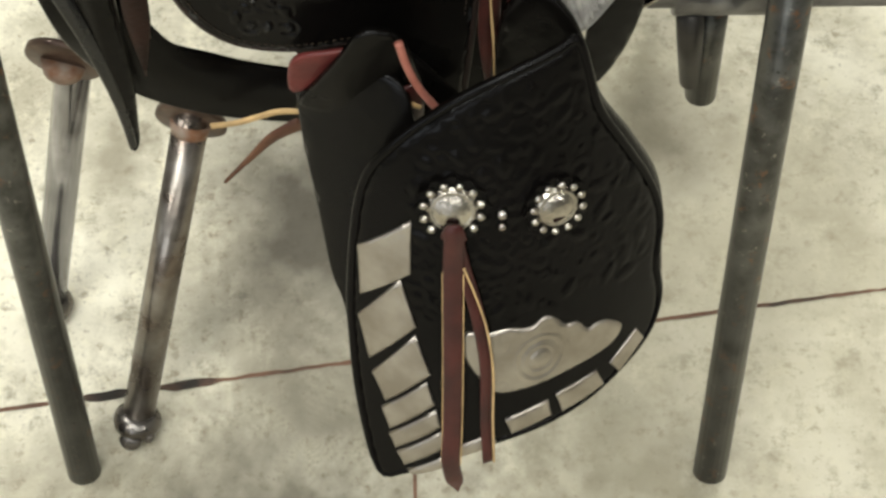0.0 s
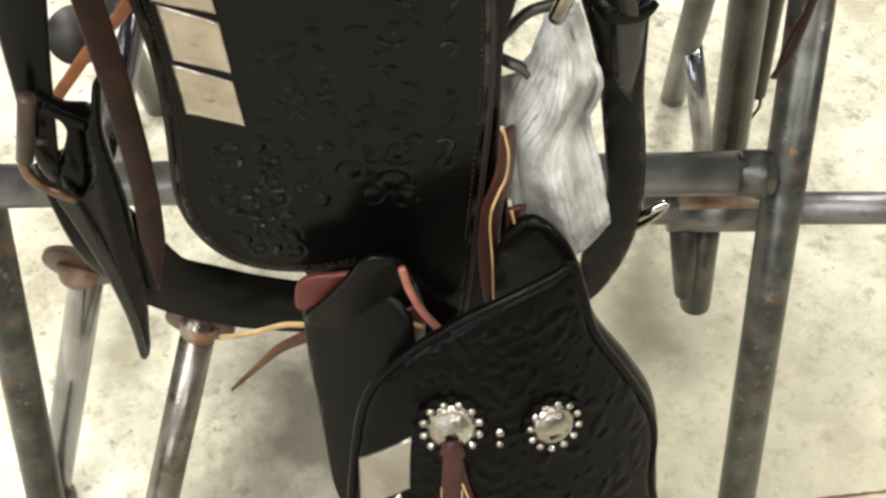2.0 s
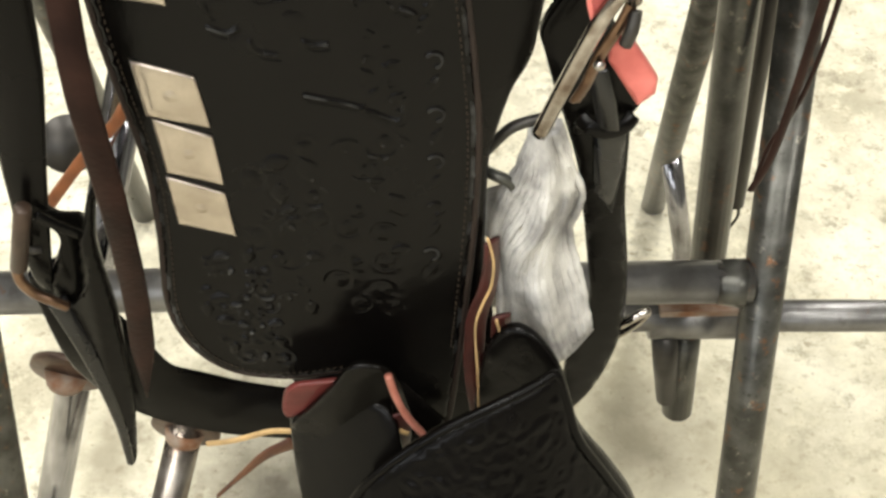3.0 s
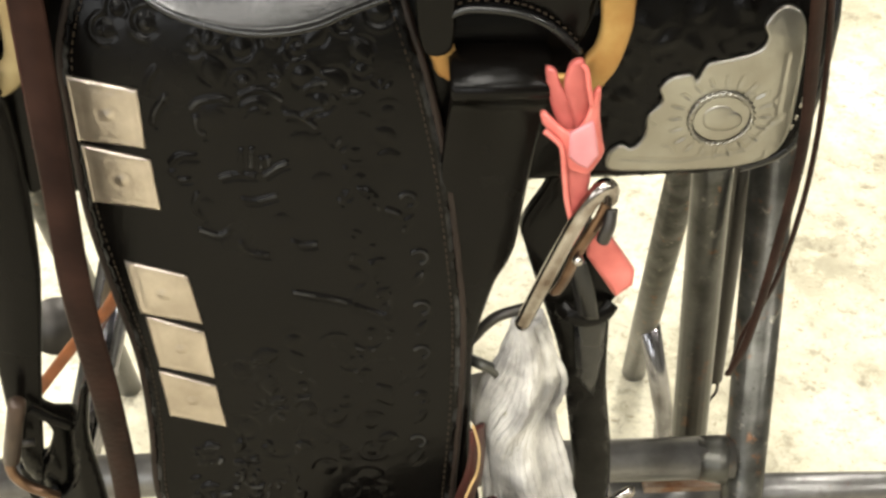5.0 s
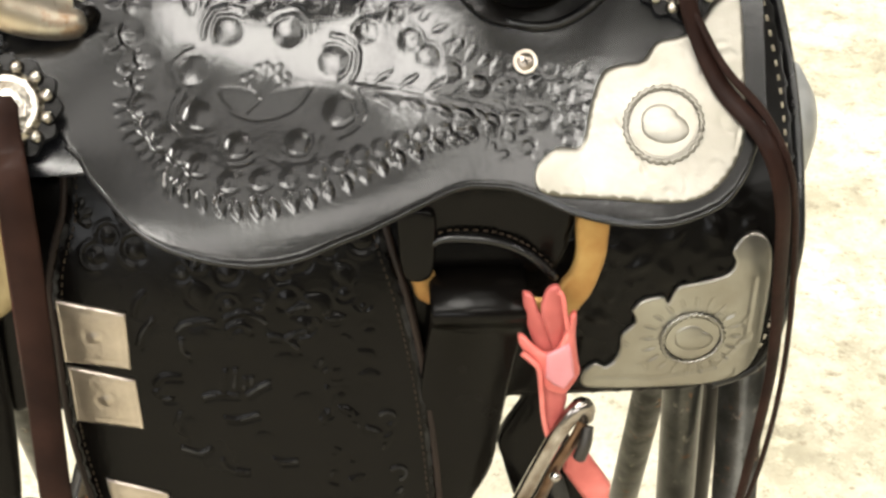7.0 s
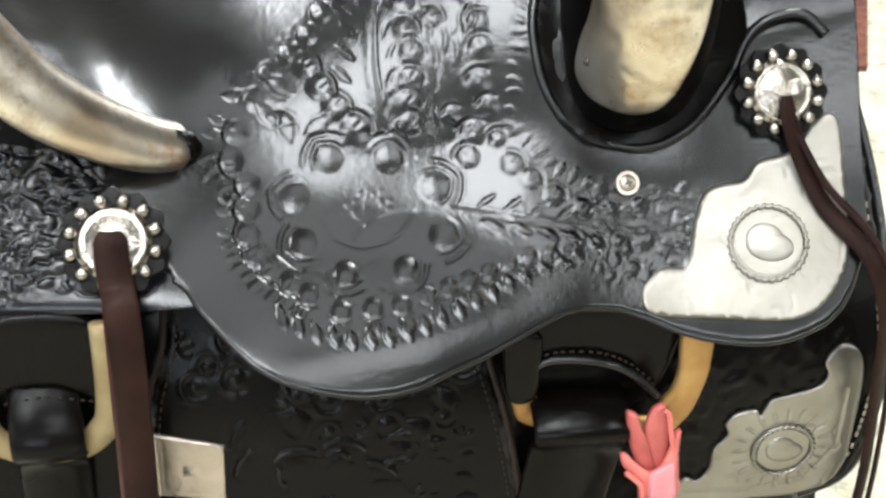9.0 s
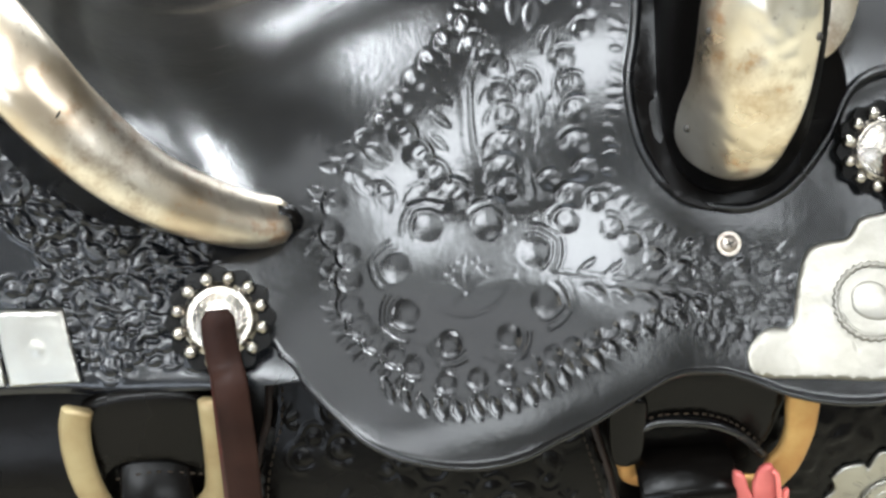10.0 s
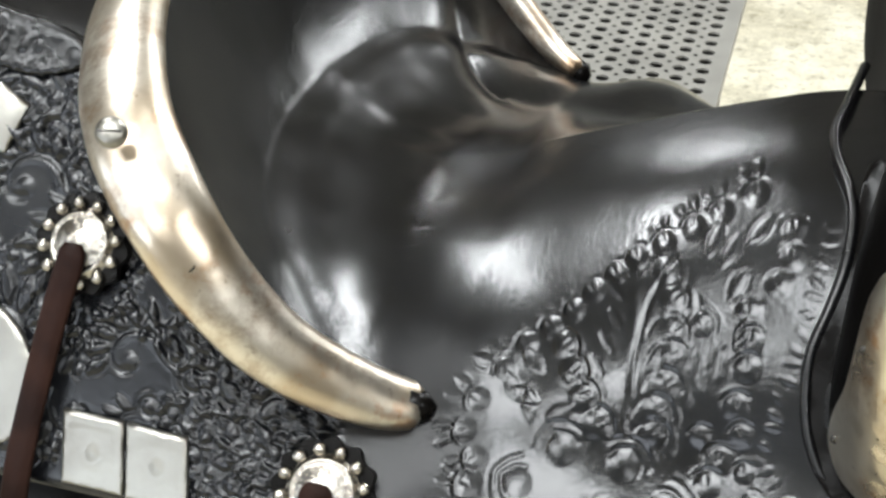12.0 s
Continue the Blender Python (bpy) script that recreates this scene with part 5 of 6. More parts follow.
    for pts in flower + leaves:
        mot.append(("line", [(a, b) for a, b, t in along(pts, 0.0012)], 0.0011, 0.0020))
        mot.append(("line", [(a + 0.0012, b - 0.0022) for a, b, t in along(pts, 0.0012)], 0.0012, -0.0008))
    for a, b in ((0.040, 0.848), (0.0583, 0.8495), (0.078, 0.835), (0.023, 0.824), (0.030, 0.800), (0.066, 0.79), (0.086, 0.812)):
        mot.append(("dome", a, b, 0.0062, 0.0009))
    for a, b in ((0.1248, 0.800), (0.130, 0.766), (0.1308, 0.7335), (0.1306, 0.704), (0.130, 0.672), (0.128, 0.640)):
        mot.append(("ring", a, b, 0.0040, 0.0010, 0.0016, 0.6, 4.6))
        mot.append(("leaf", a - 0.003, b - 0.019, 0.012, 0.0030, 1.1, 0.0011))
    clear = lambda u, v: not (u < 0.034 and (0.79 < v < 0.885 or 0.65 < v < 0.78))
    mot += scrollwork(-0.005, 0.115, 0.855, 0.912, 0.0062, 60, rnd, 0.0016, lambda u, v: clear(u, v) and (u - 0.056) ** 2 + (v - 0.816) ** 2 > 0.0024)
    mot += scrollwork(0.005, 0.045, 0.56, 0.645, 0.0050, 70, rnd, 0.0020, lambda u, v: u > 0.005 + (0.60 - v) * 0.3)
    mot += scrollwork(0.036, 0.115, 0.60, 0.72, 0.0075, 34, rnd, 0.0012)
    mot += scrollwork(0.095, 0.118, 0.70, 0.86, 0.006, 22, rnd, 0.0009)
    worn = carve(mot)
    part("fender", sheet(fe, s_fender, 0.005, 0.0011, 4, 0.0022, relief=lambda u, v: 0.75 * worn(u, v)), FENDER_LEATHER, s, "long black fender with carved flowers")
    inner = [Vector(p) for p in fe]
    ring = inset(catmull(inner, 4, True), 0.0055)
    for side in ([p for p in ring if p.y < 0.93 and p.x < 0.085], [p for p in ring if p.y < 0.93 and p.x > 0.112 and p.y > 0.56]):
        stitches(s, [(p.x, s_fender(p.x, p.y) - 0.0004, p.y) for p in side], 0.0034, 0.0008, (0, -1, 0))
    sk_e = [(p.x, s_fender(p.x, p.y) + 0.0024, p.y) for p in catmull(inner, 4, True)]
    part("fender_edge", tube(sk_e, 0.0021, 6, closed=True), EDGE_DYE, s, "brown dyed cut edge of the fender")
    for q in FENDER_PLATES:
        plate(s, q, s_fender)
    return s


FENDER_PLATES = [
    [(-0.0222, 0.8714), (0.0082, 0.8648), (0.0076, 0.8341), (-0.0222, 0.8388)], [(-0.0211, 0.8360), (0.0092, 0.8280), (0.0102, 0.7997), (-0.0207, 0.8048)],
    [(-0.011, 0.7695), (0.0181, 0.7602), (0.0223, 0.7295), (-0.0079, 0.7367)], [(-0.0057, 0.7353), (0.0225, 0.7242), (0.0247, 0.693), (-0.003, 0.7011)],
    [(-0.0039, 0.6985), (0.0247, 0.6873), (0.0274, 0.6577), (-0.0018, 0.6664)]]
SADDLE = saddle()


def saddle_silver(s):
    rosette_concho(s, (-0.0312, 0.0605, 0.9615), (0, -1, 0.9), 0.0195)
    rosette_concho(s, (0.2493, 0.079, 1.0115), (0, -1, 0.6), 0.0175)
    rosette_concho(s, (-0.1560, 0.1075, 1.0290), (-0.1, -1, 0.75), 0.0195)
    sc = [(0.1884, 0.9385), (0.1981, 0.945), (0.2085, 0.9462), (0.2128, 0.9589), (0.2184, 0.9699), (0.2262, 0.9739), (0.2349, 0.9761), (0.2409, 0.9831), (0.2504, 0.9859), (0.2578, 0.9896), (0.2639, 0.9986), (0.2731, 1.0025), (0.2762, 0.993), (0.2761, 0.9701), (0.2747, 0.9532), (0.2642, 0.9395), (0.2498, 0.9331), (0.2228, 0.9314), (0.1929, 0.9317)]
    rnd = random.Random(5)
    fl = [("line", [(0.200, 0.9335), (0.250, 0.931), (0.268, 0.938), (0.273, 0.96)], 0.0006, -0.0003)]
    for _ in range(26):
        a, b, t = rnd.uniform(0.205, 0.272), rnd.uniform(0.932, 0.985), rnd.uniform(0, 6)
        fl.append(("ring", a, b, 0.004, 0.0006, -0.0004, t, 2.2))
    pl = part("panel_plate", sheet(sc, s_jock, 0.0025, 0.0009, 4, 0.0009, lift=0.0021, relief=carve(fl)), PANEL_SILVER, s, "scalloped engraved silver corner plate")
    lean = [(s_jock(0.2420 + a, 0.9575 + b) - s_jock(0.2420 - a, 0.9575 - b)) / 0.012 for a, b in ((0.006, 0), (0, 0.006))]
    medallion(pl, (0.2420, s_jock(0.2420, 0.9575) - 0.0026, 0.9575), (lean[0], -1, lean[1]), 0.0158, PANEL_SILVER)
    cp = [(0.2208, 0.8054), (0.2199, 0.8150), (0.2255, 0.8200), (0.2310, 0.8178), (0.2359, 0.8255), (0.2365, 0.8373), (0.2423, 0.8453), (0.2403, 0.8528), (0.2456, 0.8586), (0.2542, 0.8600), (0.2568, 0.8562), (0.2599, 0.8651), (0.2655, 0.8672), (0.2744, 0.8692), (0.2832, 0.8730), (0.2857, 0.8789), (0.2837, 0.8846), (0.2877, 0.8914), (0.2951, 0.8930), (0.3012, 0.8869), (0.3035, 0.8712), (0.3044, 0.8415), (0.3038, 0.8229), (0.2972, 0.8104), (0.2833, 0.8050), (0.2640, 0.8035), (0.2370, 0.8035)]
    fl = [("line", [(0.226, 0.812), (0.255, 0.810), (0.285, 0.816), (0.297, 0.835), (0.296, 0.87)], 0.0008, -0.0005)]
    for i in range(20):
        t = 2 * math.pi * i / 20
        r0 = 0.0175
        fl.append(("leaf", 0.2705 + r0 * math.cos(t), 0.8355 + r0 * math.sin(t), 0.0075, 0.0011, t, -0.0007))
    for _ in range(18):
        fl.append(("ring", rnd.uniform(0.235, 0.30), rnd.uniform(0.81, 0.885), 0.004, 0.0007, -0.0005, rnd.uniform(0, 6), 2.4))
    pl = part("skirt_plate", sheet(cp, s_skirt, 0.0025, 0.0009, 4, 0.0009, lift=0.0024, relief=carve(fl)), SILVER, s, "engraved silver skirt corner plate")
    medallion(pl, (0.2705, s_skirt(0.27, 0.835) - 0.0030, 0.8355), (0, -1, 0.02), 0.0145)
    for q in ([(-0.1543, 0.9674), (-0.1258, 0.967), (-0.121, 0.9407), (-0.15, 0.941)], [(-0.1242, 0.967), (-0.096, 0.966), (-0.0904, 0.9407), (-0.1197, 0.9403)]):
        plate(s, q, lambda x, z: s_jock(x, z) + 0.003, lift=0.0020, metal=SILVER)
    rear = [(-0.1772, 0.9894), (-0.1714, 0.9718), (-0.1753, 0.9543), (-0.2004, 0.9439), (-0.2507, 0.9437), (-0.2436, 0.9947), (-0.2031, 1.0028)]
    part("rear_plate", sheet(rear, lambda x, z: s_jock(x, z) + 0.003, 0.0025, 0.004, 4, 0.0009, lift=0.0022), SILVER, s, "scalloped silver rear corner plate")
    up = [(-0.2093, 1.0808), (-0.1937, 1.0738), (-0.2013, 1.0554), (-0.222, 1.0543), (-0.2294, 1.0724)]
    part("rear_plate", sheet(up, lambda x, z: s_jock(x, z) + 0.003, 0.0025, 0.004, 1, 0.0009, False, lift=0.0012), SILVER, s)
    bg = [(-0.2252, 1.1085), (-0.2063, 1.107), (-0.1877, 1.1043), (-0.1738, 1.0998), (-0.171, 1.0913), (-0.1898, 1.0854), (-0.2097, 1.0868), (-0.2272, 1.0913)]
    tool = carve(scrollwork(-0.224, -0.174, 1.087, 1.107, 0.0045, 60, rnd, 0.0006))
    part("rear_flap", sheet(bg, lambda x, z: s_jock(x, z) + 0.003, 0.004, 0.0012, 3, 0.0012, lift=0.002, relief=tool), LEATHER, s, "stamped leather flap behind the cantle")
    # screw with a washer by the swell
    n = Vector((0, -1, 0.7)).normalized()
    c = Vector((0.186, s_jock(0.186, 0.972) - 0.0012, 0.972))
    sw = part("screw", tube([c, c + n * 0.0015], 0.0052, 24), SILVER_WORN, s, "cross-head screw with a silver washer", smooth=False)
    part("head", tube([c + n * 0.0014, c + n * 0.0022, c + n * 0.0030], [0.0038, 0.0036, 0.0022], 18), SILVER_WORN, sw)
    bm = bmesh.new()
    for d in (Vector((1, 0, 0.3)), Vector((-0.3, 0, 1))):
        d = (d - n * d.dot(n)).normalized()
        ribbon([c + n * 0.0029 - d * 0.0019, c + n * 0.0031, c + n * 0.0029 + d * 0.0019], 0.0008, 0.0006, n, 1, bm)
    part("slot", bm, DARK_METAL, sw, smooth=False)


saddle_silver(SADDLE)


def saddle_straps(s):
    # rear string through the concho
    part("rear_string", ribbon([(-0.0312, 0.0535, 0.972), (-0.0312, 0.0485, 0.962), (-0.0300, 0.0435, 0.952), (-0.0278, 0.0340, 0.9425), (-0.0265, 0.024, 0.90), (-0.0262, 0.010, 0.84), (-0.0265, 0.000, 0.78), (-0.0262, 0.004, 0.70), (-0.033, 0.020, 0.60), (-0.0445, 0.030, 0.50)], 0.0142, 0.0028, (0.1, -1, 0.15), 8, taper=lambda u: 0.6 + 8 * u if u < 0.05 else 1.0 if u < 0.93 else max(0.12, (1 - u) / 0.07)), BROWN, s, "dark brown leather tie string")
    part("rear_string", ribbon([(-0.0335, 0.052, 0.955), (-0.032, 0.036, 0.935), (-0.031, 0.018, 0.86), (-0.032, 0.012, 0.78), (-0.031, 0.020, 0.70), (-0.036, 0.032, 0.60), (-0.0405, 0.036, 0.53)], 0.010, 0.0026, (-0.6, -1, 0.1), 8), OXBLOOD, s, "reddish brown leather tie string")
    part("back_string", ribbon([(-0.1560, 0.0995, 1.0345), (-0.1565, 0.0945, 1.0260), (-0.1600, 0.084, 1.008), (-0.1656, 0.0676, 0.9755), (-0.168, 0.049, 0.945), (-0.172, 0.034, 0.90)], 0.0125, 0.0028, (0.1, -1, 0.7), 8, taper=lambda u: 0.6 + 3 * min(u, 0.133)), BROWN, s, "dark brown leather tie string")
    part("front_string", ribbon([(0.2493, 0.071, 1.014), (0.2510, 0.067, 1.004), (0.256, 0.061, 0.990), (0.266, 0.050, 0.972), (0.2829, 0.0325, 0.9560), (0.2925, 0.026, 0.9300), (0.3010, 0.033, 0.8815), (0.3070, 0.036, 0.8263), (0.3060, 0.036, 0.7665), (0.3020, 0.036, 0.6997), (0.296, 0.038, 0.668)], 0.0080, 0.0026, (0.3, -1, 0.25), 8, taper=lambda u: 0.6 + 6 * u if u < 0.066 else 1.0 if u < 0.45 else max(0.15, 1.0 - 0.8 * (u - 0.45))), BROWN, s, "dark brown leather tie string")
    part("front_string", ribbon([(0.2540, 0.066, 1.000), (0.266, 0.052, 0.981), (0.2836, 0.0395, 0.9640), (0.2945, 0.030, 0.944), (0.3035, 0.034, 0.911), (0.3125, 0.039, 0.8505), (0.3150, 0.040, 0.7931), (0.3110, 0.040, 0.7378), (0.3005, 0.040, 0.6995), (0.297, 0.040, 0.670)], 0.0036, 0.0020, (0.6, -1, 0.1), 8, taper=lambda u: 1.0 if u < 0.9 else max(0.15, (1 - u) / 0.1)), BROWN, s, "narrow brown tie string")
    # rigging: ring, patch and hanging strap, front and rear
    fr = [(0.2105, 0.9195), (0.2145, 0.917), (0.2170, 0.910), (0.2185, 0.90), (0.2165, 0.884), (0.209, 0.8705), (0.198, 0.866), (0.150, 0.868), (0.1425, 0.876), (0.1392, 0.893), (0.1395, 0.905), (0.142, 0.915)]
    arm = sheet([(0.2076, 0.9187), (0.2204, 0.9183), (0.2219, 0.9021), (0.221, 0.8921), (0.217, 0.8759), (0.2106, 0.8655), (0.2049, 0.8595), (0.2000, 0.8650), (0.2023, 0.8795), (0.2065, 0.8867), (0.2083, 0.8983)], lambda x, z: 0.034, 0.005, 0.004, 4, 0.0018)
    ribbon([(a, lerp(a, [0.14, 0.17, 0.2], [0.046, 0.044, 0.037]), b) for a, b in fr[5:]], 0.0115, 0.005, (0, -1, 0), 5, arm)
    part("rigging_ring", arm, BRASS, s, "aged brass rigging ring")
    part("ring_keeper", sheet([(0.1310, 0.9205), (0.1449, 0.9201), (0.1466, 0.904), (0.1448, 0.885), (0.1334, 0.8844), (0.130, 0.905)], lambda x, z: 0.0365, 0.006, 0.006, 4, 0.002), LEATHER_DULL, s, "black leather keeper over the ring")
    patch = [(0.142, 0.893), (0.152, 0.9062), (0.172, 0.9045), (0.1872, 0.8970), (0.2005, 0.8835), (0.205, 0.93), (0.14, 0.93)]
    part("rigging_patch", sheet(patch, lambda x, z: 0.040, 0.006, 0.006, 5), LEATHER_DULL, s)
    stitches(s, [(0.1455, 0.0388, 0.9065), (0.1524, 0.0388, 0.9097), (0.172, 0.0388, 0.9082), (0.1872, 0.0388, 0.9005), (0.2000, 0.0388, 0.8872)], 0.003, 0.0009, (0, -1, 0))
    part("patch_edge", tube(catmull([(0.1447, 0.0385, 0.9030), (0.1524, 0.038, 0.9062), (0.172, 0.037, 0.9045), (0.1872, 0.037, 0.8970), (0.2005, 0.037, 0.8835)], 6), 0.0020, 8), LEATHER, s)
    lat = [(0.878, 0.050, 0.144, 0.1885), (0.8765, 0.038, 0.144, 0.1885), (0.869, 0.029, 0.144, 0.1885), (0.854, 0.0375, 0.144, 0.1875), (0.81, 0.0415, 0.140, 0.182), (0.77, 0.0395, 0.139, 0.177), (0.745, 0.037, 0.138, 0.167), (0.70, 0.034, 0.138, 0.1575), (0.64, 0.030, 0.138, 0.157), (0.56, 0.024, 0.138, 0.157)]
    part("latigo_strap", ribbon([((a + b) / 2, y, z) for z, y, a, b in lat], 0.05, 0.0045, (0, -1, 0.1), 8, taper=lambda u: lerp(u * 9, range(10), [(b - a) / 0.05 for z, y, a, b in lat])), LEATHER_DULL, s, "wide black latigo strap folded over the ring")
    rr = [(-0.092, 0.934), (-0.0945, 0.925), (-0.0955, 0.909), (-0.0935, 0.89), (-0.0885, 0.876), (-0.0775, 0.868), (-0.055, 0.868), (-0.044, 0.876), (-0.038, 0.89), (-0.0365, 0.934)]
    part("rigging_ring", ribbon([(a, 0.043, b) for a, b in rr], 0.0130, 0.005, (0, -1, 0), 5), DULL_BRASS, s, "aged brass rigging ring")
    patch = [(-0.089, 0.893), (-0.079, 0.8985), (-0.06, 0.899), (-0.043, 0.893), (-0.041, 0.932), (-0.091, 0.932)]
    part("rigging_patch", sheet(patch, lambda x, z: 0.046, 0.006, 0.006, 5), LEATHER_DULL, s)
    stitches(s, [(-0.086, 0.0452, 0.8915), (-0.066, 0.0452, 0.895), (-0.045, 0.0452, 0.8915)], 0.003, 0.0009, (0, -1, 0))
    part("billet", ribbon([(-0.066, 0.052, 0.897), (-0.0655, 0.040, 0.885), (-0.065, 0.035, 0.873), (-0.0655, 0.046, 0.855), (-0.068, 0.049, 0.80), (-0.073, 0.046, 0.74), (-0.080, 0.041, 0.675), (-0.0865, 0.040, 0.61), (-0.087, 0.046, 0.585)], 0.031, 0.0045, (0.05, -1, 0.1), 8, taper=lambda u: 1.0 if u < 0.6 else max(0.28, 1 - (u - 0.6) * 2.2)), LEATHER_DULL, s, "black hanging rear billet strap")


saddle_straps(SADDLE)


def stirrup():
    s = thing("stirrup", "hooded black tooled stirrup with silver plates hanging from the fender", "stirrup")
    ho = [(0.1001, 0.5394), (0.1302, 0.5665), (0.159, 0.5801), (0.1850, 0.5872), (0.1945, 0.5885), (0.2005, 0.5720), (0.2076, 0.5475), (0.2253, 0.5153), (0.241, 0.4841), (0.2492, 0.4565), (0.2489, 0.4281), (0.2528, 0.4019), (0.2448, 0.3828), (0.2158, 0.3716), (0.1875, 0.3664), (0.1529, 0.3602), (0.1254, 0.3471), (0.0971, 0.3285), (0.0799, 0.3203), (0.0712, 0.3629), (0.0691, 0.4087), (0.0706, 0.4466), (0.0803, 0.5067)]
    rnd = random.Random(9)
    mot = scrollwork(0.105, 0.245, 0.44, 0.575, 0.0055, 210, rnd, 0.0008)
    hood = part("hood", sheet(ho, s_hood, 0.006, 0.0018, 4, 0.0026, relief=carve(mot)), HOOD_LEATHER, s, "curved black hood with worn carving")
    part("hood_edge", tube([(p.x, s_hood(p.x, p.y) + 0.003, p.y) for p in catmull([Vector(q) for q in ho], 4, True)], 0.0030, 8, closed=True), HOOD_LEATHER, hood)
    L = [[(0.0756, 0.4735), (0.1065, 0.5006), (0.1052, 0.4688), (0.0753, 0.443)], [(0.0730, 0.4287), (0.099, 0.4632), (0.1071, 0.4359), (0.078, 0.4023)], [(0.0792, 0.3939), (0.1062, 0.4301), (0.1142, 0.4061), (0.0864, 0.3775)],
         [(0.0837, 0.3716), (0.1117, 0.4004), (0.1160, 0.386), (0.0881, 0.3581)], [(0.0873, 0.3550), (0.1168, 0.3824), (0.1191, 0.3707), (0.0909, 0.3459)], [(0.0915, 0.3435), (0.1198, 0.3678), (0.1222, 0.357), (0.096, 0.3357)], [(0.0975, 0.3326), (0.122, 0.3507), (0.1243, 0.3439), (0.1006, 0.3301)],
         [(0.1256, 0.3576), (0.1495, 0.3687), (0.1529, 0.3612), (0.1295, 0.3507)], [(0.1574, 0.3778), (0.1836, 0.3841), (0.1856, 0.3725), (0.1615, 0.367)], [(0.188, 0.3861), (0.2132, 0.3881), (0.2187, 0.3747), (0.1926, 0.372)], [(0.2216, 0.3872), (0.2382, 0.3967), (0.244, 0.3856), (0.2285, 0.3757)]]
    for i, q in enumerate(L):
        plate(hood, q, s_hood, dot=False, metal=HOOD_SILVER)
    md = [(0.1344, 0.4363), (0.147, 0.4365), (0.1595, 0.4385), (0.168, 0.4365), (0.1742, 0.4369), (0.1785, 0.440), (0.1845, 0.4395), (0.1926, 0.4308), (0.200, 0.4285), (0.2066, 0.4203), (0.212, 0.4205), (0.2189, 0.4178), (0.2284, 0.4069), (0.2198, 0.4001), (0.197, 0.3992), (0.1697, 0.3968), (0.153, 0.3973), (0.1431, 0.4065), (0.1341, 0.4214)]
    fl = [("ring", 0.178, 0.4155, 0.0085, 0.0008, 0.0006, 0, 7), ("ring", 0.178, 0.4155, 0.0115, 0.0008, -0.0004, 0, 7), ("dome", 0.178, 0.4155, 0.006, 0.0014), ("ring", 0.178, 0.4155, 0.0142, 0.0007, 0.0005, 0, 7)]
    for _ in range(22):
        fl.append(("ring", rnd.uniform(0.14, 0.22), rnd.uniform(0.40, 0.435), 0.004, 0.0005, -0.0003, rnd.uniform(0, 6), 2.2))
    part("silver_medal", sheet(md, s_hood, 0.0025, 0.0009, 4, 0.001, lift=0.0018, relief=carve(fl)), HOOD_SILVER, hood, "scalloped engraved silver medal")
    n = (0.0, -1, 0.5)
    rosette_concho(hood, (0.129, s_hood(0.129, 0.5131) - 0.001, 0.5131), n, 0.0175)
    rosette_concho(hood, (0.185, s_hood(0.185, 0.5073) - 0.001, 0.5073), (0.36, -1, 0.5), 0.0160)
    bm = bmesh.new()
    ball(bm, (0.1556, s_hood(0.1556, 0.509) - 0.001, 0.509), 0.0034)
    part("stud", bm, CHROME, hood)
    bm = bmesh.new()
    ball(bm, (0.1556, s_hood(0.1556, 0.502) - 0.001, 0.502), 0.0028)
    part("stud", bm, CHROME, hood)
    y = lambda a, b, d: (a, s_hood(a, b) - d, b)
    part("string_slot", ribbon([y(0.1835, 0.5040, 0.0072), y(0.1875, 0.5052, 0.0074), y(0.1905, 0.5066, 0.0066)], 0.0032, 0.0014, (0.36, -1, 0.5), 4), BROWN, hood, "dark slot in the concho")
    part("string_loop", ribbon([y(0.1250, 0.5030, 0.0098), y(0.1265, 0.5085, 0.0112), y(0.1292, 0.5100, 0.0116), y(0.1320, 0.5085, 0.0112), y(0.1336, 0.5025, 0.0096)], 0.0058, 0.0024, (0, -1, 0.5), 6), OXBLOOD, hood, "oxblood string looped through the concho")
    for k in (-1, 1):
        part("string_edge", ribbon([y(0.1285 + k * 0.0058, 0.480, 0.0074), y(0.1275 + k * 0.0058, 0.43, 0.0064), y(0.126 + k * 0.0058, 0.38, 0.0064), y(0.1245 + k * 0.0058, 0.352, 0.0064)], 0.0007, 0.0010, (0, -1, 0.5), 6), TAN_EDGE, hood)
    part("tie_string", ribbon([y(0.129, 0.513, 0.012), y(0.1295, 0.503, 0.011), y(0.1285, 0.480, 0.007), y(0.1275, 0.43, 0.006), y(0.126, 0.38, 0.006), y(0.1245, 0.352, 0.006), (0.1285, -0.165, 0.322)], 0.0112, 0.0026, (0, -1, 0.5), 8, taper=lambda u: 0.6 + 5 * u if u < 0.08 else 1.0 if u < 0.93 else max(0.15, (1 - u) / 0.07)), OXBLOOD, hood, "oxblood leather tie string")
    part("tie_string", ribbon([y(0.130, 0.507, 0.008), y(0.1335, 0.485, 0.005), y(0.142, 0.452, 0.005), y(0.1465, 0.42, 0.005), y(0.1465, 0.385, 0.005), y(0.1475, 0.355, 0.006)], 0.0085, 0.0026, (0.5, -1, 0.5), 8), OXBLOOD, hood, "oxblood leather tie string")
    part("tie_string_edge", ribbon([y(0.1345, 0.484, 0.0075), y(0.1455, 0.452, 0.0075), y(0.1502, 0.42, 0.0075), y(0.1500, 0.385, 0.0075), y(0.1505, 0.356, 0.0080)], 0.0012, 0.0012, (0.5, -1, 0.5), 8), TAN_EDGE, hood)
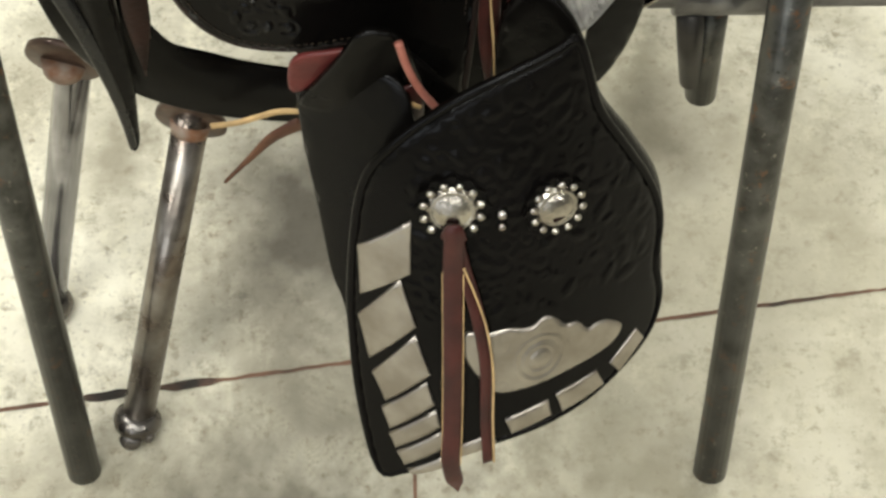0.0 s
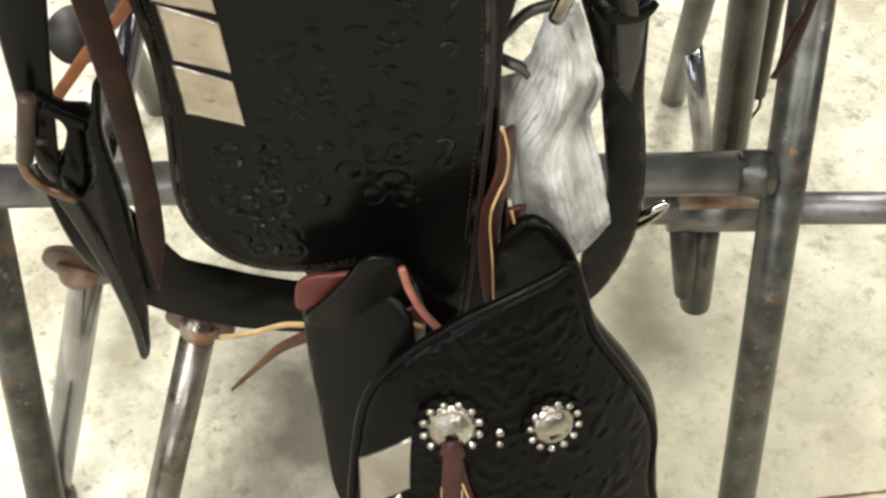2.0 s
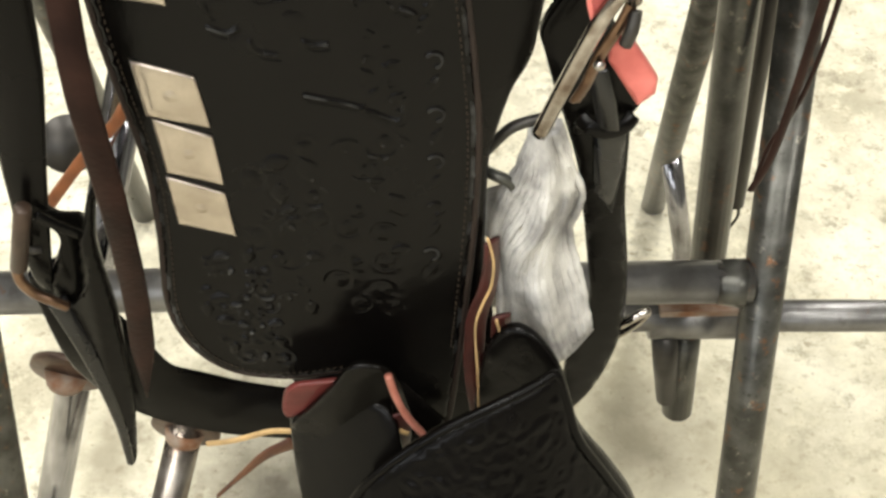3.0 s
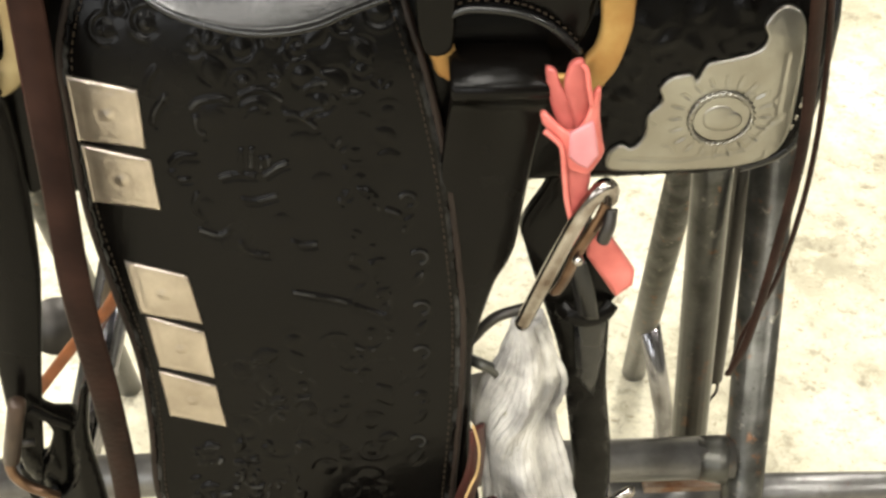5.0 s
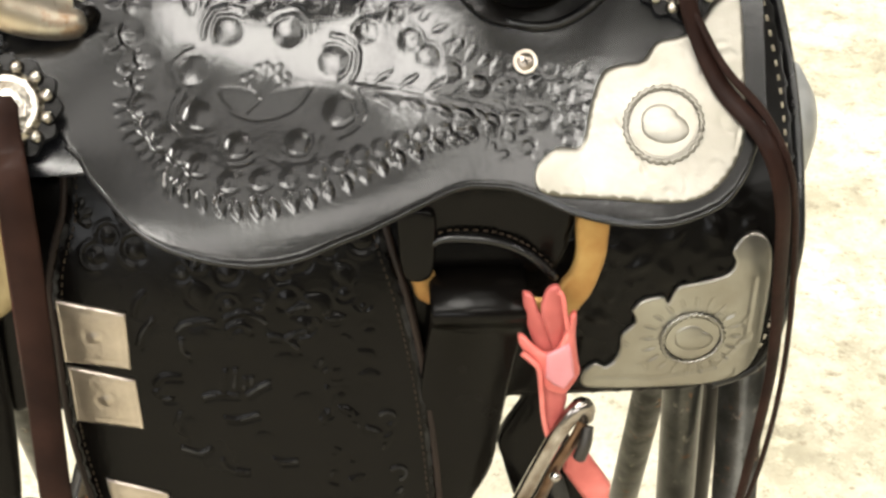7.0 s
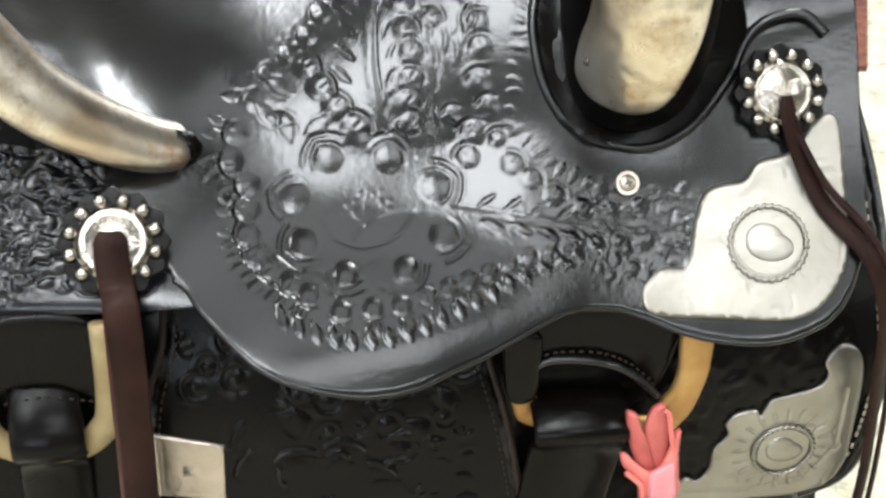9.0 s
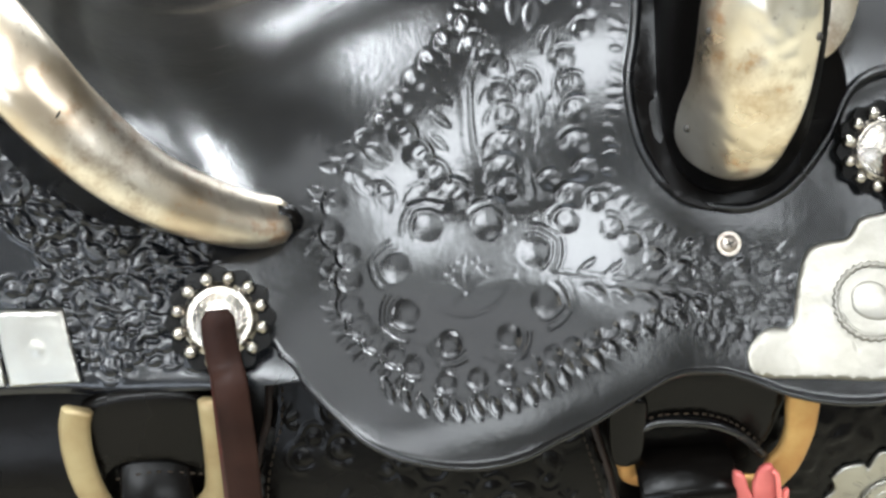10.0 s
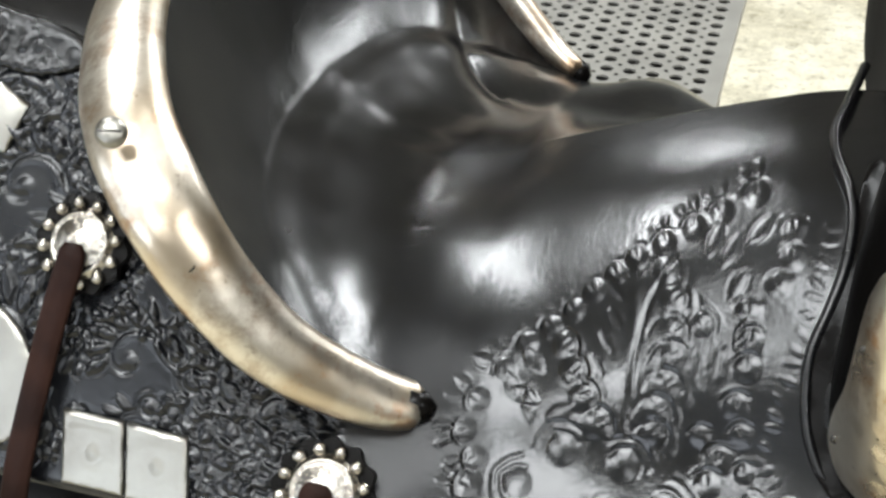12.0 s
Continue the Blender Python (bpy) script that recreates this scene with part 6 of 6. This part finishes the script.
    # the wooden stirrup's black side leathers behind the hood
    bk = [(0.0470, 0.530), (0.070, 0.548), (0.108, 0.548), (0.110, 0.44), (0.105, 0.35), (0.0870, 0.2965), (0.0785, 0.2965), (0.0690, 0.3472), (0.0635, 0.3998), (0.0564, 0.4207), (0.0512, 0.4601), (0.0457, 0.4984)]
    part("side_leather", sheet(bk, lambda x, z: -0.037 - 0.5 * (0.57 - z) + 4.5 * (x - 0.145) ** 2 + 0.016, 0.006, 0.01, 5, 0.0016), LEATHER_DULL, s)
    rb = [(0.2010, 0.566), (0.2105, 0.543), (0.229, 0.512), (0.246, 0.478), (0.2535, 0.45), (0.2545, 0.425), (0.2555, 0.40), (0.246, 0.395), (0.238, 0.45), (0.220, 0.50), (0.20, 0.54)]
    part("side_leather", sheet(rb, lambda x, z: s_hood(x, z) + 0.010, 0.006, 0.01, 5, 0.002), LEATHER_DULL, s)
    inn = [(0.156, 0.50), (0.157, 0.565), (0.1625, 0.583), (0.170, 0.5935), (0.178, 0.5955), (0.188, 0.589), (0.1985, 0.574), (0.204, 0.55), (0.20, 0.50)]
    part("back_leather", sheet(inn, lambda x, z: 0.004 - 12 * (x - 0.165) ** 2, 0.006, 0.01, 5, 0.003), LEATHER_DULL, s)
    # buckled oxblood leathers rising into the fender
    part("stirrup_leather", ribbon([(0.1600, 0.022, 0.650), (0.1600, 0.017, 0.636), (0.1580, 0.014, 0.6188), (0.1535, 0.013, 0.5988), (0.1520, 0.012, 0.5779), (0.1525, 0.010, 0.548), (0.1575, 0.007, 0.5073), (0.162, 0.005, 0.492)], 0.0125, 0.003, [(1.2, -1, 0.1), (0.9, -1, 0.1), (0.5, -1, 0.1), (0.3, -1, 0.1), (0.3, -1, 0.1), (0.3, -1, 0.1), (0.3, -1, 0.1), (0.3, -1, 0.1)], 8), OXBLOOD, s, "twisted oxblood leather stirrup strap")
    part("strap_edge", ribbon([(0.1568, 0.011, 0.665), (0.1604, 0.010, 0.6467), (0.1597, 0.009, 0.6277), (0.1557, 0.008, 0.6141), (0.1519, 0.006, 0.595), (0.1540, 0.005, 0.5536), (0.1556, 0.003, 0.512), (0.1575, 0.002, 0.494)], 0.0014, 0.0014, (0, -1, 0), 8), TAN_EDGE, s, "pale cut edge of the strap")
    part("stirrup_leather", ribbon([(0.1668, 0.016, 0.5927), (0.1660, 0.014, 0.5627), (0.1610, 0.011, 0.5356), (0.166, 0.009, 0.504), (0.172, 0.008, 0.496)], 0.0115, 0.003, (0.3, -1, 0.1), 8), OXBLOOD, s)
    part("strap_edge", ribbon([(0.1634, 0.009, 0.5981), (0.1663, 0.008, 0.5769), (0.1600, 0.006, 0.556), (0.1571, 0.005, 0.5461)], 0.0013, 0.0013, (0, -1, 0), 8), TAN_EDGE, s)
    bl = [(0.136, 0.74), (0.155, 0.74), (0.1565, 0.66), (0.1600, 0.60), (0.166, 0.54), (0.165, 0.47), (0.136, 0.47), (0.134, 0.60)]
    part("stirrup_leather", sheet(bl, lambda x, z: 0.046 + 0.1 * (z - 0.677), 0.005, 0.01, 5, 0.0022), LEATHER_DULL, s, "black stirrup leather behind the fender")
    part("buckle", tube(catmull([(0.171, 0.004, 0.53), (0.1725, 0.003, 0.51), (0.1735, 0.002, 0.492)], 4), 0.0012, 8), CHROME, s)
    part("keeper", tube(catmull([(0.168, 0.008, 0.512), (0.175, 0.005, 0.515), (0.179, 0.008, 0.503), (0.176, 0.01, 0.488)], 5), 0.0035, 8), DUSTY_PINK, s, "faded pink leather keeper")
    part("hobble_strap", tube(catmull([(0.104, -0.020, 0.5883), (0.1077, -0.022, 0.5709), (0.1141, -0.023, 0.5511), (0.1260, -0.023, 0.5270)], 6), 0.0023, 8), DUSTY_PINK, s, "salmon leather hobble lace")
    nk = [(0.0857, 0.5919), (0.104, 0.5862), (0.1122, 0.556), (0.1152, 0.5227), (0.0959, 0.5166), (0.0704, 0.5172), (0.0473, 0.5229), (0.0583, 0.5449), (0.0742, 0.5733)]
    part("neck_leather", sheet(nk, lambda x, z: -0.017 + 0.25 * max(0.0, 0.07 - x) + 6.0 * max(0.0, x - 0.09) ** 2, 0.005, 0.004, 4, 0.0018), LEATHER_DULL, s, "folded black leather wrap at the stirrup neck")
    part("neck_leather", ribbon([(0.055, 0.030, 0.545), (0.075, 0.012, 0.54), (0.095, 0.0, 0.53), (0.118, -0.004, 0.50)], 0.045, 0.006, (0, -1, 0.35), 8), LEATHER_DULL, s)
    part("lace", ribbon([(0.0990, -0.021, 0.5470), (0.1061, -0.023, 0.5407), (0.1138, -0.023, 0.5348)], 0.0032, 0.0016, (0, -1, 0.3), 6), TAN_EDGE, s)
    part("lace", ribbon([(0.1085, -0.0205, 0.552), (0.1120, -0.0215, 0.535), (0.1085, -0.022, 0.505)], 0.0075, 0.0018, (0.2, -1, 0.2), 6), OXBLOOD, s)
    return s


stirrup()


def rear_cinch():
    c = thing("rear_cinch", "black leather rear cinch strap with an iron buckle", "cinch strap")
    part("band", ribbon([(-0.088, 0.052, 0.60), (-0.078, 0.050, 0.555), (-0.066, 0.050, 0.515), (-0.050, 0.053, 0.478), (-0.020, 0.058, 0.451), (0.010, 0.060, 0.437), (0.045, 0.060, 0.432), (0.08, 0.058, 0.447), (0.115, 0.06, 0.465)], 0.050, 0.0045, [(0.5, -1, 0.2), (0.4, -1, 0.1), (0.1, -1, 0.1), (0, -1, 0.2), (0, -1, 0.3)] + [(0, -1, 0.3)] * 4, 8, taper=lambda u: min(1.0, 0.45 + 2.2 * u) * lerp(u, [0.45, 0.7], [1.0, 0.86])), LEATHER_DULL, c)
    tl = [(-0.048, 0.6767), (-0.0437, 0.6766), (-0.0494, 0.6441), (-0.0498, 0.6155), (-0.0496, 0.5798), (-0.0517, 0.5359), (-0.0549, 0.4882), (-0.0609, 0.4429), (-0.0645, 0.421), (-0.0697, 0.4205), (-0.07, 0.4632), (-0.0731, 0.5132), (-0.0781, 0.5592), (-0.0802, 0.5808), (-0.072, 0.5868), (-0.0621, 0.6059), (-0.0583, 0.6254), (-0.0583, 0.6397), (-0.0536, 0.6534)]
    part("tail", sheet(tl, lambda x, z: 0.030 + 0.35 * abs(x + 0.058 + 0.06 * (0.62 - z)), 0.004, 0.003, 3, 0.0014), LEATHER_DULL, c, "long pointed tail of the cinch strap")
    part("tail", ribbon([(-0.082, 0.036, 0.588), (-0.075, 0.032, 0.560), (-0.069, 0.030, 0.52), (-0.066, 0.030, 0.47), (-0.0668, 0.029, 0.425)], 0.012, 0.0035, (0.6, -1, 0.1), 8, taper=lambda u: 1 - 0.6 * u), LEATHER, c)
    lp = [(-0.0768, 0.6623), (-0.068, 0.6522), (-0.0574, 0.6436), (-0.0614, 0.623), (-0.0657, 0.5908), (-0.074, 0.5674), (-0.0817, 0.574), (-0.0845, 0.5965), (-0.0745, 0.6234), (-0.0715, 0.6352), (-0.0745, 0.6470)]
    part("loop", sheet(lp, lambda x, z: 0.040 + 0.5 * max(0.0, x + 0.070), 0.005, 0.003, 3, 0.0016), LEATHER_DULL, c, "black leather loop folded through the buckle")
    part("loop", ribbon([(-0.0775, 0.034, 0.663), (-0.068, 0.034, 0.6535), (-0.058, 0.036, 0.6440)], 0.006, 0.003, (0, -1, 0.4), 6), LEATHER_DULL, c)
    part("buckle_pin", tube([(-0.0885, 0.030, 0.6385), (-0.079, 0.032, 0.6370)], 0.0022, 8), DARK_METAL, c)
    part("buckle", tube(catmull([(-0.0925, 0.028, 0.634), (-0.0945, 0.028, 0.6255), (-0.094, 0.027, 0.6156), (-0.0889, 0.027, 0.6055), (-0.0809, 0.027, 0.5992), (-0.0746, 0.029, 0.5908)], 6), 0.0030, 10), BROWN_STEEL, c, "dark iron buckle")
    part("buckle_roller", tube([(-0.0800, 0.028, 0.6759), (-0.0803, 0.028, 0.6748), (-0.0930, 0.028, 0.6271), (-0.0933, 0.028, 0.6260)], [0.0038, 0.0047, 0.0047, 0.0038], 16), BROWN_LEATHERED, c, "brown tarnished buckle roller")
    TAB = [(0.0439, 0.5517), (0.0443, 0.5302), (0.0658, 0.5426), (0.0820, 0.5640), (0.0798, 0.5685), (0.0645, 0.5666), (0.0506, 0.5636)]
    part("keeper", sheet(TAB, lambda x, z: -0.0085 - 0.04 * (z - 0.545), 0.003, 0.003, 4, 0.0012), RED_TAB, c, "red-brown leather keeper tab")
    part("lace", ribbon([(-0.0142, 0.025, 0.4521), (0.0011, 0.025, 0.4546), (0.0139, 0.025, 0.4597), (0.0284, 0.025, 0.4653), (0.0437, 0.023, 0.4672)], 0.0045, 0.0022, (0, -1, 0.2), 6), TAN_EDGE, c, "pale raw leather lace")
    part("lace", ribbon([(0.0420, 0.020, 0.4600), (0.0231, 0.020, 0.4459), (0.0063, 0.020, 0.4234), (-0.0136, 0.020, 0.3958)], 0.0120, 0.0026, (0.3, -1, 0.2), 8, taper=lambda u: 1 - 0.85 * u), BROWN_LACE, c, "pointed brown lace end")
    part("strap", ribbon([(-0.138, 0.20, 0.478), (-0.115, 0.20, 0.511), (-0.096, 0.20, 0.537), (-0.072, 0.20, 0.566), (-0.05, 0.19, 0.61), (-0.03, 0.12, 0.66)], 0.009, 0.003, (0.3, -1, 0.2), 6), ORANGE, c, "orange tan leather strap")


rear_cinch()


def front_cinch():
    c = thing("front_cinch", "white corded wool cinch with chrome buckle and salmon latigo", "cinch")
    rnd = random.Random(2)
    le = [(0.1800, 0.7090), (0.1735, 0.6790), (0.1645, 0.6480), (0.1625, 0.6205), (0.1670, 0.5853), (0.1690, 0.5477)]
    ri = [(0.1930, 0.7150), (0.2010, 0.6850), (0.2095, 0.6530), (0.2055, 0.6193), (0.2160, 0.5761), (0.2221, 0.5416)]
    for i in range(34):
        u = i / 33
        pts = []
        for j, (p, q) in enumerate(zip(le, ri)):
            # the strands swing to one side, so that the folds run aslant
            f = u + (0.16 * math.sin(math.pi * u) * math.sin(1.1 * j + 0.4) if 0 < j < 5 else 0.0)
            fold = 0.0075 * math.sin(7.5 * u - 0.95 * j + 0.6) + 0.003 * math.sin(17 * u + 0.7 * j)
            sag = 0.016 * math.sin(math.pi * min(1.0, u * 1.1)) if j == 5 else 0.0
            deep = 0.3 + 0.7 * min(1.0, j / 2)
            pts.append((p[0] + (q[0] - p[0]) * f, 0.047 - 0.010 * math.sin(math.pi * u) - fold * deep - 0.001 * (i % 2), p[1] + (q[1] - p[1]) * u - sag))
        p = catmull(pts, 8)
        r = [0.0017 + 0.0009 * k / len(p) + 0.0002 * math.sin(k * 1.5 + i) for k in range(len(p))]
        p = [q + Vector((rnd.uniform(-1, 1), rnd.uniform(-1, 1), 0)) * 0.0006 for q in p]
        part("cord", tube(p, r, 7), FLEECE, c)
    for i in range(7):
        u = i / 6
        part("cord", tube(catmull([(0.1735 - 0.004 * u, 0.052, 0.662 - 0.004 * u), (0.1655 - 0.008 * u, 0.056 + 0.004 * u, 0.650 - 0.006 * u), (0.1615 - 0.006 * u, 0.058, 0.632 - 0.004 * u), (0.1665 - 0.004 * u, 0.054, 0.613)], 6), 0.0020, 7), FLEECE, c)
    part("cord_band", ribbon([(0.1685, 0.046, 0.550), (0.184, 0.034, 0.533), (0.2035, 0.034, 0.526), (0.2225, 0.046, 0.541)], 0.008, 0.005, (0, -1, 0.2), 6), FLEECE, c)
    bar = tube(catmull([(0.2180, 0.026, 0.8084), (0.2172, 0.022, 0.8175), (0.2131, 0.020, 0.8205), (0.2049, 0.019, 0.8059), (0.1961, 0.020, 0.7801), (0.1880, 0.022, 0.7526), (0.1812, 0.026, 0.7251)], 6), 0.0041, 14)
    part("buckle", bar, CHROME, c, "long chrome cinch buckle")
    # the brown this bar mirrors is given as its own colour
    part("buckle_bar", ribbon([(0.2180, 0.026, 0.8084), (0.2140, 0.026, 0.7941), (0.2059, 0.026, 0.7744), (0.2014, 0.029, 0.7536), (0.1978, 0.032, 0.7411)], 0.0068, 0.0034, (0.4, -1, 0.2), 8), BROWN_STEEL, c, "inner bar of the chrome buckle, its brown reflection painted in")
    part("tongue", tube(catmull([(0.2195, 0.026, 0.802), (0.2185, 0.022, 0.795), (0.2160, 0.021, 0.786)], 5), 0.0032, 10), DARK_METAL, c, "dark steel buckle tongue")
    bm = bmesh.new()
    ball(bm, (0.2054, 0.0215, 0.7735), 0.0030)
    part("rivet", bm, CHROME, c)
    # salmon latigo knotted round the ring
    for nm, pts, y, m, label in (
            ("latigo_loop", [(0.1849, 0.8795), (0.1867, 0.8819), (0.1895, 0.8805), (0.1916, 0.8742), (0.1955, 0.8677), (0.2005, 0.8532), (0.1974, 0.8497), (0.1916, 0.8536), (0.1877, 0.8638)], 0.0240, DEEP_PINK, "salmon latigo looped round the ring"),
            ("latigo_loop", [(0.1936, 0.8834), (0.1953, 0.8877), (0.1987, 0.8894), (0.2008, 0.8869), (0.2023, 0.8788), (0.2041, 0.8686), (0.2033, 0.858), (0.1997, 0.8519), (0.1959, 0.8631), (0.1927, 0.8747)], 0.0225, DEEP_PINK, "salmon latigo looped round the ring"),
            ("latigo_cross", [(0.1834, 0.8593), (0.1856, 0.8609), (0.1903, 0.8568), (0.1953, 0.8533), (0.1996, 0.8542), (0.2023, 0.8593), (0.2046, 0.8682), (0.2054, 0.8742), (0.2083, 0.875), (0.2088, 0.8623), (0.2114, 0.8458), (0.2128, 0.8376), (0.2065, 0.8286), (0.2006, 0.8306), (0.1963, 0.8338), (0.193, 0.8451), (0.1897, 0.8503), (0.1849, 0.8541)], 0.0190, PINK, "salmon leather latigo knot"),
            ("latigo_strap", [(0.1929, 0.8443), (0.1969, 0.833), (0.201, 0.8297), (0.2075, 0.8267), (0.2075, 0.8154), (0.2057, 0.7996), (0.2037, 0.7923), (0.2007, 0.7977), (0.1971, 0.813), (0.1944, 0.8307)], 0.0215, DEEP_PINK, "salmon latigo strap below the knot")):
        part(nm, sheet(pts, lambda x, z, y=y: y + 22 * (x - 0.199) ** 2, 0.0032, 0.002, 3, 0.0011), m, c, label)
    part("latigo_facet", sheet([(0.1958, 0.8540), (0.2006, 0.8572), (0.2058, 0.8602), (0.2079, 0.8507), (0.2095, 0.8412), (0.2052, 0.8338), (0.2, 0.8364), (0.1962, 0.8408)], lambda x, z: 0.0176, 0.002, 0.002, 1, 0.0006, False), PALE_PINK, c, "flat pale pink face of the knot")
    # lighter pink tubes draw the highlight along the latigo's edges
    part("latigo_edge_highlight", tube(catmull([(0.1849, 0.0198, 0.8545), (0.1897, 0.0190, 0.8503), (0.1930, 0.0188, 0.8451), (0.1950, 0.0195, 0.8307), (0.1974, 0.0205, 0.8130), (0.2009, 0.0215, 0.7977)], 6), 0.0013, 8), PINK, c)
    part("latigo_edge_highlight", tube(catmull([(0.1990, 0.0205, 0.8890), (0.2010, 0.0200, 0.8865), (0.2024, 0.0195, 0.8788), (0.2044, 0.0190, 0.8686)], 6), 0.0012, 8), PINK, c)
    part("latigo_hole", tube([(0.2045, 0.0220, 0.8005), (0.2045, 0.0222, 0.8005)], 0.0016, 10), DARK_METAL, c)
    part("latigo_tail", sheet([(0.2110, 0.7775), (0.2200, 0.7815), (0.2359, 0.7547), (0.2359, 0.7450), (0.2277, 0.7376), (0.2115, 0.7660)], lambda x, z: 0.031, 0.0038, 0.004, 1, 0.001, False), PINK, c, "cut end of the salmon latigo")
    # the black off-side strap hanging behind
    ob = [(0.1996, 0.795), (0.1923, 0.7801), (0.1825, 0.758), (0.1855, 0.7418), (0.1919, 0.7174), (0.1983, 0.6956), (0.2084, 0.6578), (0.2146, 0.6193), (0.2206, 0.5754), (0.2245, 0.5446), (0.2230, 0.5125), (0.2150, 0.4838), (0.2150, 0.430), (0.2238, 0.4257), (0.2380, 0.4575), (0.2470, 0.5073), (0.2450, 0.5660), (0.2370, 0.6300), (0.2340, 0.6826), (0.2327, 0.6949), (0.2375, 0.7097), (0.2272, 0.7337), (0.2155, 0.7696), (0.211, 0.79)]
    part("off_strap", sheet(ob, lambda x, z: 0.064, 0.005, 0.008, 4, 0.002), LEATHER_DULL, c, "black off-side latigo strap")
    part("strap_point", sheet([(0.2140, 0.690), (0.2315, 0.690), (0.2329, 0.6593), (0.2298, 0.623), (0.2183, 0.6443)], lambda x, z: 0.0595 + 0.25 * (x - 0.222), 0.004, 0.006, 1, 0.0015, False), LEATHER, c, "pointed end of the strap")
    part("strap_keeper", ribbon([(0.2060, 0.062, 0.7000), (0.2110, 0.0570, 0.6975), (0.2190, 0.0560, 0.6950), (0.2284, 0.0570, 0.6975), (0.2335, 0.062, 0.7010)], 0.0095, 0.003, (0, -1, 0.2), 6), LEATHER_DULL, c)
    part("strap_fold", ribbon([(0.2110, 0.060, 0.735), (0.2160, 0.056, 0.718), (0.2200, 0.055, 0.698)], 0.012, 0.003, (-0.4, -1, 0.2), 6), LEATHER, c)
    part("cinch_ring", tube(catmull([(0.1850, 0.048, 0.7137), (0.1700, 0.046, 0.7096), (0.1598, 0.047, 0.6956), (0.1544, 0.052, 0.681)], 6), 0.0030, 8), DARK_METAL, c)
    part("cinch_ring", tube(catmull([(0.1744, 0.046, 0.6609), (0.1696, 0.046, 0.669), (0.1629, 0.047, 0.6726), (0.1546, 0.052, 0.6728)], 6), 0.0032, 8), STEEL, c)
    part("snap", tube(catmull([(0.243, 0.07, 0.505), (0.252, 0.068, 0.517), (0.262, 0.07, 0.522), (0.256, 0.07, 0.510), (0.246, 0.07, 0.500)], 5), 0.0032, 8), CHROME, c)


front_cinch()
